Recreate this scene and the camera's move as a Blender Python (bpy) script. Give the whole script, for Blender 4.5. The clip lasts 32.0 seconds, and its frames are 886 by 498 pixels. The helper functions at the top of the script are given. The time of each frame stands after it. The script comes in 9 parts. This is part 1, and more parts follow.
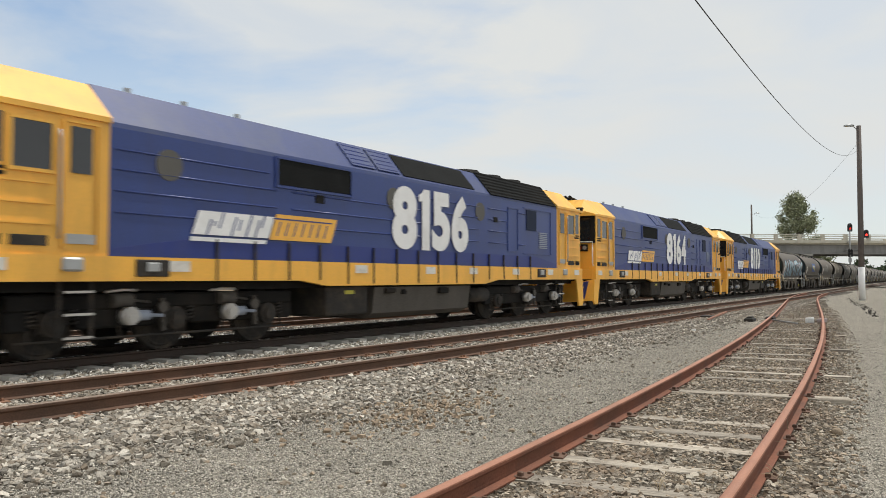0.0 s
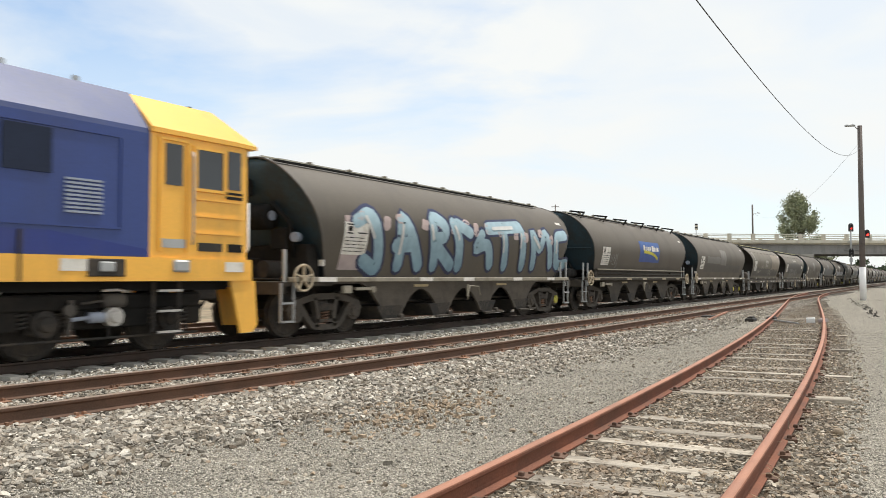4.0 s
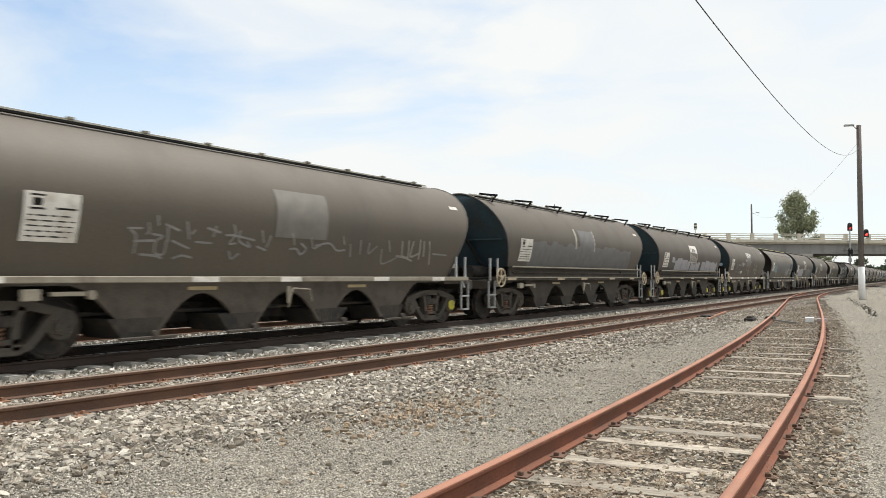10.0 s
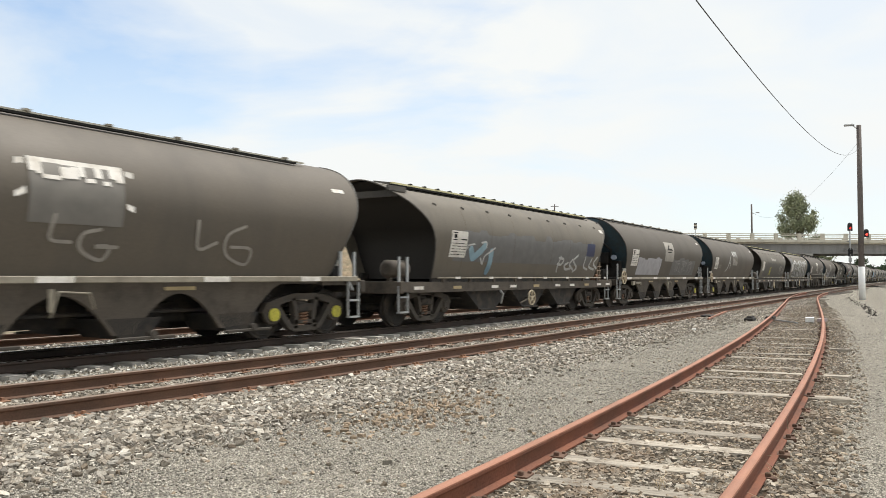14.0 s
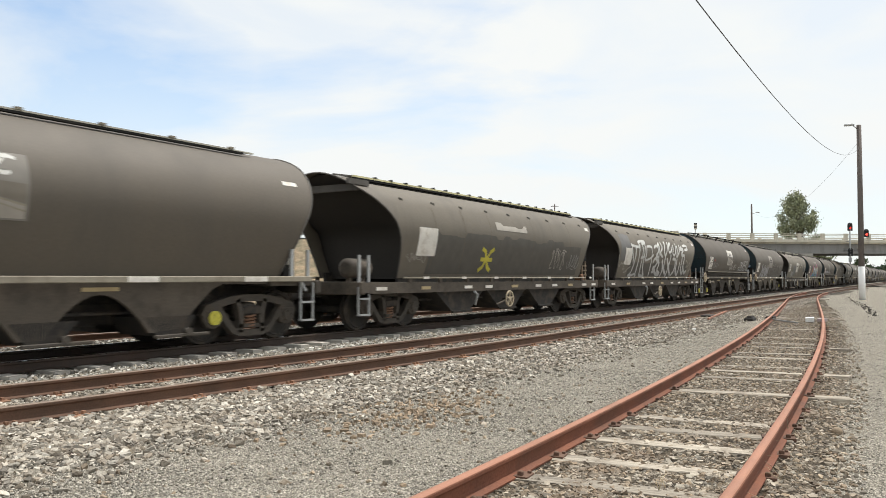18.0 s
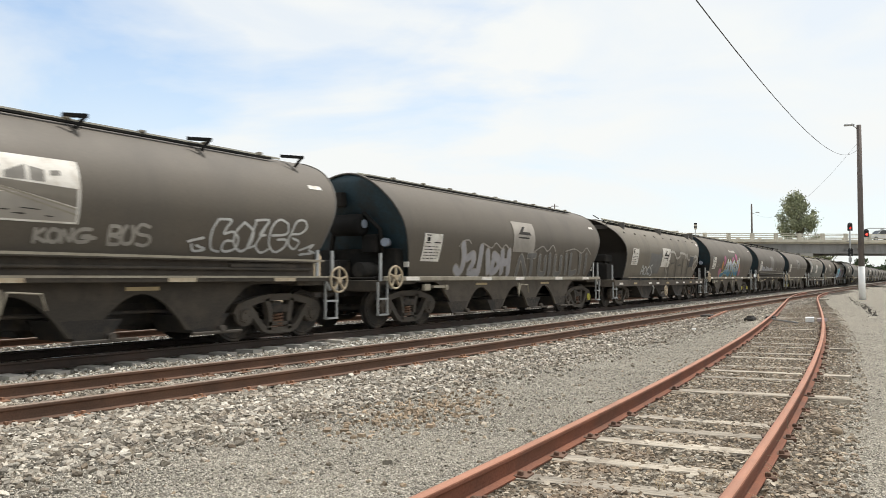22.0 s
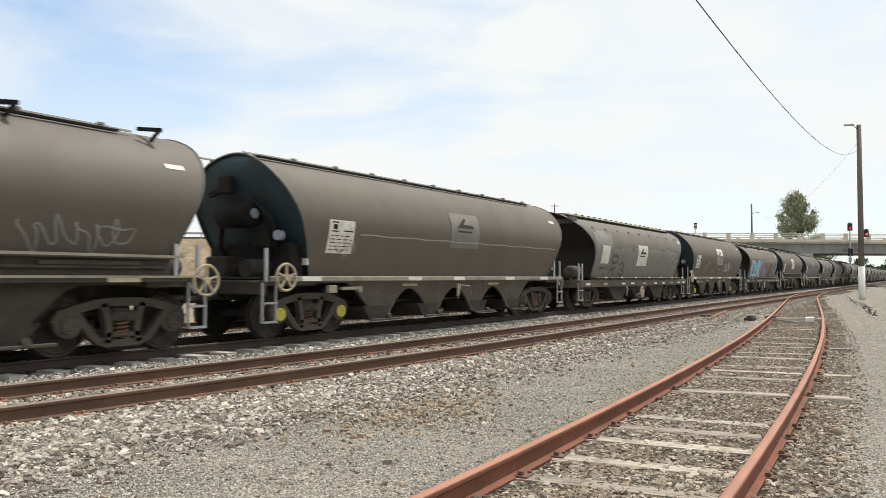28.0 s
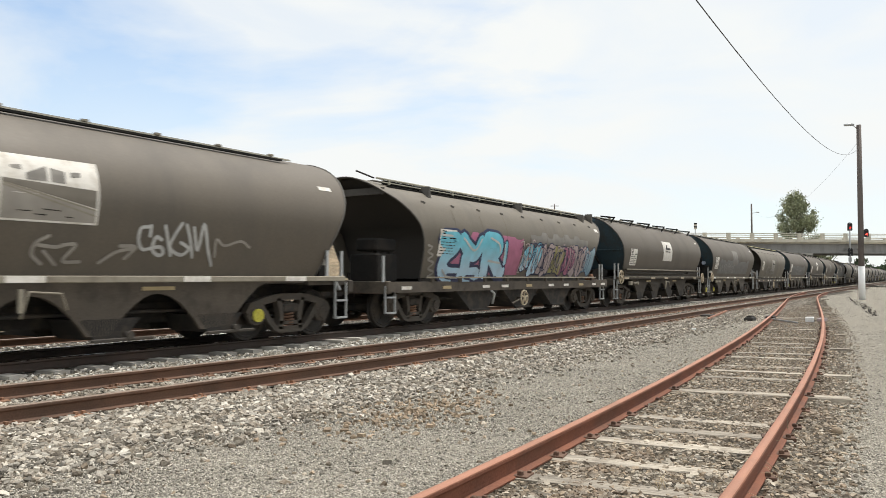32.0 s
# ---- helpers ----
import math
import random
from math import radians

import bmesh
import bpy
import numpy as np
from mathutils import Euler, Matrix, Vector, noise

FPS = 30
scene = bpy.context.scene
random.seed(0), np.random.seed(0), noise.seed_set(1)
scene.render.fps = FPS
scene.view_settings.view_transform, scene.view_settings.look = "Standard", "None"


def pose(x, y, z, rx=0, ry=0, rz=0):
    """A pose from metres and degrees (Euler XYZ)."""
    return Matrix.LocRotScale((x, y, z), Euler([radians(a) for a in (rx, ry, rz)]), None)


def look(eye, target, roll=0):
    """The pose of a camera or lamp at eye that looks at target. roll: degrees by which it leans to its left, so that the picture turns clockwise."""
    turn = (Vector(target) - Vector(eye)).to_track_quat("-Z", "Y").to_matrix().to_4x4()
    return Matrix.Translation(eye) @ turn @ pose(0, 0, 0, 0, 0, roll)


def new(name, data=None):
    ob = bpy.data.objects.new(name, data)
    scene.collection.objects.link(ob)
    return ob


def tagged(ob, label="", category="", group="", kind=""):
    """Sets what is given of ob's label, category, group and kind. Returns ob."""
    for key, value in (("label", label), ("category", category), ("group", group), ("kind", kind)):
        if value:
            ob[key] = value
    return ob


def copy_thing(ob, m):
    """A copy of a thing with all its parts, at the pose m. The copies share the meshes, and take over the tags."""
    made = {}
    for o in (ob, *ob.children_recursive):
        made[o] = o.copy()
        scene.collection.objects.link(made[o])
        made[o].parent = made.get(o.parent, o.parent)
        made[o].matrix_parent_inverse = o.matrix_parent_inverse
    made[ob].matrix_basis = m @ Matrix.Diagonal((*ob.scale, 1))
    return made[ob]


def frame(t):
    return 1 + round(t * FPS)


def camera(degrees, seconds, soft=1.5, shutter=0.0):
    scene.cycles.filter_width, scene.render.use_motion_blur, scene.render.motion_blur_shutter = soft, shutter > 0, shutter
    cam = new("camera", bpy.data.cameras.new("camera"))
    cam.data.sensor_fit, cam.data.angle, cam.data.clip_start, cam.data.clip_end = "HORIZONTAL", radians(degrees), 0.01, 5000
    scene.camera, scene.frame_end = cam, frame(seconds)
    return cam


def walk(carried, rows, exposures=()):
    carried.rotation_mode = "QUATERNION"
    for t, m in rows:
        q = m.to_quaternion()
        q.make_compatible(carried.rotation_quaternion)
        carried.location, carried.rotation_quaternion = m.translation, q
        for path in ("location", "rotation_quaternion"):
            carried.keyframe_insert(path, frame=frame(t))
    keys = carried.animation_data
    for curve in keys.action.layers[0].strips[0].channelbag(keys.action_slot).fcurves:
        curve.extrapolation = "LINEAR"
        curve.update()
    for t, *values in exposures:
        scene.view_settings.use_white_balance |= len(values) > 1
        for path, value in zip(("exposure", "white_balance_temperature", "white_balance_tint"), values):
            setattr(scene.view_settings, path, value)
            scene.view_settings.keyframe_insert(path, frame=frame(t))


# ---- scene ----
# The train runs along -x; y points across the tracks, away from the tripod; z is up.
cam = camera(60.0, 32.0, soft=0.55, shutter=0.2)
EYE = Vector((0.0, 0.0, 1.45))
AZ, TILT, ROLL = 32.005, 2.16, 0.0


def aim(d_az=0.0, d_tilt=0.0):
    a, b = radians(AZ + d_az), radians(TILT + d_tilt)
    return look(EYE, EYE + Vector((math.cos(b) * math.cos(a), math.cos(b) * math.sin(a), math.sin(b))), ROLL)


# a tripod head that is nudged a very little in the first seconds
walk(cam, [(0.0, aim(0.0)), (0.5, aim(0.06)), (1.0, aim(0.12)), (3.0, aim(0.11)), (3.6, aim(0.06)), (6.5, aim(0.06)),
           (7.6, aim(0.0)), (10.0, aim(0.0, -0.03)), (32.0, aim(0.0, -0.06))], exposures=[(0.0, -0.34), (1.0, -0.2), (2.0, -0.1), (3.2, 0.0), (32.0, 0.0)])

# ---- sky and sun ----
SUN_TO = Vector((0.34, -0.12, 0.93)).normalized()
world = bpy.data.worlds.new("sky")
scene.world = world
world.use_nodes = True
wn, wl = world.node_tree.nodes, world.node_tree.links
wn.clear()
w_out = wn.new("ShaderNodeOutputWorld")
w_bg = wn.new("ShaderNodeBackground")
w_sky = wn.new("ShaderNodeTexSky")
w_sky.sky_type = "NISHITA"
w_sky.sun_disc = False
w_sky.sun_elevation = math.asin(SUN_TO.z)
w_sky.sun_rotation = math.atan2(SUN_TO.x, SUN_TO.y)
w_sky.air_density, w_sky.dust_density, w_sky.ozone_density = 1.0, 0.6, 1.0
w_tc = wn.new("ShaderNodeTexCoord")
w_map = wn.new("ShaderNodeMapping")
w_map.inputs["Scale"].default_value = (1.0, 1.0, 2.6)
w_map.inputs["Rotation"].default_value = (0.25, 0.1, 0.5)
w_map.inputs["Location"].default_value = (0.35, 0.2, 0.0)
w_noise = wn.new("ShaderNodeTexNoise")
w_noise.inputs["Scale"].default_value = 1.5
w_noise.inputs["Detail"].default_value = 7.0
w_noise.inputs["Roughness"].default_value = 0.55
w_noise.inputs["Distortion"].default_value = 0.6
w_ramp = wn.new("ShaderNodeMapRange")
w_ramp.inputs["From Min"].default_value = 0.24
w_ramp.inputs["From Max"].default_value = 0.43
w_sep = wn.new("ShaderNodeSeparateXYZ")
w_low = wn.new("ShaderNodeMapRange")
w_low.inputs["From Min"].default_value = 0.02
w_low.inputs["From Max"].default_value = 0.30
w_low.inputs["To Min"].default_value = 0.92
w_low.inputs["To Max"].default_value = 0.0
w_max = wn.new("ShaderNodeMath")
w_max.operation = "MAXIMUM"
w_fac = wn.new("ShaderNodeMath")
w_fac.operation = "MULTIPLY_ADD"
w_fac.inputs[1].default_value = 0.76
w_fac.inputs[2].default_value = 0.24
w_mix = wn.new("ShaderNodeMix")
w_mix.data_type = "RGBA"
w_mix.inputs["B"].default_value = (6.25, 6.38, 6.3, 1.0)
wl.new(w_tc.outputs["Generated"], w_map.inputs["Vector"])
wl.new(w_map.outputs["Vector"], w_noise.inputs["Vector"])
# the cirrus thins out towards the west
w_dot = wn.new("ShaderNodeVectorMath")
w_dot.operation = "DOT_PRODUCT"
w_dot.inputs[1].default_value = (0.43, 0.86, 0.27)
w_thin = wn.new("ShaderNodeMapRange")
w_thin.inputs["From Min"].default_value, w_thin.inputs["From Max"].default_value = 0.955, 0.998
w_thin.inputs["To Max"].default_value = 0.29
w_sub = wn.new("ShaderNodeMath")
w_sub.operation = "SUBTRACT"
wl.new(w_tc.outputs["Generated"], w_dot.inputs[0])
wl.new(w_dot.outputs["Value"], w_thin.inputs["Value"])
wl.new(w_noise.outputs["Fac"], w_sub.inputs[0])
wl.new(w_thin.outputs["Result"], w_sub.inputs[1])
wl.new(w_sub.outputs["Value"], w_ramp.inputs["Value"])
wl.new(w_tc.outputs["Generated"], w_sep.inputs["Vector"])
wl.new(w_sep.outputs["Z"], w_low.inputs["Value"])
wl.new(w_ramp.outputs["Result"], w_max.inputs[0])
wl.new(w_low.outputs["Result"], w_max.inputs[1])
# thinner veils between the banks of cirrus
w_noise2 = wn.new("ShaderNodeTexNoise")
w_noise2.inputs["Scale"].default_value = 3.6
w_noise2.inputs["Detail"].default_value = 5.0
w_noise2.inputs["Distortion"].default_value = 0.4
w_veil = wn.new("ShaderNodeMapRange")
w_veil.inputs["From Min"].default_value, w_veil.inputs["From Max"].default_value = 0.36, 0.58
w_veil.inputs["To Min"].default_value, w_veil.inputs["To Max"].default_value = 0.76, 1.0
w_mul = wn.new("ShaderNodeMath")
w_mul.operation = "MULTIPLY"
wl.new(w_map.outputs["Vector"], w_noise2.inputs["Vector"])
wl.new(w_noise2.outputs["Fac"], w_veil.inputs["Value"])
wl.new(w_max.outputs["Value"], w_mul.inputs[0])
wl.new(w_veil.outputs["Result"], w_mul.inputs[1])
wl.new(w_mul.outputs["Value"], w_fac.inputs[0])
wl.new(w_fac.outputs["Value"], w_mix.inputs["Factor"])
w_tint = wn.new("ShaderNodeMix")
w_tint.data_type, w_tint.blend_type = "RGBA", "MULTIPLY"
w_tint.inputs["Factor"].default_value = 1.0
w_tint.inputs["B"].default_value = (1.0, 1.16, 1.22, 1.0)
wl.new(w_sky.outputs["Color"], w_tint.inputs["A"])
wl.new(w_tint.outputs["Result"], w_mix.inputs["A"])
wl.new(w_mix.outputs["Result"], w_bg.inputs["Color"])
w_bg.inputs["Strength"].default_value = 0.15
wl.new(w_bg.outputs["Background"], w_out.inputs["Surface"])

sun = new("sun", bpy.data.lights.new("sun", "SUN"))
sun.data.energy, sun.data.angle, sun.data.color = 3.75, radians(0.8), (1.0, 0.95, 0.88)
sun.matrix_world = look(SUN_TO * 50, (0, 0, 0))

# ---- materials ----
def material(name, colour, rough=0.7, metal=0.0, vary=0.25, scale=3.0, fine=40.0, bump=0.15, bump_size=0.01, dirt=None, dirt_amount=0.0,
             dirt_scale=1.2, streak=False, rand=0.0, island=0.0, spec=0.5, space="Object", alt=None, grain=None):
    """A painted, rusted or bare surface: base colour with variation at two scales, grime, fine relief."""
    m = bpy.data.materials.new(name)
    m.use_nodes = True
    n, l = m.node_tree.nodes, m.node_tree.links
    b = n["Principled BSDF"]
    b.inputs["Metallic"].default_value = metal
    b.inputs["Specular IOR Level"].default_value = spec
    tc = n.new("ShaderNodeTexCoord")
    src = tc.outputs[space]
    if streak:
        mp = n.new("ShaderNodeMapping")
        mp.inputs["Scale"].default_value = (1.0, 1.0, 0.18)
        l.new(src, mp.inputs["Vector"])
        src = mp.outputs["Vector"]
    big = n.new("ShaderNodeTexNoise")
    big.inputs["Scale"].default_value, big.inputs["Detail"].default_value = scale, 5.0
    l.new(src, big.inputs["Vector"])
    small = n.new("ShaderNodeTexNoise")
    small.inputs["Scale"].default_value, small.inputs["Detail"].default_value = fine, 4.0
    if grain:
        gm = n.new("ShaderNodeMapping")
        gm.inputs["Scale"].default_value = grain
        l.new(tc.outputs[space], gm.inputs["Vector"])
        l.new(gm.outputs["Vector"], small.inputs["Vector"])
        l.new(gm.outputs["Vector"], big.inputs["Vector"])
    else:
        l.new(tc.outputs[space], small.inputs["Vector"])
    add = n.new("ShaderNodeMath")
    add.operation = "ADD"
    l.new(big.outputs["Fac"], add.inputs[0])
    l.new(small.outputs["Fac"], add.inputs[1])
    rng = n.new("ShaderNodeMapRange")
    rng.inputs["From Min"].default_value, rng.inputs["From Max"].default_value = 0.65, 1.35
    rng.inputs["To Min"].default_value, rng.inputs["To Max"].default_value = 1.0 - vary, 1.0 + vary
    l.new(add.outputs["Value"], rng.inputs["Value"])
    val = rng.outputs["Result"]
    for amount, node, out in ((rand, "ShaderNodeObjectInfo", "Random"), (island, "ShaderNodeNewGeometry", "Random Per Island")):
        if amount:
            nd = n.new(node)
            r2 = n.new("ShaderNodeMapRange")
            r2.inputs["To Min"].default_value, r2.inputs["To Max"].default_value = 1.0 - amount, 1.0 + amount
            l.new(nd.outputs[out], r2.inputs["Value"])
            mu = n.new("ShaderNodeMath")
            mu.operation = "MULTIPLY"
            l.new(val, mu.inputs[0])
            l.new(r2.outputs["Result"], mu.inputs[1])
            val = mu.outputs["Value"]
    hsv = n.new("ShaderNodeHueSaturation")
    hsv.inputs["Color"].default_value = (*colour, 1.0)
    if alt:
        # each stone leans to one of two colours
        gi = n.new("ShaderNodeNewGeometry")
        w1 = n.new("ShaderNodeMath")
        w1.operation = "MULTIPLY"
        w1.inputs[1].default_value = 17.31
        w2 = n.new("ShaderNodeMath")
        w2.operation = "FRACT"
        am = n.new("ShaderNodeMix")
        am.data_type = "RGBA"
        am.inputs["A"].default_value, am.inputs["B"].default_value = (*colour, 1), (*alt, 1)
        l.new(gi.outputs["Random Per Island"], w1.inputs[0])
        l.new(w1.outputs["Value"], w2.inputs[0])
        l.new(w2.outputs["Value"], am.inputs["Factor"])
        l.new(am.outputs["Result"], hsv.inputs["Color"])
    l.new(val, hsv.inputs["Value"])
    col = hsv.outputs["Color"]
    if dirt:
        dn = n.new("ShaderNodeTexNoise")
        dn.inputs["Scale"].default_value, dn.inputs["Detail"].default_value, dn.inputs["Roughness"].default_value = dirt_scale, 8.0, 0.65
        l.new(src, dn.inputs["Vector"])
        dr = n.new("ShaderNodeMapRange")
        dr.inputs["From Min"].default_value, dr.inputs["From Max"].default_value = 0.48, 0.68
        dr.inputs["To Max"].default_value = dirt_amount
        l.new(dn.outputs["Fac"], dr.inputs["Value"])
        mx = n.new("ShaderNodeMix")
        mx.data_type = "RGBA"
        mx.inputs["B"].default_value = (*dirt, 1.0)
        l.new(dr.outputs["Result"], mx.inputs["Factor"])
        l.new(col, mx.inputs["A"])
        col = mx.outputs["Result"]
    l.new(col, b.inputs["Base Color"])
    rr = n.new("ShaderNodeMapRange")
    rr.inputs["To Min"].default_value, rr.inputs["To Max"].default_value = max(0.02, rough - 0.12), min(1.0, rough + 0.12)
    l.new(big.outputs["Fac"], rr.inputs["Value"])
    l.new(rr.outputs["Result"], b.inputs["Roughness"])
    if bump:
        bp = n.new("ShaderNodeBump")
        bp.inputs["Strength"].default_value, bp.inputs["Distance"].default_value = bump, bump_size
        l.new(small.outputs["Fac"], bp.inputs["Height"])
        l.new(bp.outputs["Normal"], b.inputs["Normal"])
    return m


def gravel_material(name, colours, cell, patch_scale, patch_col, patch_amount, bump=0.6):
    """Loose stones in three sizes: cells of different greys, shade painted into their gaps, and larger stained patches.
    """
    m = bpy.data.materials.new(name)
    m.use_nodes = True
    n, l = m.node_tree.nodes, m.node_tree.links
    b = n["Principled BSDF"]
    b.inputs["Roughness"].default_value = 0.95
    b.inputs["Specular IOR Level"].default_value = 0.15
    tc = n.new("ShaderNodeTexCoord")
    cols = []
    heights = []
    for k, size in enumerate((cell, cell * 0.42)):
        vor = n.new("ShaderNodeTexVoronoi")
        vor.inputs["Scale"].default_value = size
        l.new(tc.outputs["Object"], vor.inputs["Vector"])
        sep = n.new("ShaderNodeSeparateColor")
        l.new(vor.outputs["Color"], sep.inputs["Color"])
        ramp = n.new("ShaderNodeValToRGB")
        el = ramp.color_ramp.elements
        el[0].color, el[1].color = (*colours[0], 1), (*colours[3], 1)
        for p, c in ((0.35, colours[1]), (0.75, colours[2])):
            e = el.new(p)
            e.color = (*c, 1)
        l.new(sep.outputs["Red"], ramp.inputs["Fac"])
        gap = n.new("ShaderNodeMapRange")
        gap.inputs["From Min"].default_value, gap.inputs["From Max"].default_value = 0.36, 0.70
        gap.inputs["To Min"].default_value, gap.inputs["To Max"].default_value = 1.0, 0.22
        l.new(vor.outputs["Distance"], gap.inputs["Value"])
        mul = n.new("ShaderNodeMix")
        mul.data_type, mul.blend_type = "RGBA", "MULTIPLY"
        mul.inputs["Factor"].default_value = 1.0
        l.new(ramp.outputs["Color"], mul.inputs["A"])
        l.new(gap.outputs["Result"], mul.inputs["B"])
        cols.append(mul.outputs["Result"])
        heights.append(vor.outputs["Distance"])
    pick = n.new("ShaderNodeTexNoise")
    pick.inputs["Scale"].default_value, pick.inputs["Detail"].default_value = cell * 0.12, 3.0
    l.new(tc.outputs["Object"], pick.inputs["Vector"])
    pk = n.new("ShaderNodeMapRange")
    pk.inputs["From Min"].default_value, pk.inputs["From Max"].default_value = 0.40, 0.62
    pk.inputs["To Min"].default_value, pk.inputs["To Max"].default_value = 0.05, 0.30
    l.new(pick.outputs["Fac"], pk.inputs["Value"])
    mix = n.new("ShaderNodeMix")
    mix.data_type = "RGBA"
    l.new(pk.outputs["Result"], mix.inputs["Factor"])
    l.new(cols[0], mix.inputs["A"])
    l.new(cols[1], mix.inputs["B"])
    nz = n.new("ShaderNodeTexNoise")
    nz.inputs["Scale"].default_value, nz.inputs["Detail"].default_value = patch_scale, 7.0
    l.new(tc.outputs["Object"], nz.inputs["Vector"])
    pr = n.new("ShaderNodeMapRange")
    pr.inputs["From Min"].default_value, pr.inputs["From Max"].default_value, pr.inputs["To Max"].default_value = 0.42, 0.70, patch_amount
    l.new(nz.outputs["Fac"], pr.inputs["Value"])
    mx = n.new("ShaderNodeMix")
    mx.data_type, mx.blend_type = "RGBA", "MIX"
    mx.inputs["B"].default_value = (*patch_col, 1)
    l.new(pr.outputs["Result"], mx.inputs["Factor"])
    l.new(mix.outputs["Result"], mx.inputs["A"])
    l.new(mx.outputs["Result"], b.inputs["Base Color"])
    hsum = n.new("ShaderNodeMath")
    hsum.operation = "ADD"
    l.new(heights[0], hsum.inputs[0])
    l.new(heights[1], hsum.inputs[1])
    bp = n.new("ShaderNodeBump")
    bp.inputs["Strength"].default_value, bp.inputs["Distance"].default_value = bump, 0.8 / cell
    bp.invert = True
    l.new(hsum.outputs["Value"], bp.inputs["Height"])
    l.new(bp.outputs["Normal"], b.inputs["Normal"])
    return m


def spray(name, top, low, z0, z1, rough=0.6):
    """Spray paint that fades from one colour to another with height over the rail."""
    m = bpy.data.materials.new(name)
    m.use_nodes = True
    n, l = m.node_tree.nodes, m.node_tree.links
    b = n["Principled BSDF"]
    b.inputs["Roughness"].default_value = rough
    tc = n.new("ShaderNodeTexCoord")
    nz = n.new("ShaderNodeTexNoise")
    nz.inputs["Scale"].default_value, nz.inputs["Detail"].default_value = 3.5, 5.0
    l.new(tc.outputs["Object"], nz.inputs["Vector"])
    sep = n.new("ShaderNodeSeparateXYZ")
    l.new(tc.outputs["Object"], sep.inputs["Vector"])
    ad = n.new("ShaderNodeMath")
    ad.operation = "MULTIPLY_ADD"
    ad.inputs[1].default_value = 0.35 * (z1 - z0)
    l.new(nz.outputs["Fac"], ad.inputs[0])
    l.new(sep.outputs["Z"], ad.inputs[2])
    rg = n.new("ShaderNodeMapRange")
    rg.inputs["From Min"].default_value, rg.inputs["From Max"].default_value = z0 + 0.17 * (z1 - z0), z1 + 0.17 * (z1 - z0)
    l.new(ad.outputs["Value"], rg.inputs["Value"])
    mx = n.new("ShaderNodeMix")
    mx.data_type = "RGBA"
    mx.inputs["A"].default_value, mx.inputs["B"].default_value = (*low, 1), (*top, 1)
    l.new(rg.outputs["Result"], mx.inputs["Factor"])
    hs = n.new("ShaderNodeHueSaturation")
    vr = n.new("ShaderNodeMapRange")
    vr.inputs["To Min"].default_value, vr.inputs["To Max"].default_value = 0.7, 1.25
    l.new(nz.outputs["Fac"], vr.inputs["Value"])
    l.new(vr.outputs["Result"], hs.inputs["Value"])
    l.new(mx.outputs["Result"], hs.inputs["Color"])
    l.new(hs.outputs["Color"], b.inputs["Base Color"])
    return m


def glow(name, colour, strength):
    m = bpy.data.materials.new(name)
    m.use_nodes = True
    b = m.node_tree.nodes["Principled BSDF"]
    b.inputs["Base Color"].default_value = (*colour, 1)
    b.inputs["Emission Color"].default_value = (*colour, 1)
    b.inputs["Emission Strength"].default_value = strength
    return m


M = {}
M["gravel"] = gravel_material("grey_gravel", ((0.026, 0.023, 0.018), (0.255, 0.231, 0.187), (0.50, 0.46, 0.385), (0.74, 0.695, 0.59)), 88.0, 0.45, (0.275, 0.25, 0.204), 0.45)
# shadows between the loose ballast stones are put into this dark bed colour
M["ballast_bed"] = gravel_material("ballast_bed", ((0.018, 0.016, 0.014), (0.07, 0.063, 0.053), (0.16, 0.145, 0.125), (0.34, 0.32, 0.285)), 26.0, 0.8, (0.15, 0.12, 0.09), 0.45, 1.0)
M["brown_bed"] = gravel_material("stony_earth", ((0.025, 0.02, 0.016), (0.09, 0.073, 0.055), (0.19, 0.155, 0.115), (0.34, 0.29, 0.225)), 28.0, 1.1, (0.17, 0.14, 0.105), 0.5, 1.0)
M["stone_pale"] = material("pale_ballast_stone", (0.55, 0.54, 0.50), 0.9, vary=0.25, scale=8, fine=60, island=0.6, bump=0.7, alt=(0.25, 0.215, 0.165), dirt=(0.21, 0.18, 0.14), dirt_amount=0.5)
M["stone_mixed"] = material("grey_tan_ballast_stone", (0.44, 0.41, 0.355), 0.9, vary=0.25, scale=8, fine=60, island=0.6, bump=0.7, alt=(0.20, 0.165, 0.125), dirt=(0.20, 0.165, 0.12), dirt_amount=0.5)
M["stone_brown"] = material("brown_ballast_stone", (0.245, 0.188, 0.128), 0.9, vary=0.25, scale=8, fine=60, island=0.6, bump=0.6, alt=(0.32, 0.29, 0.24), dirt=(0.16, 0.10, 0.06), dirt_amount=0.5)
M["rust"] = material("rusty_rail_side", (0.19, 0.070, 0.038), 0.85, vary=0.3, scale=2.0, fine=60, dirt=(0.10, 0.05, 0.03), dirt_amount=0.6, bump=0.4, bump_size=0.004)
M["rust_top"] = material("rusty_rail_head", (0.37, 0.175, 0.11), 0.7, vary=0.2, scale=2.5, fine=80, dirt=(0.22, 0.11, 0.07), dirt_amount=0.5, bump=0.3, bump_size=0.003)
M["rail_brown"] = material("brown_rail_side", (0.105, 0.056, 0.034), 0.8, vary=0.3, scale=2.0, fine=60, dirt=(0.20, 0.10, 0.06), dirt_amount=0.5, bump=0.3, bump_size=0.004)
# main-line rails: the train's shadow is put into this dark brown
M["rail_dark"] = material("shaded_rail_side", (0.045, 0.032, 0.025), 0.8, vary=0.3, scale=2.0, fine=60, dirt=(0.09, 0.05, 0.035), dirt_amount=0.5, bump=0.3, bump_size=0.004)
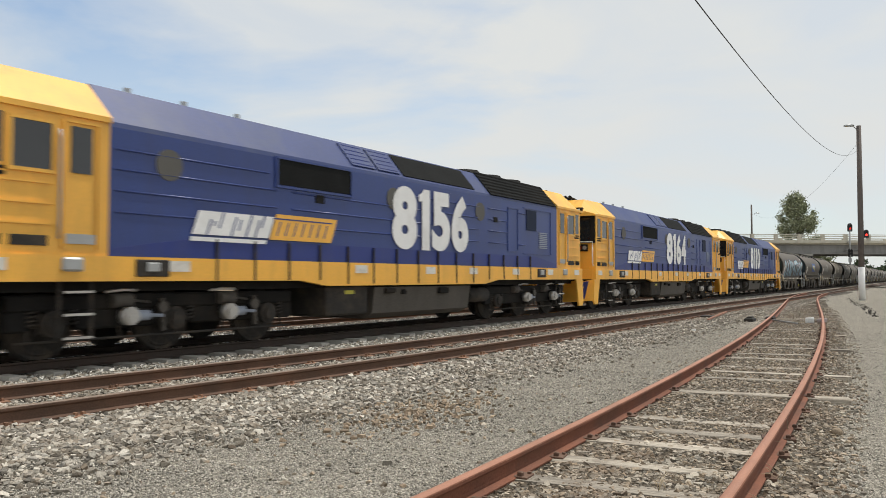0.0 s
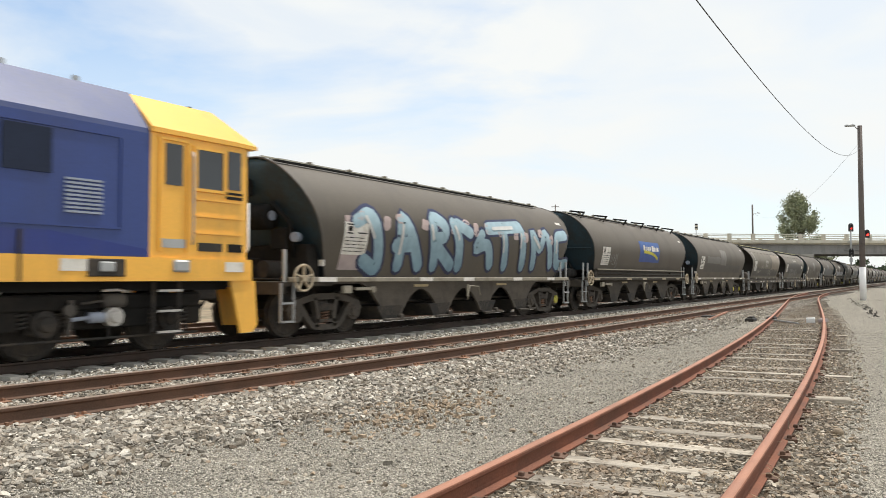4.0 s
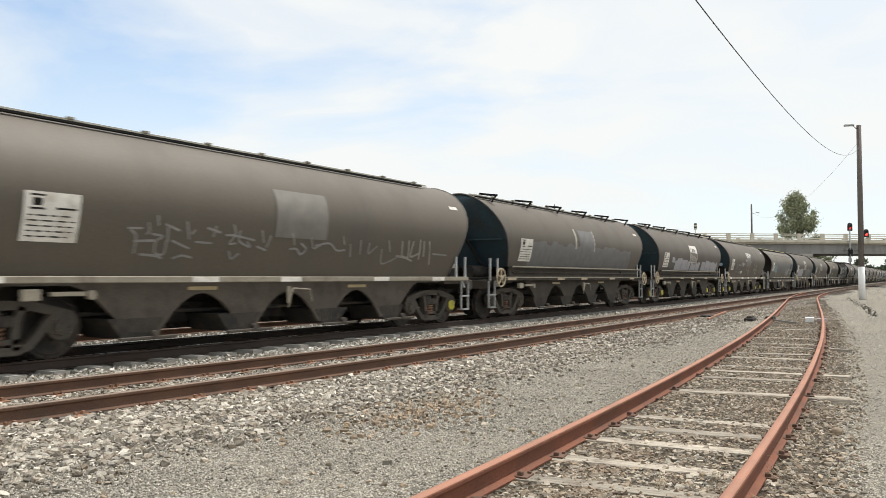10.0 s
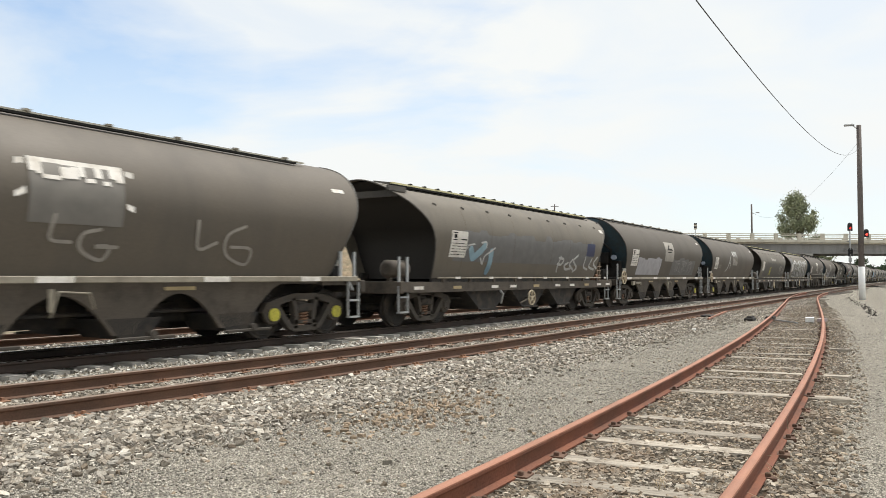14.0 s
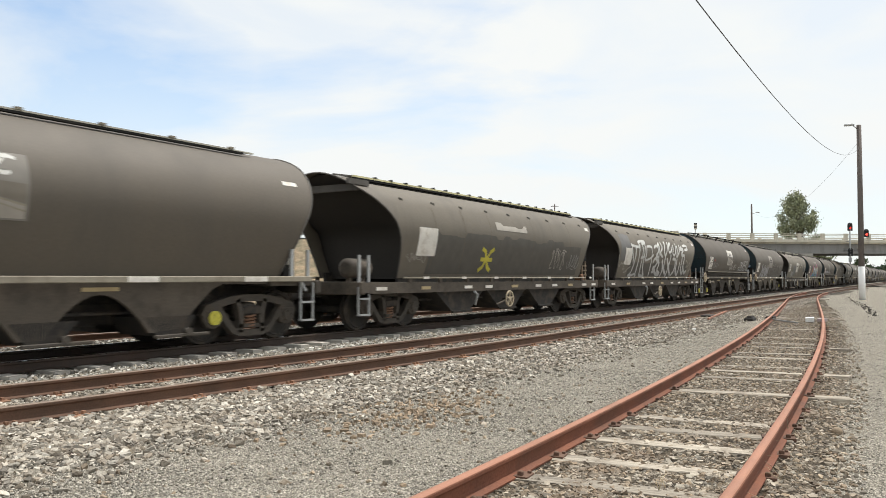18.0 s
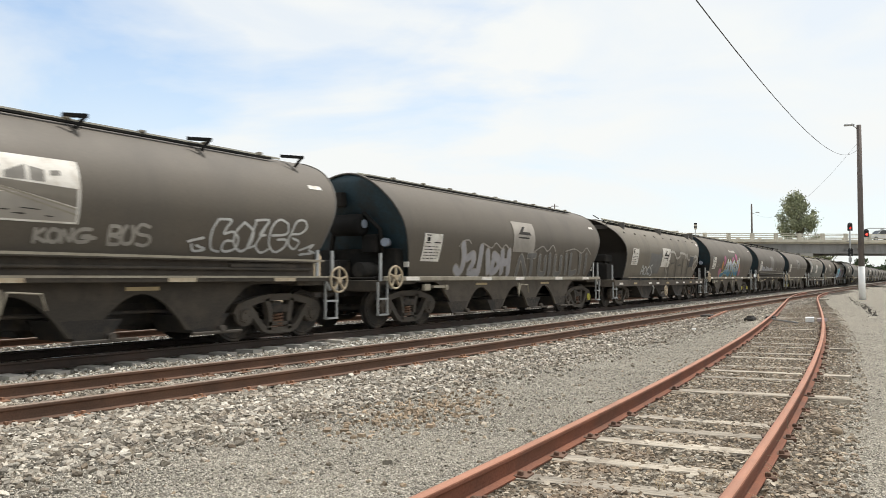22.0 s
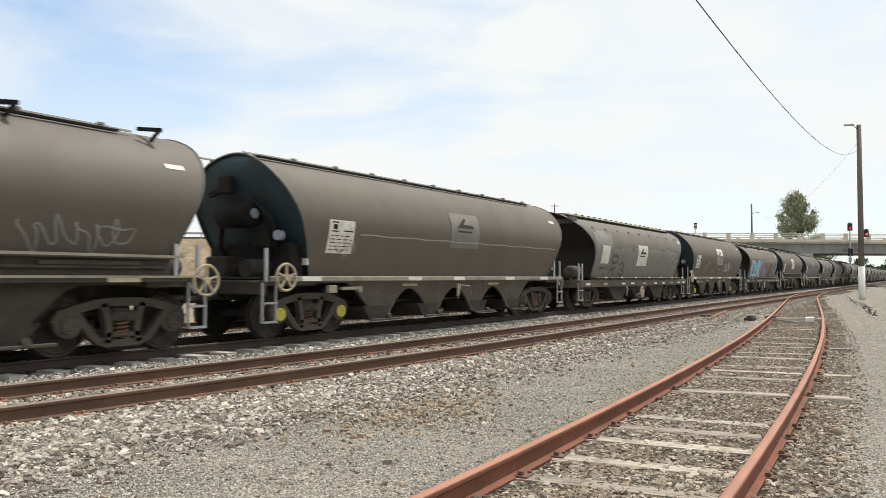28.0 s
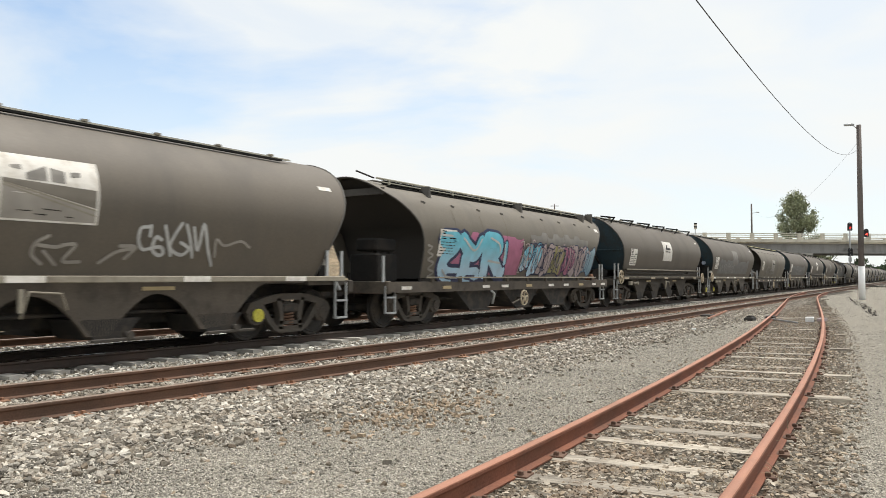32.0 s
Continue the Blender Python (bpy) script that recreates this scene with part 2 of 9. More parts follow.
M["rail_top"] = material("worn_rail_head", (0.185, 0.135, 0.10), 0.6, 0.1, vary=0.2, scale=2.0, fine=80, bump=0.1)
M["rail_bright"] = material("polished_rail_head", (0.30, 0.28, 0.26), 0.25, 1.0, vary=0.15, bump=0.05)
M["plate_dark"] = material("dark_rusty_baseplate", (0.105, 0.062, 0.043), 0.9, vary=0.3, fine=60, rand=0.35)
M["sleeper_pale"] = material("bleached_timber_sleeper", (0.30, 0.265, 0.215), 0.9, vary=0.6, scale=5.0, fine=34, dirt=(0.15, 0.12, 0.09), dirt_amount=0.9, dirt_scale=4.0, bump=0.9, bump_size=0.02, rand=0.25, grain=(1.0, 0.12, 1.0))
M["fastening"] = material("rusty_fastening", (0.21, 0.115, 0.07), 0.85, vary=0.3, fine=60, rand=0.3)
M["sleeper"] = material("weathered_timber_sleeper", (0.25, 0.21, 0.165), 0.9, vary=0.5, scale=4.0, fine=40, grain=(1.0, 0.12, 1.0), dirt=(0.10, 0.085, 0.07), dirt_amount=0.8, dirt_scale=5.0, bump=0.6, bump_size=0.012, rand=0.35)
M["concrete_sleeper"] = material("concrete_sleeper", (0.44, 0.415, 0.375), 0.9, vary=0.2, scale=3.0, fine=60, dirt=(0.22, 0.185, 0.15), dirt_amount=0.5, rand=0.2)
M["blue"] = material("blue_loco_paint", (0.030, 0.057, 0.215), 0.36, vary=0.12, scale=0.9, fine=30, bump=0.04, dirt=(0.040, 0.050, 0.13), dirt_amount=0.45, dirt_scale=0.8, streak=True)
M["blue_deep"] = material("deep_blue_skirt_paint", (0.017, 0.036, 0.21), 0.4, vary=0.12, scale=1.2, fine=30, bump=0.04, dirt=(0.07, 0.07, 0.10), dirt_amount=0.4, streak=True)
M["blue_grey"] = material("faded_blue_roof_paint", (0.030, 0.050, 0.165), 0.5, vary=0.18, scale=0.8, fine=25, bump=0.05, dirt=(0.07, 0.085, 0.14), dirt_amount=0.5, dirt_scale=1.0)
M["yellow"] = material("yellow_loco_paint", (0.95, 0.50, 0.075), 0.42, vary=0.08, scale=1.0, fine=30, bump=0.04, dirt=(0.30, 0.19, 0.06), dirt_amount=0.35, dirt_scale=1.1, streak=True)
M["white"] = material("white_paint", (0.88, 0.88, 0.87), 0.6, vary=0.06, scale=2.0, fine=30, bump=0.03, dirt=(0.50, 0.48, 0.45), dirt_amount=0.3)
M["black"] = material("black_grime", (0.014, 0.0135, 0.013), 0.85, spec=0.2, vary=0.3, scale=2.0, fine=30, dirt=(0.04, 0.033, 0.026), dirt_amount=0.6, bump=0.2)
M["grille"] = material("black_radiator_mesh", (0.018, 0.019, 0.019), 0.95, spec=0.08, vary=0.3, scale=2.0, fine=30, bump=0.2)
M["under"] = material("grimy_underframe", (0.028, 0.025, 0.022), 0.85, vary=0.35, scale=2.0, fine=30, dirt=(0.085, 0.064, 0.046), dirt_amount=0.7, dirt_scale=3.0, bump=0.2)
M["tank"] = material("grey_brown_fuel_tank", (0.085, 0.075, 0.064), 0.7, vary=0.3, scale=1.5, fine=30, dirt=(0.05, 0.045, 0.04), dirt_amount=0.7, streak=True, bump=0.1)
M["louvre"] = material("pale_louvre_slats", (0.30, 0.34, 0.42), 0.5, vary=0.15, bump=0.05)
M["intake"] = material("blue_black_intake_mesh", (0.022, 0.030, 0.055), 0.8, spec=0.2, vary=0.2, bump=0.1)
M["red_dull"] = material("dull_red_lens", (0.25, 0.02, 0.015), 0.3, vary=0.1, bump=0.0)
M["steel"] = material("bright_worn_steel", (0.55, 0.53, 0.50), 0.45, 0.6, vary=0.15, bump=0.05)
M["glass"] = material("dark_cab_glass", (0.02, 0.022, 0.025), 0.06, vary=0.1, bump=0.0, spec=0.8)
M["porthole"] = material("dusty_porthole_screen", (0.11, 0.105, 0.095), 0.7, vary=0.1, bump=0.05)
M["hopper"] = material("grey_brown_hopper_paint", (0.113, 0.095, 0.073), 0.62, rand=0.10, vary=0.14, scale=0.7, fine=25, bump=0.05, dirt=(0.079, 0.070, 0.059), dirt_amount=0.6, dirt_scale=0.7, streak=True)
M["hopper_dusty"] = material("dusty_hopper_paint", (0.168, 0.146, 0.112), 0.6, rand=0.10, vary=0.14, scale=0.7, fine=25, bump=0.05, dirt=(0.10, 0.088, 0.074), dirt_amount=0.6, dirt_scale=0.7, streak=True)
M["hopper_dark"] = material("dark_hopper_paint", (0.105, 0.096, 0.084), 0.66, vary=0.14, scale=0.7, fine=25, bump=0.05, dirt=(0.055, 0.05, 0.045), dirt_amount=0.7, dirt_scale=0.9, streak=True)
# end recess of the open hoppers, with its shade put into the base colour
M["recess"] = material("recess_shade_paint", (0.032, 0.028, 0.024), 0.8, vary=0.2, scale=0.9, fine=25, bump=0.05, dirt=(0.035, 0.031, 0.027), dirt_amount=0.7, dirt_scale=0.9)
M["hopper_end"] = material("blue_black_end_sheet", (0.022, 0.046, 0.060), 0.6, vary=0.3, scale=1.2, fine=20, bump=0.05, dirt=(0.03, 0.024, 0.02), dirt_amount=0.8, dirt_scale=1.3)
M["frame"] = material("dusty_wagon_frame", (0.095, 0.078, 0.060), 0.8, vary=0.3, scale=2.0, fine=30, dirt=(0.042, 0.034, 0.027), dirt_amount=0.7, dirt_scale=2.5, bump=0.15)
M["bogie"] = material("dusty_bogie_steel", (0.062, 0.053, 0.043), 0.85, vary=0.3, scale=3.0, fine=30, dirt=(0.085, 0.064, 0.046), dirt_amount=0.6, dirt_scale=4.0, bump=0.2, rand=0.15)
M["spring"] = material("rusty_spring_steel", (0.16, 0.085, 0.05), 0.8, vary=0.3, scale=2.0, fine=30, bump=0.1, rand=0.4)
M["rack"] = material("tan_dusty_brake_gear", (0.21, 0.165, 0.115), 0.85, vary=0.35, scale=4.0, fine=30, bump=0.2, rand=0.3)
M["frame_dark"] = material("grimy_stepped_frame", (0.048, 0.040, 0.031), 0.85, vary=0.35, scale=2.0, fine=30, dirt=(0.085, 0.068, 0.05), dirt_amount=0.6, dirt_scale=2.5, bump=0.15)
M["sign_faded"] = spray("faded_sign_paint", (0.38, 0.345, 0.30), (0.31, 0.285, 0.25), 1.9, 2.9)
M["roof_line"] = material("pale_roof_edge_paint", (0.46, 0.44, 0.36), 0.7, vary=0.2, scale=1.5, fine=30, dirt=(0.2, 0.18, 0.14), dirt_amount=0.6, dirt_scale=1.5)
M["stripe"] = material("cream_sill_paint", (0.30, 0.27, 0.21), 0.7, vary=0.2, scale=1.5, fine=30, dirt=(0.14, 0.115, 0.085), dirt_amount=0.8, dirt_scale=1.5)
M["marker"] = material("white_reflector_marker", (0.74, 0.71, 0.65), 0.5, vary=0.12, bump=0.02, dirt=(0.42, 0.36, 0.28), dirt_amount=0.6, dirt_scale=4)
M["amber_marker"] = material("yellow_reflector_marker", (0.44, 0.34, 0.18), 0.55, vary=0.15, bump=0.02, dirt=(0.3, 0.25, 0.15), dirt_amount=0.5, dirt_scale=4)
M["axle_yellow"] = material("yellow_axle_cap_paint", (0.55, 0.50, 0.06), 0.55, vary=0.15, bump=0.05, dirt=(0.2, 0.17, 0.05), dirt_amount=0.5, dirt_scale=6)
M["walk_yellow"] = material("yellow_walkway_edge", (0.72, 0.67, 0.38), 0.7, vary=0.2, bump=0.05, dirt=(0.16, 0.14, 0.08), dirt_amount=0.6, dirt_scale=2)
M["wheel_cream"] = material("cream_handwheel_paint", (0.45, 0.38, 0.27), 0.7, vary=0.2, bump=0.05, dirt=(0.25, 0.14, 0.07), dirt_amount=0.5, dirt_scale=8)
M["concrete"] = material("bridge_concrete", (0.42, 0.40, 0.36), 0.9, vary=0.15, scale=0.4, fine=8, dirt=(0.22, 0.20, 0.175), dirt_amount=0.6, dirt_scale=0.5, streak=True)
M["concrete_pale"] = material("pale_parapet_concrete", (0.62, 0.58, 0.48), 0.9, vary=0.12, scale=0.6, fine=10, dirt=(0.33, 0.30, 0.26), dirt_amount=0.5, dirt_scale=0.8)
M["girder"] = material("grey_bridge_girder", (0.27, 0.265, 0.255), 0.8, vary=0.15, scale=0.5, fine=10, dirt=(0.13, 0.125, 0.12), dirt_amount=0.5, streak=True)
M["pole"] = material("grey_timber_pole", (0.125, 0.105, 0.095), 0.85, vary=0.25, scale=2.0, fine=30, streak=True, bump=0.3)
M["galv"] = material("galvanised_steel", (0.42, 0.43, 0.43), 0.5, 0.5, vary=0.12, bump=0.05)
M["dry_grass"] = material("dry_grass_bank", (0.25, 0.19, 0.12), 0.95, vary=0.45, scale=0.3, fine=1.6, dirt=(0.085, 0.085, 0.05), dirt_amount=0.9, dirt_scale=0.6, bump=0.8, bump_size=0.2)
M["leaf"] = material("dull_green_leaves", (0.30, 0.325, 0.20), 0.8, vary=0.3, scale=0.5, fine=3.0, island=0.45, bump=0.0)
M["leaf_far"] = material("dark_green_leaves", (0.05, 0.075, 0.035), 0.85, vary=0.3, scale=0.4, fine=3.0, island=0.4, bump=0.0)
M["bark"] = material("grey_bark", (0.14, 0.12, 0.10), 0.9, vary=0.3, scale=1.0, fine=12, bump=0.3)
M["signal_black"] = material("black_signal_paint", (0.02, 0.02, 0.022), 0.6, vary=0.2, bump=0.05)
M["red_light"] = glow("red_signal_light", (1.0, 0.03, 0.02), 6.0)
M["red_dim"] = glow("dim_red_lens", (0.8, 0.03, 0.02), 1.2)
M["wire"] = material("black_cable", (0.03, 0.03, 0.033), 0.6, vary=0.1, bump=0.0)
M["pebble"] = material("yard_pebble", (0.34, 0.315, 0.27), 0.9, vary=0.25, scale=8, fine=60, island=0.65, bump=0.3)
M["straw"] = material("dry_straw", (0.42, 0.34, 0.22), 0.9, vary=0.2, island=0.4, bump=0.0)
M["road"] = material("worn_asphalt", (0.06, 0.058, 0.055), 0.9, vary=0.2, scale=0.6, fine=20, bump=0.1)
M["stone_rusty"] = material("rust_stained_stone", (0.33, 0.255, 0.18), 0.9, vary=0.25, scale=8, fine=60, island=0.5, bump=0.6, alt=(0.24, 0.18, 0.12))
M["litter"] = material("white_litter", (0.8, 0.8, 0.78), 0.6, vary=0.1, bump=0.05)
M["p_white"] = spray("white_spray_paint", (0.66, 0.66, 0.63), (0.42, 0.42, 0.41), 1.3, 2.5)
M["p_faint"] = spray("faint_grey_scrawl", (0.30, 0.29, 0.27), (0.22, 0.215, 0.205), 1.3, 2.3)
M["p_grey"] = spray("grey_cover_paint", (0.42, 0.41, 0.43), (0.35, 0.345, 0.365), 1.4, 2.4)
M["p_patch"] = spray("faded_panel_paint", (0.215, 0.20, 0.175), (0.17, 0.16, 0.145), 1.6, 2.9)
M["p_lilac"] = spray("lilac_grey_cover_paint", (0.168, 0.164, 0.158), (0.138, 0.135, 0.130), 1.5, 2.5)
M["p_scrub"] = spray("grey_scrubbed_paint", (0.225, 0.222, 0.200), (0.190, 0.186, 0.165), 1.3, 2.8)
M["hose"] = material("salmon_rubber_hose", (0.55, 0.30, 0.22), 0.6, vary=0.2, bump=0.05, dirt=(0.2, 0.13, 0.1), dirt_amount=0.5)
M["seam"] = material("dull_weld_seam", (0.128, 0.108, 0.08), 0.8, vary=0.3, scale=2.0, fine=20, bump=0.05)
# dark grey-brown, a little darker towards the bottom
M["p_dark"] = spray("dark_grey_brown", (0.098, 0.089, 0.075), (0.080, 0.074, 0.064), 1.2, 2.5)
M["p_blue"] = spray("pale_blue_spray_paint", (0.36, 0.50, 0.56), (0.17, 0.28, 0.35), 1.3, 2.5)
M["p_fade"] = spray("white_to_blue_spray_paint", (0.72, 0.74, 0.76), (0.05, 0.20, 0.32), 1.45, 2.1)
M["p_cyan"] = spray("cyan_spray_paint", (0.16, 0.55, 0.68), (0.45, 0.62, 0.74), 1.35, 2.1)
M["p_navy"] = spray("navy_outline_paint", (0.03, 0.04, 0.10), (0.03, 0.035, 0.08), 1.3, 2.4)
M["p_slate"] = spray("slate_grey_paint", (0.062, 0.066, 0.070), (0.055, 0.058, 0.062), 1.3, 2.4)
M["p_pink"] = spray("pink_spray_paint", (0.48, 0.16, 0.27), (0.36, 0.13, 0.20), 1.3, 2.4)
M["p_rose"] = spray("pale_pink_spray_paint", (0.55, 0.43, 0.40), (0.40, 0.33, 0.32), 1.3, 2.9)
M["p_yellow"] = spray("yellow_spray_paint", (0.55, 0.50, 0.05), (0.48, 0.42, 0.05), 1.3, 2.2)
M["p_orange"] = spray("orange_spray_paint", (0.50, 0.24, 0.06), (0.42, 0.18, 0.06), 1.3, 2.2)
M["p_olive"] = spray("olive_spray_paint", (0.36, 0.33, 0.13), (0.28, 0.25, 0.10), 1.3, 2.2)
M["p_tan"] = spray("tan_spray_paint", (0.175, 0.155, 0.125), (0.15, 0.13, 0.105), 1.3, 2.5)
M["p_sand"] = spray("sandy_cover_paint", (0.27, 0.225, 0.17), (0.24, 0.20, 0.15), 1.4, 3.0)
M["p_line"] = spray("pale_outline_paint", (0.42, 0.39, 0.34), (0.27, 0.25, 0.22), 1.3, 2.6)
M["p_red"] = spray("rust_red_paint", (0.28, 0.06, 0.04), (0.25, 0.05, 0.04), 1.3, 2.6)
M["logo_blue"] = spray("blue_sign_paint", (0.05, 0.12, 0.33), (0.04, 0.08, 0.28), 1.9, 2.8)
M["car_white"] = material("white_car_paint", (0.75, 0.75, 0.74), 0.25, vary=0.04, bump=0.0)
M["car_dark"] = material("dark_car_paint", (0.03, 0.035, 0.045), 0.25, vary=0.05, bump=0.0)
M["car_red"] = material("red_car_paint", (0.35, 0.03, 0.025), 0.25, vary=0.05, bump=0.0)
M["rubber"] = material("tyre_rubber", (0.02, 0.02, 0.02), 0.8, vary=0.1, bump=0.0)

# ---- geometry helpers ----
class Geo:
    """Collects points and faces of one mesh."""

    def __init__(self):
        self.v, self.f, self.smooth = [], [], []

    def add(self, pts, faces, smooth=False):
        o = len(self.v)
        self.v += [tuple(p) for p in pts]
        self.f += [tuple(o + i for i in f) for f in faces]
        self.smooth += [smooth] * len(faces)
        return self

    def box(self, x0, x1, y0, y1, z0, z1, c=0.0):
        if c <= 0:
            p = [(x, y, z) for x in (x0, x1) for y in (y0, y1) for z in (z0, z1)]
            return self.add(p, [(0, 1, 3, 2), (4, 6, 7, 5), (0, 4, 5, 1), (2, 3, 7, 6), (0, 2, 6, 4), (1, 5, 7, 3)])
        # chamfered along the edges: three stacked rings
        def ring(z, i):
            a, b, d, e = x0 + i, x1 - i, y0 + i, y1 - i
            return [(a + c, d, z), (b - c, d, z), (b, d + c, z), (b, e - c, z), (b - c, e, z), (a + c, e, z), (a, e - c, z), (a, d + c, z)]
        p = ring(z0, c) + ring(z0 + c, 0) + ring(z1 - c, 0) + ring(z1, c)
        f = [tuple(reversed(range(8))), tuple(range(24, 32))]
        for k in range(3):
            f += [(8 * k + i, 8 * k + (i + 1) % 8, 8 * k + 8 + (i + 1) % 8, 8 * k + 8 + i) for i in range(8)]
        return self.add(p, f)

    def prism(self, poly, a, b, axis="y"):
        """A polygon drawn out from a to b along an axis. poly: (x, z) for y, (y, z) for x, (x, y) for z."""
        n = len(poly)
        def at(p, t):
            return (p[0], t, p[1]) if axis == "y" else (t, p[0], p[1]) if axis == "x" else (p[0], p[1], t)
        pts = [at(p, a) for p in poly] + [at(p, b) for p in poly]
        f = [tuple(range(n)), tuple(reversed(range(n, 2 * n)))]
        f += [(i, i + n, (i + 1) % n + n, (i + 1) % n) for i in range(n)]
        return self.add(pts, f)

    def bar(self, p, q, w, h, up=(0, 0, 1)):
        """A square bar from p to q, w wide and h deep."""
        p, q = Vector(p), Vector(q)
        d = (q - p).normalized()
        s = d.cross(Vector(up))
        if s.length < 1e-4:
            s = d.cross(Vector((1, 0, 0)))
        s.normalize()
        u = s.cross(d)
        pts = [e + s * (w / 2 * i) + u * (h / 2 * j) for e in (p, q) for i, j in ((-1, -1), (1, -1), (1, 1), (-1, 1))]
        return self.add(pts, [(3, 2, 1, 0), (4, 5, 6, 7)] + [(i, (i + 1) % 4, 4 + (i + 1) % 4, 4 + i) for i in range(4)])

    def tube(self, path, r, n=8, caps=True, smooth=True):
        """A round rod along a path; r one radius or one for each point."""
        path = [Vector(p) for p in path]
        rs = r if isinstance(r, (list, tuple)) else [r] * len(path)
        pts = []
        side = None
        for i, p in enumerate(path):
            d = (path[min(i + 1, len(path) - 1)] - path[max(i - 1, 0)]).normalized()
            if side is None:
                side = d.cross(Vector((0, 0, 1)))
                if side.length < 1e-3:
                    side = d.cross(Vector((1, 0, 0)))
            side = (side - d * side.dot(d)).normalized()
            u = d.cross(side)
            pts += [p + (side * math.cos(2 * math.pi * k / n) + u * math.sin(2 * math.pi * k / n)) * rs[i] for k in range(n)]
        f = [(i * n + k, i * n + (k + 1) % n, (i + 1) * n + (k + 1) % n, (i + 1) * n + k) for i in range(len(path) - 1) for k in range(n)]
        self.add(pts, f, smooth)
        if caps:
            o = len(self.v) - len(pts)
            self.f += [tuple(o + k for k in reversed(range(n))), tuple(o + len(pts) - n + k for k in range(n))]
            self.smooth += [False, False]
        return self

    def ring(self, c, r, tr, axis="y", n=20, m=6):
        """A torus round c."""
        pts, f = [], []
        for i in range(n):
            a = 2 * math.pi * i / n
            for j in range(m):
                b = 2 * math.pi * j / m
                u, w, h = (r + tr * math.cos(b)) * math.cos(a), (r + tr * math.cos(b)) * math.sin(a), tr * math.sin(b)
                pts.append((c[0] + u, c[1] + h, c[2] + w) if axis == "y" else (c[0] + h, c[1] + u, c[2] + w) if axis == "x" else (c[0] + u, c[1] + w, c[2] + h))
                f.append((i * m + j, (i + 1) % n * m + j, (i + 1) % n * m + (j + 1) % m, i * m + (j + 1) % m))
        return self.add(pts, f, True)

    def disc(self, c, r, depth, axis="y", n=20, r2=None):
        """A short round drum centred on c, along an axis."""
        d = {"x": Vector((1, 0, 0)), "y": Vector((0, 1, 0)), "z": Vector((0, 0, 1))}[axis] * (depth / 2)
        c = Vector(c)
        return self.tube([c - d, c + d], [r, r2 or r], n)

    def grid(self, rows, smooth=True, flip=False):
        """Faces between equal rows of points."""
        w = len(rows[0])
        pts = [p for r in rows for p in r]
        f = []
        for i in range(len(rows) - 1):
            for j in range(w - 1):
                q = (i * w + j, i * w + j + 1, (i + 1) * w + j + 1, (i + 1) * w + j)
                f.append(tuple(reversed(q)) if flip else q)
        return self.add(pts, f, smooth)

    def pressed(self, z0, k):
        """Everything above z0 brought down to k of its height over it."""
        self.v = [(x, y, z if z < z0 else z0 + (z - z0) * k) for x, y, z in self.v]
        return self

    def mesh(self, name, mat):
        me = bpy.data.meshes.new(name)
        me.from_pydata(self.v, [], self.f)
        if any(self.smooth):
            me.polygons.foreach_set("use_smooth", self.smooth)
        for mt in (mat if isinstance(mat, (list, tuple)) else [mat]):
            me.materials.append(mt)
        me.update()
        return me


def part(name, geo, mat, parent, label="", at=None):
    """One mesh object under a thing or a part."""
    ob = new(name, geo.mesh(name, mat) if isinstance(geo, Geo) else geo)
    ob.parent = parent
    if at is not None:
        ob.matrix_basis = at
    if label:
        ob["label"] = label
    return ob


def thing(name, at, label, category, group="", kind=""):
    return_ob = new(name)
    return_ob.empty_display_size = 0.3
    return_ob.matrix_basis = at
    return tagged(return_ob, label, category, group, kind)


def solid(name, geo, mat, label, category, group="", kind="", at=None):
    ob = new(name, geo.mesh(name, mat))
    if at is not None:
        ob.matrix_basis = at
    return tagged(ob, label, category, group, kind)


def lerp(table, x):
    """Straight lines through (x, y) pairs."""
    return float(np.interp(x, [a for a, b in table], [b for a, b in table]))

# ---- ground and tracks ----
Y_TRAIN, Z_RAIL = 11.58, 0.27          # centre of the main line, its rail top
GAUGE = 0.753                          # half the distance between rail heads
rng = np.random.default_rng(7)


def y_second(x):
    """Centre line of the second track, which bends a little towards the main line on its way past the tripod."""
    return 7.41 + 0.0038 * max(0.0, 15.0 - x) ** 2 * (1.0 if x > -2 else 0.0) + (0.0038 * 289 if x <= -2 else 0.0)


SIDING = [(-40, 1.70), (-10, 1.76), (0, 1.80), (4, 1.84), (9, 2.05), (14, 2.37), (20, 2.86), (29, 3.76), (41, 5.10), (52, 6.30), (62, 7.02), (74, 7.38), (90, 7.41)]


def y_siding(x):
    xs, ys = [a for a, b in SIDING], [b for a, b in SIDING]
    i = max(1, min(len(xs) - 3, int(np.searchsorted(xs, x)) - 1))
    t = (x - xs[i]) / (xs[i + 1] - xs[i])
    m0 = (ys[i + 1] - ys[i - 1]) / (xs[i + 1] - xs[i - 1])
    m1 = (ys[i + 2] - ys[i]) / (xs[i + 2] - xs[i])
    h = xs[i + 1] - xs[i]
    return ((2 * t ** 3 - 3 * t * t + 1) * ys[i] + (t ** 3 - 2 * t * t + t) * h * m0 + (-2 * t ** 3 + 3 * t * t) * ys[i + 1] + (t ** 3 - t * t) * h * m1)


def z_siding(x):
    """Rail top of the siding, which climbs to the second track."""
    a = min(1.0, max(0.0, (x - 22) / 45))
    return 0.136 + (Z_RAIL - 0.136) * a * a * (3 - 2 * a)


def rail_rise(x):
    """How far the siding's rails stand above the line that its stones follow."""
    a = min(1.0, max(0.0, (x - 22) / 45))
    return 0.076 * (1 - a * a * (3 - 2 * a))


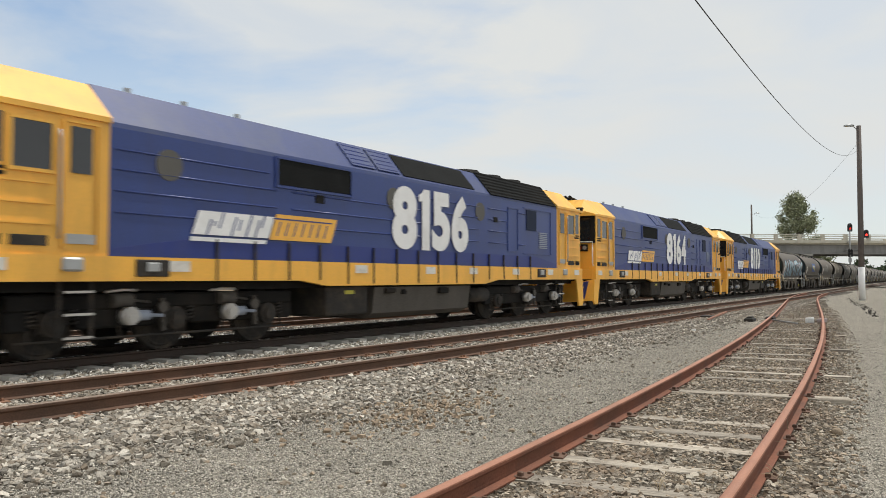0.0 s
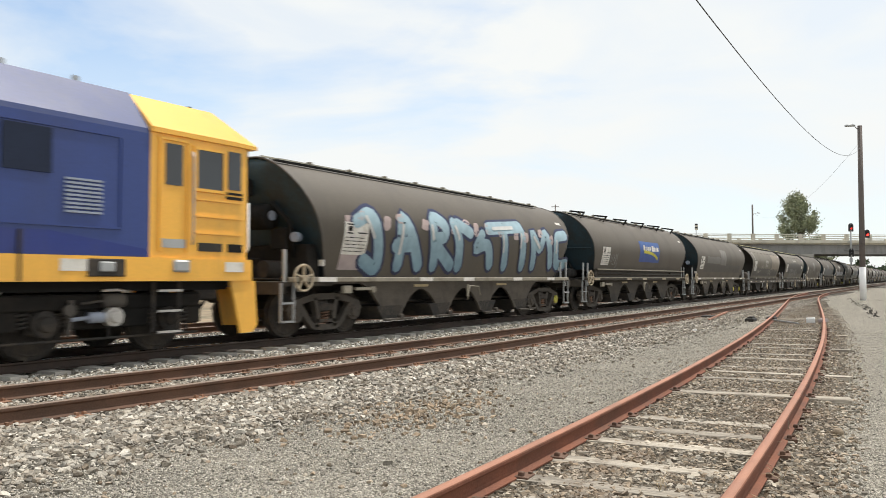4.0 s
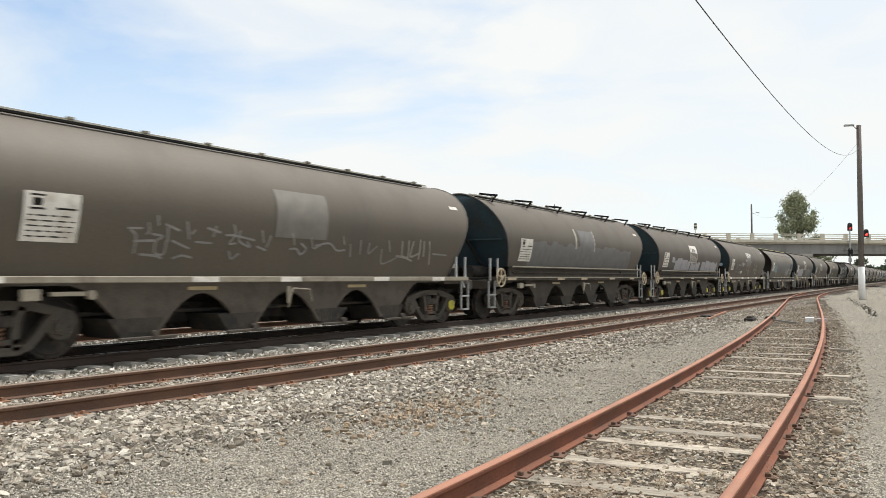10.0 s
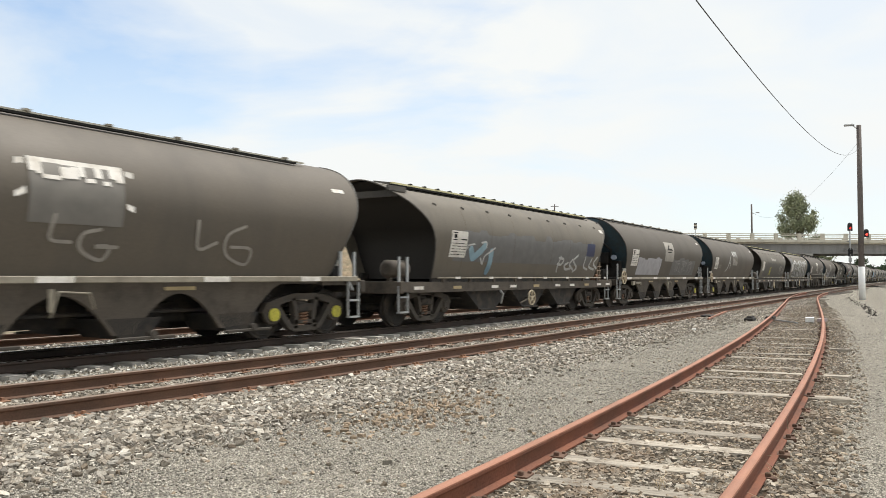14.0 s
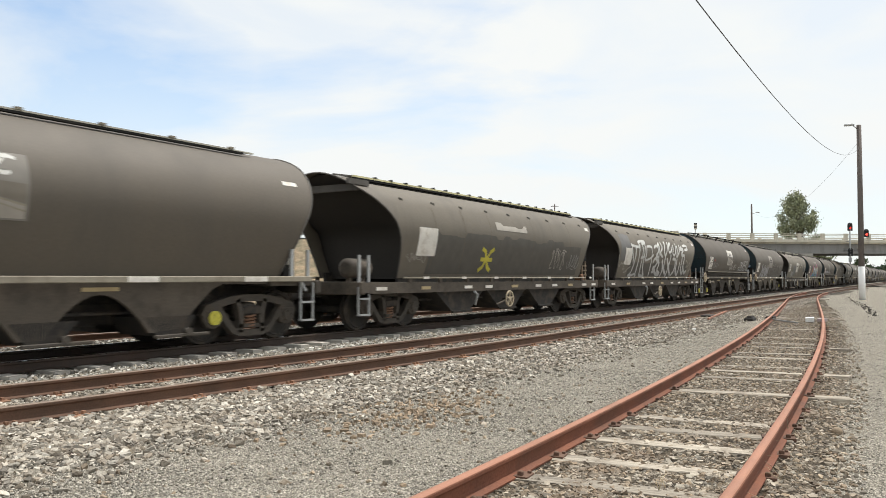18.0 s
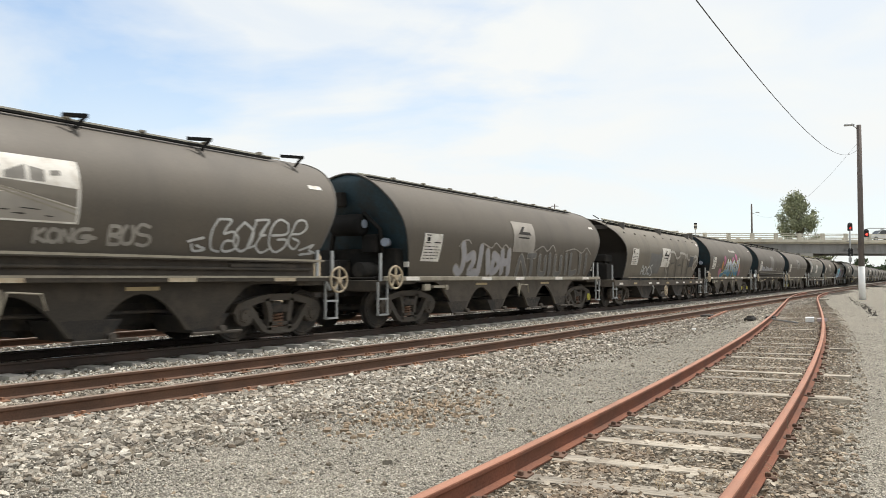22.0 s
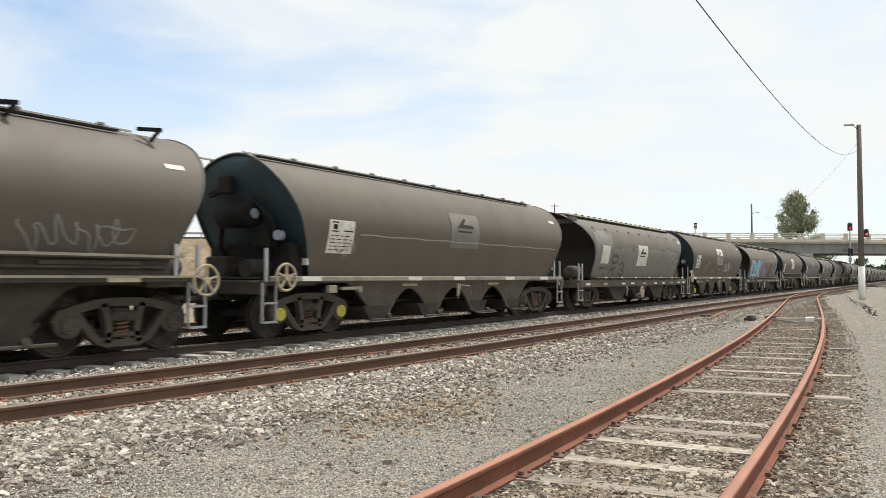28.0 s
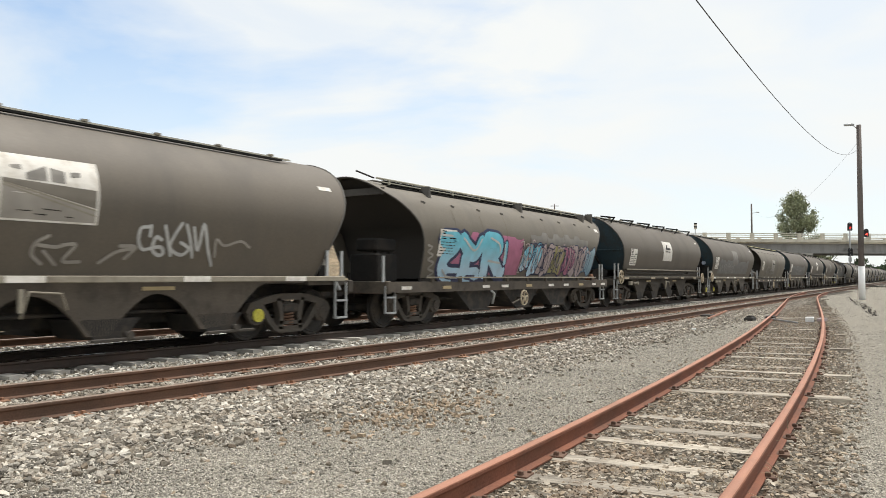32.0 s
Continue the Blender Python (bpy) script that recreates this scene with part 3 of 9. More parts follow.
def y_rail(x):
    """Centre line of the siding's rails."""
    k = 1 - rail_rise(x) / 1.314
    return k * y_siding(x / k)


def z_rail(x):
    return z_siding(x) + rail_rise(x)


SIDING_RAILS = (-0.789, 0.7155)


def off_rails(x, y):
    return min(abs(y - y_rail(x) - o) for o in SIDING_RAILS) > 0.085


def ground_z(x, y):
    """Height of the gravel and the earth."""
    z = 0.0
    # shoulder that rises to the main tracks
    a = min(1.0, max(0.0, (y - 4.6) / 1.7))
    z += 0.07 * a * a * (3 - 2 * a)
    b = min(1.0, max(0.0, (y - 14.6) / 3.0))
    z -= 0.10 * b
    if y > 22:
        z += 0.0
    return z + 0.012 * noise.noise((x * 0.35, y * 0.35, 0.0)) + 0.02 * noise.noise((x * 0.06, y * 0.06, 3.0))


def spaced(a, b, near, step, grow):
    out, x = [], near
    s = step
    while x < b:
        out.append(x)
        x += s
        s *= grow
    x, s = near - step, step
    lo = []
    while x > a:
        lo.append(x)
        x -= s
        s *= grow
    return [a] + lo[::-1] + out + [b]


g = Geo()
gx = spaced(-2500, 4000, 8.0, 0.5, 1.045)
gy = spaced(-2500, 3500, 5.0, 0.4, 1.05)
g.grid([[(x, y, ground_z(x, y)) for y in gy] for x in gx], flip=True)
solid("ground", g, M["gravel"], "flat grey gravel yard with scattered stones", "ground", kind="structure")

# dry paddock beyond the railway
g = Geo()
px = spaced(-900, 1500, 60, 8, 1.12)
py = spaced(19.5, 1400, 30, 5, 1.15)
g.grid([[(x, y, ground_z(x, y) + 0.05 + 0.12 * noise.noise((x * 0.1, y * 0.1, 9.0))) for y in py] for x in px], flip=True)
solid("paddock", g, M["dry_grass"], "dry straw-coloured grassland beside the railway", "ground", kind="structure")


def bed(name, fy, half, z_top, slope, x0, x1, mat, label, step=1.0, z_off=-0.02):
    """A ballast bed of trapezium section along a centre line."""
    geo = Geo()
    rows = []
    x = x0
    while x <= x1 + 1e-6:
        y = fy(x)
        w = 0.03 * noise.noise((x * 0.8, 1.0, z_top))
        rows.append([(x, y - half - slope + w * 3, z_off), (x, y - half - slope * 0.45, z_top * 0.55), (x, y - half, z_top + w), (x, y - 0.5, z_top + 0.01), (x, y + 0.5, z_top + 0.01),
                     (x, y + half, z_top - w), (x, y + half + slope, z_off)])
        x += step if x < 80 else step * 6
    geo.grid(rows, flip=True)
    return solid(name, geo, mat, label, "ballast", kind="structure")


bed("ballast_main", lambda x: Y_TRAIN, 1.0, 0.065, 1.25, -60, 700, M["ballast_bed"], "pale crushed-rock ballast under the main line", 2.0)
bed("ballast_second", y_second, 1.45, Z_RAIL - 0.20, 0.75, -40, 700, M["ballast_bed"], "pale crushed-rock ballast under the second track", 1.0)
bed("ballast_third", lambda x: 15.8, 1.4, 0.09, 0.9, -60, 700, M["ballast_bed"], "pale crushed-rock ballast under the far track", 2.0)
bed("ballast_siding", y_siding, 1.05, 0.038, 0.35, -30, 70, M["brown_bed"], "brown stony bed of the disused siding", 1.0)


def rail_profile(h=0.16, head=0.035, foot=0.065, web=0.009):
    return [(-foot, 0), (foot, 0), (foot, 0.012), (web + 0.006, 0.03), (web, 0.05), (web, h - 0.05), (head - 0.006, h - 0.038), (head, h - 0.03), (head, h - 0.008),
            (head - 0.010, h), (-head + 0.010, h), (-head, h - 0.008), (-head, h - 0.03), (-head + 0.006, h - 0.038), (-web, h - 0.05), (-web, 0.05), (-web - 0.006, 0.03), (-foot, 0.012)]


def rail(parent, fy, off, fz, x0, x1, mat_side, mat_top, step=1.0, far_step=8.0):
    """One rail: body and running surface."""
    prof = rail_profile()
    body, head = Geo(), Geo()
    rows, tops = [], []
    x = x0
    while x <= x1 + 1e-6:
        d = (fy(x + 0.05) - fy(x - 0.05)) / 0.1
        nrm = Vector((-d, 1.0)).normalized()
        cx, cy = x + nrm.x * off, fy(x) + nrm.y * off
        z_top = fz(x)
        rows.append([(cx + nrm.x * a, cy + nrm.y * a, z_top - 0.16 + b) for a, b in prof] + [(cx + nrm.x * prof[0][0], cy + nrm.y * prof[0][0], z_top - 0.16)])
        tops.append([(cx + nrm.x * a, cy + nrm.y * a, z_top + b) for a, b in ((0.0355, -0.012), (0.027, 0.0015), (0.0, 0.003), (-0.027, 0.0015), (-0.0355, -0.012))])
        x += step if x < 80 else far_step
    body.grid(rows, smooth=False)
    body.f += [tuple(range(len(rows[0]) - 1))]
    body.smooth += [False]
    head.grid(tops, smooth=True)
    r = part("rail", body, mat_side, parent)
    part("railhead", head, mat_top, r, "worn running surface")
    return r


track_main = thing("railway_track", pose(0, 0, 0), "main line with concrete sleepers and polished rails", "railway track", kind="structure")
for s in (-1, 1):
    rail(track_main, lambda x: Y_TRAIN, s * GAUGE, lambda x: Z_RAIL, -60, 700, M["rail_dark"], M["rail_bright"], 20.0, 40.0)
track_second = thing("railway_track", pose(0, 0, 0), "second track with brown rails on timber sleepers", "railway track", kind="structure")
for s in (-1, 1):
    rail(track_second, y_second, s * GAUGE, lambda x: Z_RAIL, -30, 700, M["rail_brown"], M["rail_top"], 0.8, 20.0)
track_siding = thing("railway_track", pose(0, 0, 0), "disused siding with rust-red rails", "railway track", kind="structure")
for off in SIDING_RAILS:
    rail(track_siding, y_rail, off, z_rail, -20, 68, M["rust"], M["rust_top"], 0.8)

track_third = thing("railway_track", pose(0, 0, 0), "far track with brown rails beyond the main line", "railway track", kind="structure")
for s in (-1, 1):
    rail(track_third, lambda x: 15.8, s * GAUGE, lambda x: Z_RAIL - 0.02, -60, 400, M["rail_brown"], M["rail_top"], 20.0, 40.0)

# gravel lies as high as the rail head on the far side of the siding
g = Geo()
rows = []
x = -20.0
while x < 60:
    y0 = y_rail(x) + SIDING_RAILS[1] + 0.06
    y1 = max(y0 + 0.1, y_second(x) - 2.25)
    k = min(1.0, max(0.0, (60 - x) / 30))
    rows.append([(x, y0 + (y1 - y0) * f, -0.01 + k * h + 0.008 * noise.noise((x * 1.1, f * 6, 2.0))) for f, h in ((0.0, 0.06), (0.02, 0.10), (0.10, 0.112), (0.4, 0.10), (0.75, 0.085), (1.0, 0.05))])
    x += 0.6
g.grid(rows, flip=True)
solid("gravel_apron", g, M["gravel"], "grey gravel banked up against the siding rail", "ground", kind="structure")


def apron_z(x, y):
    y0 = y_rail(x) + SIDING_RAILS[1] + 0.06
    y1 = max(y0 + 0.1, y_second(x) - 2.25)
    f = (y - y0) / (y1 - y0)
    k = min(1.0, max(0.0, (60 - x) / 30))
    return k * lerp([(0.0, 0.06), (0.02, 0.10), (0.10, 0.112), (0.4, 0.10), (0.75, 0.085), (1.0, 0.05)], f) - 0.01 if -20 < x < 60 and 0 <= f <= 1 else -9.0


def surface_z(x, y):
    """Top of whatever ground lies at a place."""
    z = max(ground_z(x, y), apron_z(x, y))
    d = abs(y - y_second(x))
    z = max(z, lerp([(0, 0.08), (1.45, 0.07), (1.79, 0.04), (2.2, -0.02)], d))
    d = abs(y - Y_TRAIN)
    z = max(z, lerp([(0, 0.07), (1.0, 0.065), (2.25, -0.02)], d))
    z = max(z, lerp([(0, 0.10), (1.4, 0.09), (2.3, -0.02)], abs(y - 15.8)))
    if x < 60:
        z = max(z, lerp([(0, 0.045), (1.05, 0.038), (1.4, -0.02)], abs(y - y_siding(x))))
    return z


# ---- sleepers, each one a piece ----
cm = Geo()
rows = []
for y, h in ((-1.27, 0.212), (-1.22, 0.215), (-0.5, 0.20), (-0.2, 0.17), (0.2, 0.17), (0.5, 0.20), (1.22, 0.215), (1.27, 0.212)):
    rows.append([(-0.13, y, 0.0), (-0.115, y, h), (0.115, y, h), (0.13, y, 0.0)])
cm.grid(rows, smooth=False)
cm.f += [(0, 1, 2, 3), tuple(len(cm.v) - 4 + k for k in (3, 2, 1, 0))]
cm.smooth += [False, False]
concrete_mesh = cm.mesh("sleeper", M["concrete_sleeper"])
x = -3.0
while x < 95:
    part("sleeper", concrete_mesh, None, track_main, "", pose(x, Y_TRAIN, Z_RAIL - 0.355))
    x += 0.625
timber = [Geo().box(-0.125, 0.125, -1.27, 1.27, -0.10, 0.0, 0.012).mesh("sleeper", M["sleeper"]),
          Geo().box(-0.11, 0.12, -1.25, 1.28, -0.10, 0.0, 0.02).mesh("sleeper", M["sleeper"]),
          Geo().prism([(-0.12, -1.22), (0.05, -1.28), (0.125, -1.25), (0.11, 0.2), (0.12, 1.26), (-0.03, 1.24), (-0.12, 1.28)], -0.10, 0.0, "z").mesh("sleeper", M["sleeper"])]
plate_mesh = Geo().box(-0.11, 0.11, -0.17, 0.17, 0.0, 0.014, 0.004).box(-0.05, -0.02, -0.12, -0.075, 0.0, 0.045).box(0.02, 0.05, 0.075, 0.12, 0.0, 0.045).box(0.03, 0.06, -0.12, -0.075, 0.0, 0.045).mesh("baseplate", M["fastening"])
rs = random.Random(21)
x = -2.0
while x < 62:
    sl = part("sleeper", timber[rs.randrange(3)], None, track_second, "", pose(x, y_second(x), Z_RAIL - 0.165 - rs.uniform(0, 0.012), 0, 0, rs.uniform(-1.5, 1.5)))
    for s in (-1, 1):
        part("baseplate", plate_mesh, None, sl, "", pose(0, s * GAUGE, 0.001))
    x += 0.66 + rs.uniform(-0.04, 0.04)
pale = [Geo().box(-0.10, 0.095, -1.27, 1.27, -0.10, 0.0, 0.012).mesh("sleeper", M["sleeper_pale"]),
        Geo().prism([(-0.10, -1.22), (0.03, -1.28), (0.105, -1.25), (0.085, 0.2), (0.10, 1.26), (-0.03, 1.24), (-0.10, 1.28)], -0.10, 0.0, "z").mesh("sleeper", M["sleeper_pale"])]
small_plate = Geo().box(-0.075, 0.075, -0.135, 0.135, -0.02, 0.010, 0.003).box(-0.055, -0.02, -0.095, -0.055, 0.0, 0.04, 0.006).box(0.015, 0.05, 0.055, 0.095, 0.0, 0.04, 0.006).box(0.03, 0.055, -0.125, -0.10, 0.0, 0.025).mesh("baseplate", M["plate_dark"])
# (place along the line, skew, how far its top stands over the stones, shift across)
BARE = [(-4.3, 8, 0.01, 0), (-3.6, 7, 0.0, 0), (-2.9, 9, 0.012, 0), (-2.2, 8, 0.004, 0), (-1.5, 8, 0.01, 0), (-0.8, 9, -0.01, 0), (-0.1, 8, 0.012, 0), (0.6, 8, 0.006, 0), (1.3, 7, 0.01, 0), (2.0, 8, 0.008, 0), (2.9, 8, 0.006, 0), (3.6, 9, 0.004, 0), (4.25, 8, 0.008, 0), (4.95, 8, 0.012, -0.02), (5.62, 9, 0.014, 0.02), (6.4, 8, 0.016, 0.02), (7.05, 8, 0.014, 0), (7.68, 8, 0.010, 0), (8.3, 7, -0.02, 0), (8.75, 6, 0.0, 0), (9.74, 11, 0.022, -0.12),
        (10.4, 9, -0.02, 0), (11.2, 9, 0.012, 0), (12.06, 10, 0.016, -0.10), (12.84, 8, 0.004, 0), (13.5, 8, -0.01, 0), (14.22, 11, 0.016, -0.05), (15.06, 11, 0.014, -0.05), (15.7, 9, 0.0, 0), (16.6, 9, 0.012, -0.1), (17.5, 9, 0.010, 0)]
while BARE[-1][0] < 44:
    BARE.append((BARE[-1][0] + rs.uniform(0.62, 0.95), 8 + rs.uniform(-2, 3), rs.choice((-0.03, -0.02, -0.012, 0.0, 0.010)), rs.uniform(-0.12, 0.05)))
for k, (x, skew, up, dy) in enumerate(BARE):
    mesh_ = timber[rs.randrange(3)] if up < 0.004 else pale[k % 2]
    sl = part("sleeper", mesh_, None, track_siding, "bleached timber sleeper half buried in stones" if up > 0.004 else "", pose(x, y_siding(x) + (dy if dy < -0.06 else dy + 0.27), 0.046 + up, rs.uniform(-0.4, 0.4), 0, skew))
    if x < 24:
        for off in SIDING_RAILS:
            part("baseplate", small_plate, None, sl, "", pose(0, y_rail(x) + off - y_siding(x) - (dy if dy < -0.06 else dy + 0.27) + rs.uniform(-0.01, 0.01), 0.004, 0, 0, rs.uniform(-6, 6)))


# ---- loose stones ----
CUBE = np.array([(x, y, z) for x in (-1, 1) for y in (-1, 1) for z in (-1, 1)], float)
CUBE_F = np.array([(0, 1, 3, 2), (4, 6, 7, 5), (0, 4, 5, 1), (2, 3, 7, 6), (0, 2, 6, 4), (1, 5, 7, 3)])


OCT = np.array([(1, 0, 0), (-1, 0, 0), (0, 1, 0), (0, -1, 0), (0, 0, 1), (0, 0, -1)], float) * 1.15
OCT_F = np.array([(0, 2, 4), (2, 1, 4), (1, 3, 4), (3, 0, 4), (2, 0, 5), (1, 2, 5), (3, 1, 5), (0, 3, 5)])
PHI = (1 + 5 ** 0.5) / 2
ICO = np.array([(-1, PHI, 0), (1, PHI, 0), (-1, -PHI, 0), (1, -PHI, 0), (0, -1, PHI), (0, 1, PHI), (0, -1, -PHI), (0, 1, -PHI), (PHI, 0, -1), (PHI, 0, 1), (-PHI, 0, -1), (-PHI, 0, 1)]) / 1.7
ICO_F = np.array([(0, 11, 5), (0, 5, 1), (0, 1, 7), (0, 7, 10), (0, 10, 11), (1, 5, 9), (5, 11, 4), (11, 10, 2), (10, 7, 6), (7, 1, 8), (3, 9, 4), (3, 4, 2), (3, 2, 6), (3, 6, 8), (3, 8, 9), (4, 9, 5), (2, 4, 11), (6, 2, 10), (8, 6, 7), (9, 8, 1)])


def stone_mesh(p, size, base, faces, jitter):
    n, k = len(p), len(base)
    v = base[None] * (1 + rng.uniform(-jitter, jitter, (n, k, 3)))
    v *= (size[:, None] * rng.uniform((0.65, 0.55, 0.4), (1.3, 1.1, 0.9), (n, 3)))[:, None] * 0.5
    a, b = rng.uniform(0, 6.28, n), rng.uniform(-0.75, 0.75, n)
    ca, sa, cb, sb = np.cos(a), np.sin(a), np.cos(b), np.sin(b)
    y2 = v[..., 1] * cb[:, None] - v[..., 2] * sb[:, None]
    z2 = v[..., 1] * sb[:, None] + v[..., 2] * cb[:, None]
    x3 = v[..., 0] * ca[:, None] - y2 * sa[:, None]
    y3 = v[..., 0] * sa[:, None] + y2 * ca[:, None]
    w = np.stack([x3, y3, z2], -1) + p[:, None]
    f = (faces[None] + (np.arange(n) * k)[:, None, None]).reshape(-1, faces.shape[1])
    return w.reshape(-1, 3).tolist(), f.tolist()


def stones(name, places, lo, hi, mat, label, category="ballast", sink=0.3, power=1.6, fine=16.0):
    """Angular stones at the given places, one mesh; the nearer ones have more facets."""
    p = np.array(places)
    size = lo + (hi - lo) * rng.random(len(p)) ** power
    p[:, 2] += size * (0.5 - sink)
    near = p[:, 0] < fine
    if fine > 0:
        size[~near] *= 0.78
    v1, f1 = stone_mesh(p[near][::2], size[near][::2], ICO, ICO_F, 0.48)
    v3, f3 = stone_mesh(p[near][1::2], size[near][1::2], CUBE * 0.85, CUBE_F, 0.5)
    far = (OCT, OCT_F, 0.3) if fine <= 0 else (CUBE * 0.9, CUBE_F, 0.38)
    v2, f2 = stone_mesh(p[~near], size[~near], *far)
    me = bpy.data.meshes.new(name)
    n1, n2 = len(v1), len(v1) + len(v2)
    me.from_pydata(v1 + v2 + v3, [], f1 + [[i + n1 for i in q] for q in f2] + [[i + n2 for i in q] for q in f3])
    me.materials.append(mat)
    ob = new(name, me)
    return tagged(ob, label, category, kind="stuff")


def strew(n, x0, x1, fy, d0, d1, bias=1.0, keep=None):
    """Places along a line fy(x), between d0 and d1 across it, thinner with distance."""
    out = []
    while len(out) < n:
        u = rng.random()
        x = x0 * (x1 / x0) ** (u ** bias)
        d = rng.uniform(d0, d1)
        y = fy(x) + d
        if keep and not keep(x, y, d):
            continue
        out.append((x, y, surface_z(x, y)))
    return out


flat = lambda x: 0.0


def off_concrete(x, y, d):
    """Away from the ends of the concrete sleepers."""
    return y < 10.27 or abs((x + 3.0 + 0.3125) % 0.625 - 0.3125) > 0.17


def off_bare(x, y, d):
    """Away from the bleached sleepers, but for a few stones that lie on them."""
    for sx, skew, up, dy in BARE:
        if up > 0.002 and abs(x + (y - y_siding(sx)) * math.tan(radians(skew)) - sx) < 0.075:
            if dy < -0.06:
                return rng.random() < 0.12
            return rng.random() < (0.28 if -0.5 < d < 0.6 else 0.75)
    return True


stones("ballast_stones", strew(26000, 1.8, 55, y_second, -2.3, -0.84), 0.028, 0.078, M["stone_mixed"], "pale angular ballast on the shoulder of the second track")
stones("ballast_stones", strew(12000, 2.0, 40, y_second, -3.4, -1.5, keep=lambda x, y, d: rng.random() < ((d + 3.5) / 1.4) ** 2), 0.02, 0.068, M["stone_mixed"], "scattered brownish ballast below the shoulder")
stones("ballast_stones", [(x, y, z + 0.022) for x, y, z in strew(13000, 2.0, 60, y_second, -0.67, 0.67)], 0.025, 0.06, M["stone_mixed"], "grey-tan ballast between the rails of the second track", sink=0.5)
stones("ballast_stones", strew(11000, 3.0, 70, y_second, 0.84, 2.9, keep=off_concrete), 0.025, 0.07, M["stone_pale"], "pale ballast between the two running tracks")
stones("ballast_stones", strew(5000, 4.0, 60, lambda x: Y_TRAIN, -0.66, 0.66, keep=lambda x, y, d: abs((x + 3.3125) % 0.625 - 0.3125) > 0.16), 0.025, 0.06, M["stone_pale"], "pale ballast between the main rails", sink=0.5)
stones("ballast_stones", strew(8000, 5.0, 80, lambda x: Y_TRAIN, 0.84, 3.2), 0.03, 0.07, M["stone_pale"], "pale ballast beyond the main line")
stones("siding_stones", strew(26000, 2.4, 42, y_siding, -0.90, 0.66, keep=lambda x, y, d: off_bare(x, y, d) and off_rails(x, y)), 0.018, 0.050, M["stone_brown"], "brown stones between the siding rails", sink=0.4)
stones("siding_stones", [(x, y_siding(x) + d, surface_z(x, y_siding(x) + d)) for x, d in ((rng.uniform(-5.0, 2.6), rng.uniform(-1.3, 0.66)) for k in range(4600)) if off_rails(x, y_siding(x) + d)], 0.018, 0.050, M["stone_brown"], "brown stones of the siding near the tripod", sink=0.4, fine=-9.0)
stones("siding_stones", strew(8000, 2.8, 40, y_siding, -1.55, -0.86, keep=lambda x, y, d: rng.random() < (d + 1.65) / 0.7 and off_bare(x, y, d) and off_rails(x, y)), 0.018, 0.050, M["stone_brown"], "brown stones outside the siding rail", sink=0.4)
stones("yard_pebbles", strew(60000, 2.2, 22, flat, 0.2, 6.0, keep=lambda x, y, d: y > y_siding(x) + 0.85 and y < y_second(x) - 2.0), 0.009, 0.024, M["pebble"], "small grey pebbles strewn over the yard", "gravel", power=2.2, fine=0.0)
stones("yard_pebbles", strew(20000, 4.5, 24, flat, -3.0, 1.6, keep=lambda x, y, d: y < y_siding(x) - 1.1), 0.009, 0.024, M["pebble"], "small grey pebbles beside the siding", "gravel", power=2.2, fine=0.0)
stones("yard_stones", strew(420, 2.5, 45, flat, -1.0, 5.5, keep=lambda x, y, d: y > y_siding(x) + 0.9 and y < y_second(x) - 2.0), 0.02, 0.05, M["stone_brown"], "odd larger stones lying on the gravel", "gravel")

rusty = []
for k in range(480):
    x, y = 6.6 + rng.normal(0, 0.75), 4.35 + rng.normal(0, 0.33)
    rusty.append((x, y + 0.10 * (x - 6.5), surface_z(x, y)))
stones("ballast_stones", rusty, 0.02, 0.06, M["stone_rusty"], "patch of rust-stained stones below the shoulder")

stones("yard_stones", strew(3500, 9.0, 60, flat, -6.0, 3.0, keep=lambda x, y, d: y < y_siding(x) - 1.3), 0.015, 0.04, M["pebble"], "small stones scattered on the far yard", "gravel", fine=0.0)

# ---- litter and old track gear ----
gear = thing("point_rod", pose(0, 0, 0), "rusty rod and box of old point gear beside the track", "point gear")
part("rod", Geo().bar((25.5, 5.88, 0.12), (30.5, 6.37, 0.16), 0.05, 0.05), M["rust_top"], gear, "rust-red rod")
part("box", Geo().box(27.2, 28.0, 6.2, 6.55, 0.05, 0.15, 0.02), M["under"], gear, "weathered timber box")
part("rod", Geo().bar((25.2, 3.22, 0.09), (26.9, 4.2, 0.09), 0.04, 0.04), M["galv"], gear, "pale cross rod")
solid("rail_chair", Geo().box(25.3, 25.9, 4.50, 4.76, 0.02, 0.19, 0.02).box(25.4, 25.8, 4.55, 4.70, 0.19, 0.24, 0.01), M["under"], "dark iron rail chair lying on the gravel", "iron block")
solid("point_block", Geo().box(27.0, 27.5, 4.16, 4.42, 0.04, 0.18, 0.03), M["under"], "grey block beside the siding rail", "block")
solid("litter", Geo().prism([(26.2, 3.12), (26.6, 3.16), (26.9, 2.95), (26.3, 2.88)], 0.06, 0.20, "z"), M["litter"], "crumpled white litter between the siding rails", "litter")
solid("litter", Geo().prism([(26.6, 2.84), (27.3, 2.80), (27.2, 2.60), (26.5, 2.66)], 0.06, 0.16, "z"), M["p_rose"], "pale pink rag on the siding rail", "litter")
solid("litter", Geo().prism([(20.2, 5.05), (20.32, 5.10), (20.4, 5.02), (20.25, 4.98)], 0.09, 0.13, "z"), M["litter"], "small scrap of white paper on the gravel", "litter")
clod = Geo()
clod.grid([[(7.97 + 0.045 * math.sin(math.pi * i / 8) * math.cos(math.pi * j / 6) * (1 + 0.12 * noise.noise((i, j % 12, 1.0))), 0.70 + 0.05 * math.sin(math.pi * i / 8) * math.sin(math.pi * j / 6), 0.03 - 0.042 * math.cos(math.pi * i / 8)) for j in range(13)] for i in range(9)])
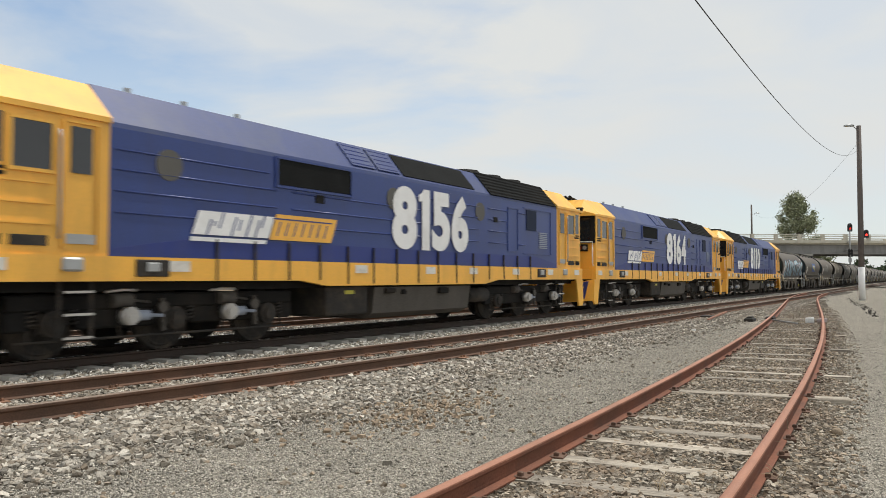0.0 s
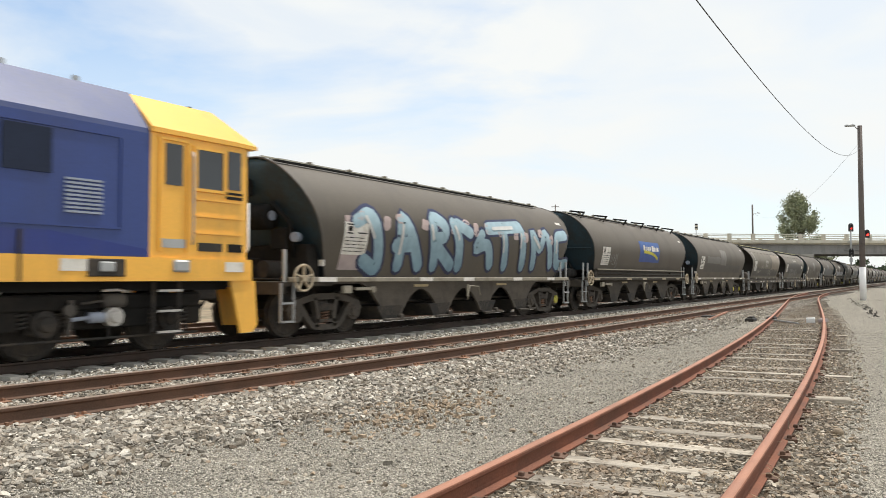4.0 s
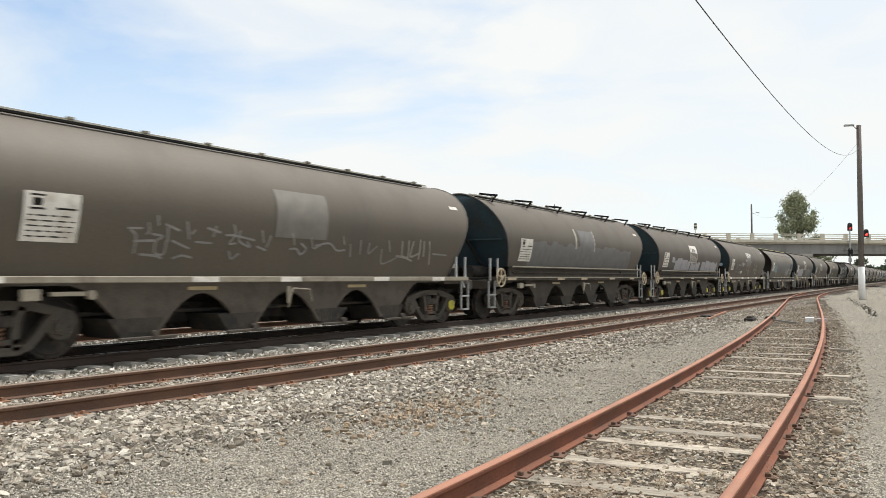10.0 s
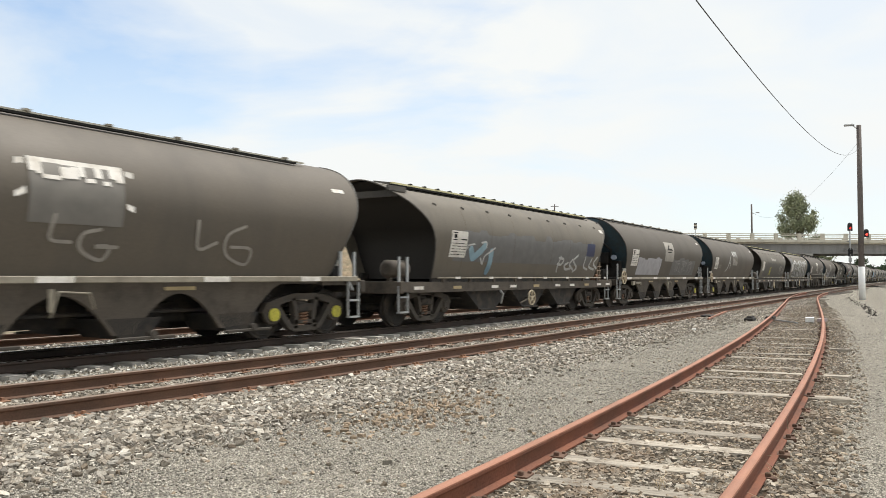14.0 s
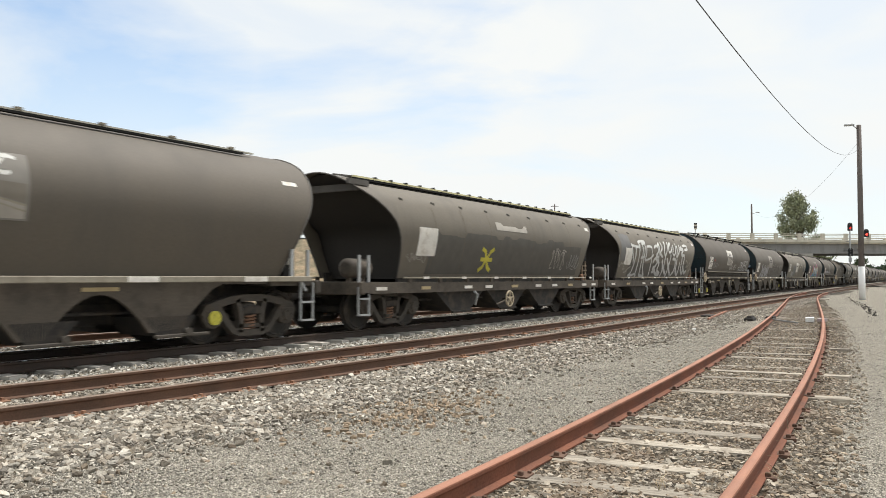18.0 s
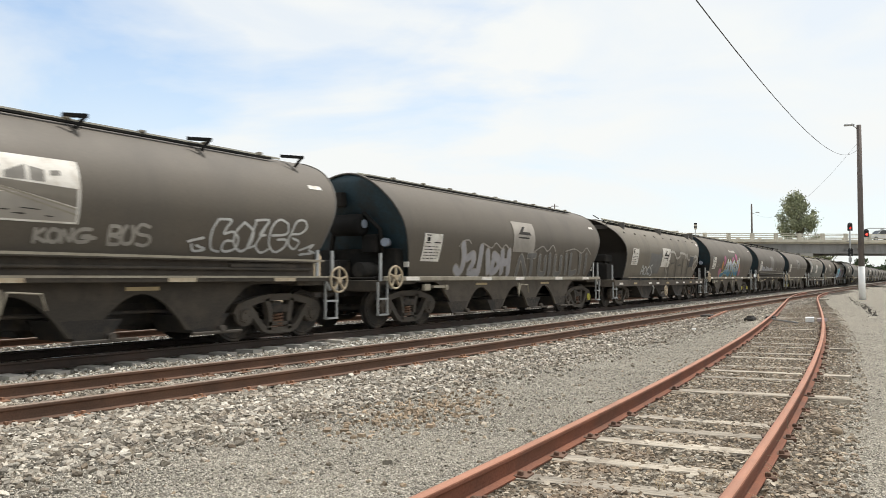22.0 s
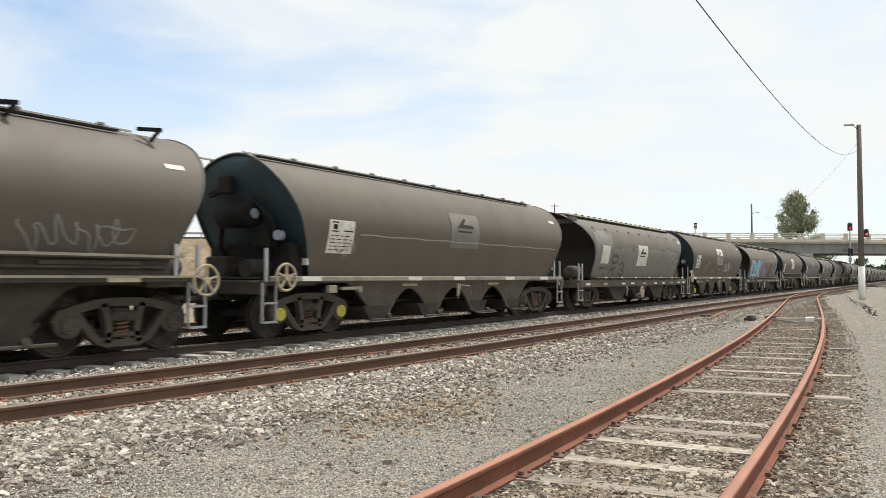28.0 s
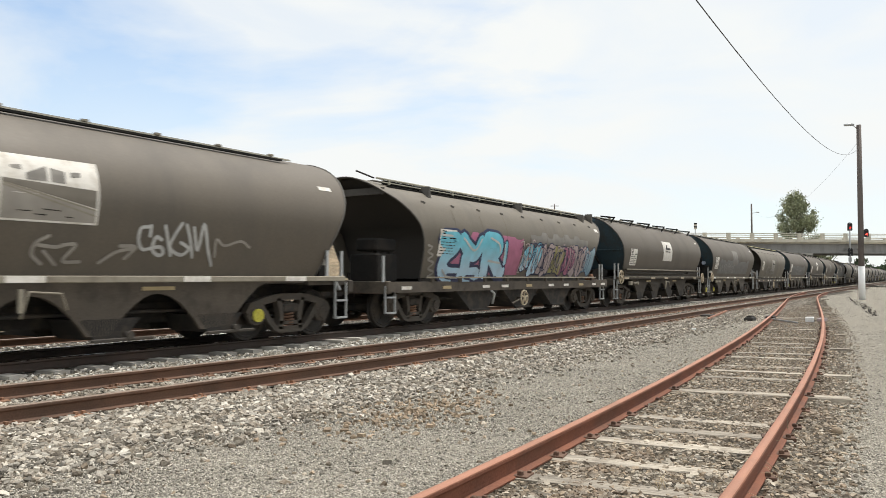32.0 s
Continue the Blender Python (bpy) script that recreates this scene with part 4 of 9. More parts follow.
solid("brown_clod", clod, M["stone_brown"], "round rusty-brown lump on the gravel", "stone")
scrap = []
for k in range(150):
    t = rs.random()
    cx, cy = lerp([(0, 60.0), (0.25, 50.0), (0.55, 42.0), (1.0, 32.5)], t), lerp([(0, 4.55), (0.25, 3.35), (0.55, 2.35), (1.0, 1.5)], t)
    scrap.append((cx + rs.gauss(0, 0.8), cy + rs.gauss(0, 0.08), 0.02))
stones("scrap_strip", scrap, 0.03, 0.10, M["under"], "dark strip of broken iron and clods on the gravel", "debris", sink=0.6)
dry = Geo()
for k in range(90):
    x = rs.uniform(3.5, 24)
    y = y_siding(x) + rs.choice((rs.uniform(-0.72, 0.62), rs.uniform(-1.1, -0.86), 0.72, -0.78))
    z = surface_z(x, y)
    for q in range(rs.randrange(1, 4)):
        a, ln = rs.uniform(0, 6.28), rs.uniform(0.05, 0.16)
        up = rs.choice((0.02, 0.05, 0.10))
        p = Vector((x, y, z + 0.02))
        e = p + Vector((math.cos(a) * ln, math.sin(a) * ln, up))
        dry.tube([p, p.lerp(e, 0.55) + Vector((0, 0, 0.02)), e], [0.003, 0.0025, 0.001], 3)
tagged(solid("dry_weeds", dry, M["straw"], "dry weed stalks and twigs among the stones", "weeds"), "dry weed stalks and twigs among the stones", "weeds", kind="stuff")

# ---- locomotives ----
def wheelset(parent, x, r, name="wheelset", half=0.753):
    """Axle with two wheels, a child of its bogie; it turns about y."""
    geo = Geo()
    for s in (-1, 1):
        y = s * half
        geo.disc((0, y, 0), r, 0.10, n=28)
        geo.disc((0, y - s * 0.06, 0), r + 0.028, 0.03, n=28)
        geo.ring((0, y + s * 0.045, 0), r * 0.86, 0.022, n=28, m=5)
        for k in range(3):
            a = 2 * math.pi * k / 3
            geo.disc((math.cos(a) * r * 0.5, y + s * 0.05, math.sin(a) * r * 0.5), r * 0.10, 0.02, n=8)
    geo.tube([(0, -half, 0), (0, half, 0)], 0.085, 10)
    return part(name, geo, M["under"], parent, "", pose(x, 0, r))


def loco(label, number, number_x):
    """A double-cab diesel of six axles. Its nose points along -x; the shown side is -y, or +y where it is turned round."""
    root = thing("locomotive", pose(0, 0, 0), label, "locomotive", "locomotives of the train")
    L, CB = 10.05, 7.98          # half length over the cabs, half length of the blue body
    # blue body shell
    body = part("body", Geo().prism([(-1.45, 1.50), (1.45, 1.50), (1.45, 3.42), (-1.45, 3.42)], -CB, CB, "x"), M["blue"], root, "blue steel body side")
    part("roof", Geo().prism([(-1.45, 3.42), (1.45, 3.42), (1.43, 3.50), (0.90, 4.13), (-0.90, 4.13), (-1.43, 3.50)], -CB, CB, "x"), M["blue_grey"], root, "faded blue-grey sloping roof")
    # sill: a yellow girder that is deeper between the bogies
    for s in (-1, 1):
        def X(x, d=0.0, s=s):
            return x if s < 0 else d - x

        poly = [(-L, 1.13), (-3.95, 1.13), (-3.2, 1.02), (3.2, 1.02), (3.95, 1.13), (L, 1.13), (L, 1.50), (-L, 1.50)]
        part("sill", Geo().prism(poly, s * 1.36, s * 1.485), M["yellow"], root, "yellow side sill with white reflectors")
        part("skirt", Geo().prism([(-CB, 1.505), (CB, 1.505), (CB - 0.05, 1.62), (CB - 1.6, 1.84), (-CB + 1.6, 1.84), (-CB + 0.05, 1.62)], s * 1.40, s * 1.462), M["blue_deep"], root, "dark blue skirt band")
        # upright ribs over sill and skirt
        for k in range(15):
            x = -6.0 + k * 0.855
            part("rib", Geo().box(x - 0.018, x + 0.018, s * 1.478 - 0.02, s * 1.478 + 0.02, 1.06 if abs(x) < 3.4 else 1.14, 1.83), M["under"], root)
        # raised horizontal flutes
        for z in (2.16, 2.48, 2.80, 3.10):
            if s < 0:
                runs = ((-7.9, -4.8), (-0.7, 2.9), (3.4, 4.5), (5.25, 5.7)) if z > 2.9 else ((-7.9, -4.6), (-4.2, -0.9), (-0.7, 2.9), (3.4, 4.5)) if z > 2.3 else ((-7.9, -0.9), (-0.7, 2.9), (3.4, 4.5), (5.25, 5.7))
            else:
                runs = ((-4.4, -1.2), (-0.7, 2.9), (3.4, 5.3), (5.9, 7.9))
            for a, b in runs:
                part("flute", Geo().tube([(a, s * 1.452, z), (b, s * 1.452, z)], 0.018, 6), M["blue"], body)
        # doors, vents and screens of the engine room
        w0 = -4.58 if s < 0 else -4.30
        part("window", Geo().box(w0, w0 + 2.08, s * 1.46 - 0.012, s * 1.46 + 0.012, 2.92, 3.40), M["grille"], body, "dark engine-room air screen")
        fr = Geo()
        for a, b, c, d in ((w0 - 0.06, w0 + 2.14, 3.40, 3.44), (w0 - 0.06, w0 + 2.14, 2.86, 2.90), (w0 - 0.06, w0 - 0.01, 2.90, 3.40), (w0 + 2.09, w0 + 2.14, 2.90, 3.40)):
            fr.box(a, b, s * 1.465 - 0.02, s * 1.465 + 0.02, c, d)
        part("window_frame", fr, M["blue"], body)
        for x in (-6.95, -0.98, 2.95) if s < 0 else (-0.98, 2.95, 7.30):
            part("porthole", Geo().disc((x, s * 1.456, 2.97), 0.25, 0.024, n=24), M["porthole"], body, "round dusty grey screen")
        part("vent", Geo().box(X(5.75), X(6.42), s * 1.456 - 0.015, s * 1.456 + 0.015, 2.62, 3.24), M["intake"], body, "dark blue air intake")
        lv = Geo()
        for k in range(9):
            lv.box(X(6.62), X(7.18), s * 1.458 - 0.02, s * 1.458 + 0.02, 2.10 + k * 0.058, 2.13 + k * 0.058)
        part("louvre", lv, M["louvre"], body, "pale louvre slats")
        dr = Geo()
        for a, b, c, d in ((4.55, 4.59, 1.95, 3.24), (5.17, 5.21, 1.95, 3.24), (4.59, 5.17, 3.20, 3.24), (4.59, 5.17, 1.95, 1.99), (5.55, 7.5, 1.90, 1.93), (7.47, 7.5, 1.93, 3.30), (5.55, 7.47, 3.27, 3.30)):
            dr.box(X(a), X(b), s * 1.457 - 0.014, s * 1.457 + 0.014, c, d)
        part("door", dr, M["blue"], body, "engine-room door outline")
        if s > 0:
            dr = Geo()
            for a, b, c, d in ((3.88, 3.91, 2.02, 3.2), (4.42, 4.45, 2.02, 3.2), (3.91, 4.42, 3.17, 3.2), (3.91, 4.42, 2.02, 2.05)):
                dr.box(a, b, s * 1.457 - 0.014, s * 1.457 + 0.014, c, d)
            part("door", dr, M["blue_deep"], body, "engine-room door outline")
        part("catch", Geo().box(-3.55, -3.30, s * 1.456 - 0.015, s * 1.456 + 0.02, 2.66, 2.82), M["black"], body)
        part("catch", Geo().box(3.7, 3.92, s * 1.456 - 0.015, s * 1.456 + 0.02, 2.74, 2.88), M["black"], body)
        # fleet brand as plain slanted blocks: white, then yellow
        def slant(geo, x0, x1, z0, z1, d0, d1):
            x0, x1 = (-6.55 + (x + 6.55) * 0.875 + (0.33 if s > 0 else 0.0) for x in (x0, x1))
            return geo.prism([(X(x0, 0.7), z0), (X(x1, 0.7), z0), (X(x1, 0.7) - s * 0.15 * (z1 - z0) / 0.4, z1), (X(x0, 0.7) - s * 0.15 * (z1 - z0) / 0.4, z1)], s * d0, s * d1)
        lw = part("logo", slant(Geo(), -6.52, -4.58, 1.90, 2.30, 1.474, 1.480), M["white"], body, "white slanted brand block")
        ly = part("logo", slant(Geo(), -4.55, -2.62, 1.88, 2.36, 1.474, 1.480), M["yellow"], body, "yellow slanted brand block")
        b1, b2 = Geo(), Geo()
        for x, za, zb in ((-6.20, 1.90, 2.16), (-6.02, 2.06, 2.14), (-5.90, 2.02, 2.30), (-5.60, 1.90, 2.24), (-5.42, 2.0, 2.20), (-5.22, 1.90, 2.30), (-4.98, 1.90, 2.22), (-4.80, 2.08, 2.30)):
            slant(b1, x, x + 0.045, za, zb, 1.480, 1.483)
        for k in range(7):
            slant(b2, -4.36 + k * 0.245, -4.32 + k * 0.245, 1.96, 2.22, 1.480, 1.483)
        slant(b2, -4.46, -2.60, 2.26, 2.285, 1.480, 1.483)
        part("logo_bar", b1, M["blue"], lw)
        part("logo_bar", b2, M["blue_deep"], ly)
        part("logo_underline", slant(Geo(), -6.56, -4.66, 1.79, 1.86, 1.474, 1.480), M["white"], body)
        # white reflectors and boxes along the sill
        for x in (-6.75, -9.65, -2.15, 0.5, 2.55, 5.0, 7.4, 9.55):
            part("reflector", Geo().box(x - 0.2, x + 0.2, s * 1.488 - 0.006, s * 1.488 + 0.006, 1.28, 1.45), M["marker"], root, "white reflector")
        for x in (-7.25, 6.75):
            part("jacking_box", Geo().box(x - 0.3, x + 0.3, s * 1.49 - 0.02, s * 1.49 + 0.02, 1.2, 1.46, 0.015), M["under"], root, "grey jacking pad box")
            part("jacking_pad", Geo().box(x - 0.12, x + 0.12, s * 1.51 - 0.02, s * 1.51 + 0.02, 1.27, 1.42, 0.015), M["galv"], root)
        for x in (-8.55, 8.55):
            part("lamp_box", Geo().box(x - 0.16, x + 0.16, s * 1.50 - 0.03, s * 1.50 + 0.03, 1.27, 1.47, 0.03), M["galv"], root, "sealed step light box")
    # roof: louvre frames, grilles, humped radiator section and its fans
    for s in (-1, 1):
        sl = Vector((0, s * -0.53, 0.63)).normalized()
        nrm = Vector((0, s * 0.63, 0.53)).normalized()
        def slope_panel(x0, x1, a, b, up):
            base = Vector((0, s * 1.43, 3.50))
            pts = [Vector((x, 0, 0)) + base + sl * t + nrm * up for x, t in ((x0, a), (x1, a), (x1, b), (x0, b))]
            lo = [p - nrm * 0.03 for p in pts]
            return Geo().add(lo + pts, [(0, 1, 2, 3), (7, 6, 5, 4)] + [(i, i + 4, (i + 1) % 4 + 4, (i + 1) % 4) for i in range(4)])
        for x0, x1 in ((-2.35, -1.55), (-1.45, -0.65)):
            part("roof_hatch", slope_panel(x0, x1, 0.08, 0.74, 0.03), M["blue_grey"], root, "framed roof hatch")
            lv = Geo()
            for k in range(5):
                t = 0.14 + k * 0.135
                base = Vector((0, s * 1.43, 3.50)) + sl * t + nrm * 0.025
                lv.bar(base + Vector((x0 + 0.06, 0, 0)), base + Vector((x1 - 0.06, 0, 0)), 0.02, 0.03)
            part("roof_louvre", lv, M["blue_deep"], root)
        part("roof_grille", slope_panel(-0.50, 2.75, 0.06, 0.76, 0.02), M["grille"], root, "black roof air grille")
        part("radiator_grille", slope_panel(3.55, 7.93, -0.02, 0.86, 0.035), M["grille"], root, "black sloping radiator grille")
        for k in range(6):
            b0 = Vector((3.6, s * 1.43, 3.50)) + nrm * 0.04 + sl * (0.08 + k * 0.14)
            part("radiator_bar", Geo().bar(b0, b0 + Vector((4.28, 0, 0)), 0.03, 0.035), M["black"], root)
    part("radiator_hood", Geo().prism([(-0.92, 4.12), (0.92, 4.12), (0.80, 4.19), (-0.80, 4.19)], 3.5, 7.9, "x"), M["black"], root, "black radiator roof")
    part("roof_walk", Geo().prism([(-0.8, 4.12), (0.8, 4.12), (0.7, 4.18), (-0.7, 4.18)], -0.7, 3.4, "x"), M["blue_grey"], root)
    for x in (4.4, 5.75, 7.1):
        part("fan", Geo().disc((x, 0, 4.27), 0.62, 0.16, "z", 28, 0.5).ring((x, 0, 4.33), 0.50, 0.02, "z", 28, 5), M["black"], root, "round radiator fan guard")
    for x in (0.2, 1.3, 2.4):
        part("fan", Geo().disc((x, 0, 4.20), 0.5, 0.06, "z", 24), M["grille"], root, "low dynamic-brake fan cover")
    for x in (-7.2, -6.1, -4.9):
        part("roof_post", Geo().box(x - 0.04, x + 0.04, -0.75, -0.67, 4.11, 4.25), M["galv"], root)
        part("roof_post", Geo().box(x - 0.04, x + 0.04, 0.67, 0.75, 4.11, 4.25), M["galv"], root)
    # cabs
    for e in (-1, 1):
        a, b = e * CB, e * L
        cab = part("cab", Geo().prism([(-1.45, 1.50), (1.45, 1.50), (1.45, 3.46), (-1.45, 3.46)], a + e * 0.004, b - e * 0.10, "x"), M["yellow"], root, "yellow driving cab")
        roof = Geo()
        sec = [(-1.49, 3.46), (-1.49, 3.54), (-0.88, 4.12), (0.88, 4.12), (1.49, 3.54), (1.49, 3.46)]
        sec2 = [(-1.49, 3.46), (-1.49, 3.52), (-0.93, 4.04), (0.93, 4.04), (1.49, 3.52), (1.49, 3.46)]
        n = len(sec)
        pts = [(a - e * 0.0, y, z) for y, z in sec] + [(e * (L - 0.42), y, z) for y, z in sec] + [(e * (L + 0.10), y, z if z < 3.6 else z - 0.36) for y, z in sec2]
        fc = [tuple(range(n)), tuple(reversed(range(2 * n, 3 * n)))]
        for k in range(2):
            fc += [(k * n + i, k * n + n + i, k * n + n + (i + 1) % n, k * n + (i + 1) % n) for i in range(n)]
        roof.add(pts, fc)
        part("cab_roof", roof, M["yellow"], root, "yellow cab roof with a visor front")
        # cab front: windscreen, number box, nose plate, handrails
        xf = e * (L - 0.10)
        part("windscreen", Geo().box(min(xf, xf + e * 0.03), max(xf, xf + e * 0.03), -1.28, 1.28, 2.55, 3.40), M["glass"], cab, "wide dark windscreen")
        sur = Geo()
        for y0, y1, z0, z1 in ((-1.42, 1.42, 3.38, 3.46), (-1.42, 1.42, 2.46, 2.56), (-1.42, -1.27, 2.56, 3.38), (1.27, 1.42, 2.56, 3.38), (-0.04, 0.04, 2.56, 3.38)):
            sur.box(min(xf, xf + e * 0.05), max(xf, xf + e * 0.05), y0, y1, z0, z1)
        part("windscreen_frame", sur, M["black"], cab)
        xr = e * (L + 0.10)
        for y0 in (-1.0, 0.44):
            hb = part("number_box", Geo().box(min(xr - e * 0.34, xr + e * 0.02), max(xr - e * 0.34, xr + e * 0.02), y0, y0 + 0.56, 3.53, 3.78, 0.03), M["black"], root, "black number box")
            for k in range(4):
                part("number_bar", Geo().box(min(xr + e * 0.018, xr + e * 0.026), max(xr + e * 0.018, xr + e * 0.026), y0 + 0.08 + 0.105 * k, y0 + 0.155 + 0.105 * k, 3.59, 3.72), M["white"], hb)
        part("nose_plate", Geo().box(min(xf, xf + e * 0.16), max(xf, xf + e * 0.16), -0.55, 0.55, 1.85, 2.30, 0.03), M["yellow"], cab, "yellow front locker")
        for y0 in (-1.15, 0.75):
            ml = part("marker_light", Geo().box(min(xf, xf + e * 0.06), max(xf, xf + e * 0.06), y0, y0 + 0.4, 2.16, 2.42, 0.02), M["black"], cab, "black marker light box")
            part("lens", Geo().disc((xf + e * 0.065, y0 + 0.12, 2.29), 0.075, 0.02, "x", 14), M["galv"], ml)
            part("lens", Geo().disc((xf + e * 0.065, y0 + 0.29, 2.29), 0.065, 0.02, "x", 14), M["red_dull"], ml)
        hr = Geo()
        for s in (-1, 1):
            hr.tube([(xf + e * 0.05, s * 1.36, 1.62), (xf + e * 0.12, s * 1.36, 1.70), (xf + e * 0.12, s * 1.36, 2.50), (xf + e * 0.12, s * 0.2, 2.52)], 0.022, 6)
        part("handrail", hr, M["white"], cab, "white front handrail")
        hn = Geo()
        for y in (-0.3, -0.12, 0.1, 0.3):
            hn.tube([(e * (L - 0.9), y, 4.21), (e * (L - 0.55), y, 4.22), (e * (L - 0.42), y, 4.22)], [0.03, 0.04, 0.085], 8)
        hn.box(min(e * (L - 0.95), e * (L - 0.75)), max(e * (L - 0.95), e * (L - 0.75)), -0.38, 0.38, 4.11, 4.19)
        part("horn", hn, M["black"], root, "cluster of black air horns")
        # buffer beam, plough with blue chevrons, coupler, hose
        part("buffer_beam", Geo().box(min(e * (L - 0.25), e * (L + 0.02)), max(e * (L - 0.25), e * (L + 0.02)), -1.36, 1.36, 1.13, 1.495), M["yellow"], root)
        for s in (-1, 1):
            pl = Geo().prism([(e * (L - 0.45), 1.13), (e * (L + 0.10), 1.13), (e * (L + 0.16), 0.35), (e * (L + 0.05), 0.22), (e * (L - 0.22), 0.22)], s * 1.46, s * 1.40)
            pl.add([(e * (L + 0.10), s * 1.41, 1.13), (e * (L + 0.16), s * 1.41, 0.35), (e * (L + 0.30), s * 0.45, 0.30), (e * (L + 0.16), s * 0.45, 0.95),
                    (e * (L + 0.06), s * 1.41, 1.13), (e * (L + 0.12), s * 1.41, 0.35), (e * (L + 0.26), s * 0.45, 0.30), (e * (L + 0.12), s * 0.45, 0.95)],
                   [(0, 1, 2, 3), (7, 6, 5, 4), (0, 4, 5, 1), (1, 5, 6, 2), (2, 6, 7, 3), (3, 7, 4, 0)])
            plow = part("plough", pl, M["yellow"], root, "yellow steel plough")
            for k in range(2):
                y0 = s * (1.25 - k * 0.42)
                q = [Vector((e * (L + 0.115 + 0.028 * k), y0, 1.06)), Vector((e * (L + 0.125 + 0.028 * k), y0 - s * 0.2, 1.05 - 0.05 * k)), Vector((e * (L + 0.235 + 0.04 * k), y0 - s * 0.34, 0.40)), Vector((e * (L + 0.205 + 0.04 * k), y0 - s * 0.14, 0.40))]
                q = [a + Vector((e * 0.012, 0, 0)) for a in q]
                part("chevron", Geo().add(q + [a - Vector((e * 0.02, 0, 0)) for a in q], [(0, 1, 2, 3), (7, 6, 5, 4), (0, 4, 5, 1), (1, 5, 6, 2), (2, 6, 7, 3), (3, 7, 4, 0)]), M["blue_deep"], plow, "dark blue warning stripe")
        part("coupler", Geo().box(min(e * (L - 0.2), e * (L + 0.66)), max(e * (L - 0.2), e * (L + 0.66)), -0.14, 0.14, 0.76, 1.0, 0.03).box(min(e * (L + 0.4), e * (L + 0.72)), max(e * (L + 0.4), e * (L + 0.72)), -0.22, 0.22, 0.70, 1.06, 0.05), M["under"], root, "automatic coupler")
        for y in (-0.62, 0.55):
            hs = Geo().tube([(e * (L + 0.05), y, 1.36), (e * (L + 0.30), y, 1.18), (e * (L + 0.44), y * 0.95, 0.86), (e * (L + 0.56), y * 0.8, 0.78), (e * (L + 0.70), y * 0.6, 0.86)], 0.032, 7)
            part("air_hose", hs, M["stripe"] if e < 0 else M["black"], root, "sagging air hose")
        if e < 0:
            hs = Geo().tube([(e * (L + 0.02), -0.62, 1.95), (e * (L + 0.14), -0.66, 1.78), (e * (L + 0.24), -0.66, 1.52), (e * (L + 0.42), -0.64, 1.28), (e * (L + 0.66), -0.6, 1.16), (e * (L + 0.95), -0.55, 1.14)], 0.042, 8)
            part("jumper_hose", hs, M["hose"], root, "pale salmon jumper hose")
        # cab sides: windows, door, ladder recess, flutes
        for s in (-1, 1):
            yy = s * 1.452
            def plate(name, x0, x1, z0, z1, mat, d=0.012, label=""):
                return part(name, Geo().box(min(e * x0, e * x1), max(e * x0, e * x1), yy - d, yy + d, z0, z1), mat, cab, label)
            plate("quarter_light", 9.52, 9.80, 2.70, 3.36, M["glass"], label="slim fixed side window")
            plate("cab_window", 8.86, 9.40, 2.66, 3.30, M["glass"], label="sliding cab side window")
            plate("door_window", 8.26, 8.58, 2.66, 3.32, M["glass"])
            fr = Geo()
            for x0, x1, z0, z1 in ((8.80, 9.46, 3.30, 3.35), (8.80, 9.46, 2.61, 2.66), (8.81, 8.86, 2.66, 3.30), (9.40, 9.46, 2.66, 3.30)):
                fr.box(min(e * x0, e * x1), max(e * x0, e * x1), yy - 0.03, yy + 0.03, z0, z1)
            part("window_frame", fr, M["yellow"], cab)
            dr = Geo()
            for x0, x1, z0, z1 in ((8.14, 8.18, 1.60, 3.40), (8.66, 8.70, 1.60, 3.40), (8.18, 8.66, 3.37, 3.41)):
                dr.box(min(e * x0, e * x1), max(e * x0, e * x1), yy - 0.028, yy + 0.028, z0, z1)
            part("door", dr, M["yellow"], cab, "yellow cab door with a kick plate")
            plate("kick_plate", 8.20, 8.64, 1.66, 1.80, M["galv"], 0.016)
            fl = Geo()
            for z in (1.92, 2.20, 2.48):
                fl.box(min(e * 8.84, e * 9.80), max(e * 8.84, e * 9.80), yy - 0.022, yy + 0.022, z - 0.014, z + 0.014)
            part("flute", fl, M["yellow"], cab)
            plate("air_slot", 9.48, 9.84, 2.53, 2.58, M["black"])
            plate("air_slot", 9.48, 9.84, 2.61, 2.65, M["black"])
            plate("floor_vent", 9.52, 9.84, 1.62, 1.76, M["black"], label="dark floor vent")
            plate("floor_vent", 8.90, 9.40, 1.62, 1.76, M["under"])
            rl = Geo().tube([(e * 8.76, s * 1.49, 1.72), (e * 8.76, s * 1.51, 1.9), (e * 8.76, s * 1.51, 3.1), (e * 8.76, s * 1.49, 3.24)], 0.018, 6)
            part("grab_rail", rl, M["galv"], cab, "steel grab rail")
    # bogies
    for e in (-1, 1):
        bogie = part("bogie", Geo().box(-2.35, 2.35, -0.55, 0.55, 0.52, 0.92), M["black"], root, "three-axle bogie, black with oil and dust", pose(e * 6.55, 0, 0))
        for k in (-1, 0, 1):
            wheelset(bogie, k * 2.05, 0.508)
        for s in (-1, 1):
            poly = [(-2.75, 0.62), (-2.62, 0.86), (-1.6, 0.98), (1.6, 0.98), (2.62, 0.86), (2.75, 0.62), (2.45, 0.44), (2.2, 0.66), (1.85, 0.66), (1.6, 0.40), (0.45, 0.40), (0.2, 0.66), (-0.2, 0.66), (-0.45, 0.40), (-1.6, 0.40), (-1.85, 0.66), (-2.2, 0.66), (-2.45, 0.44)]
            sf = Geo()
            up = [p for p in poly]
            sf.box(-2.7, 2.7, s * 1.06 - 0.07, s * 1.06 + 0.07, 0.70, 0.94, 0.03)
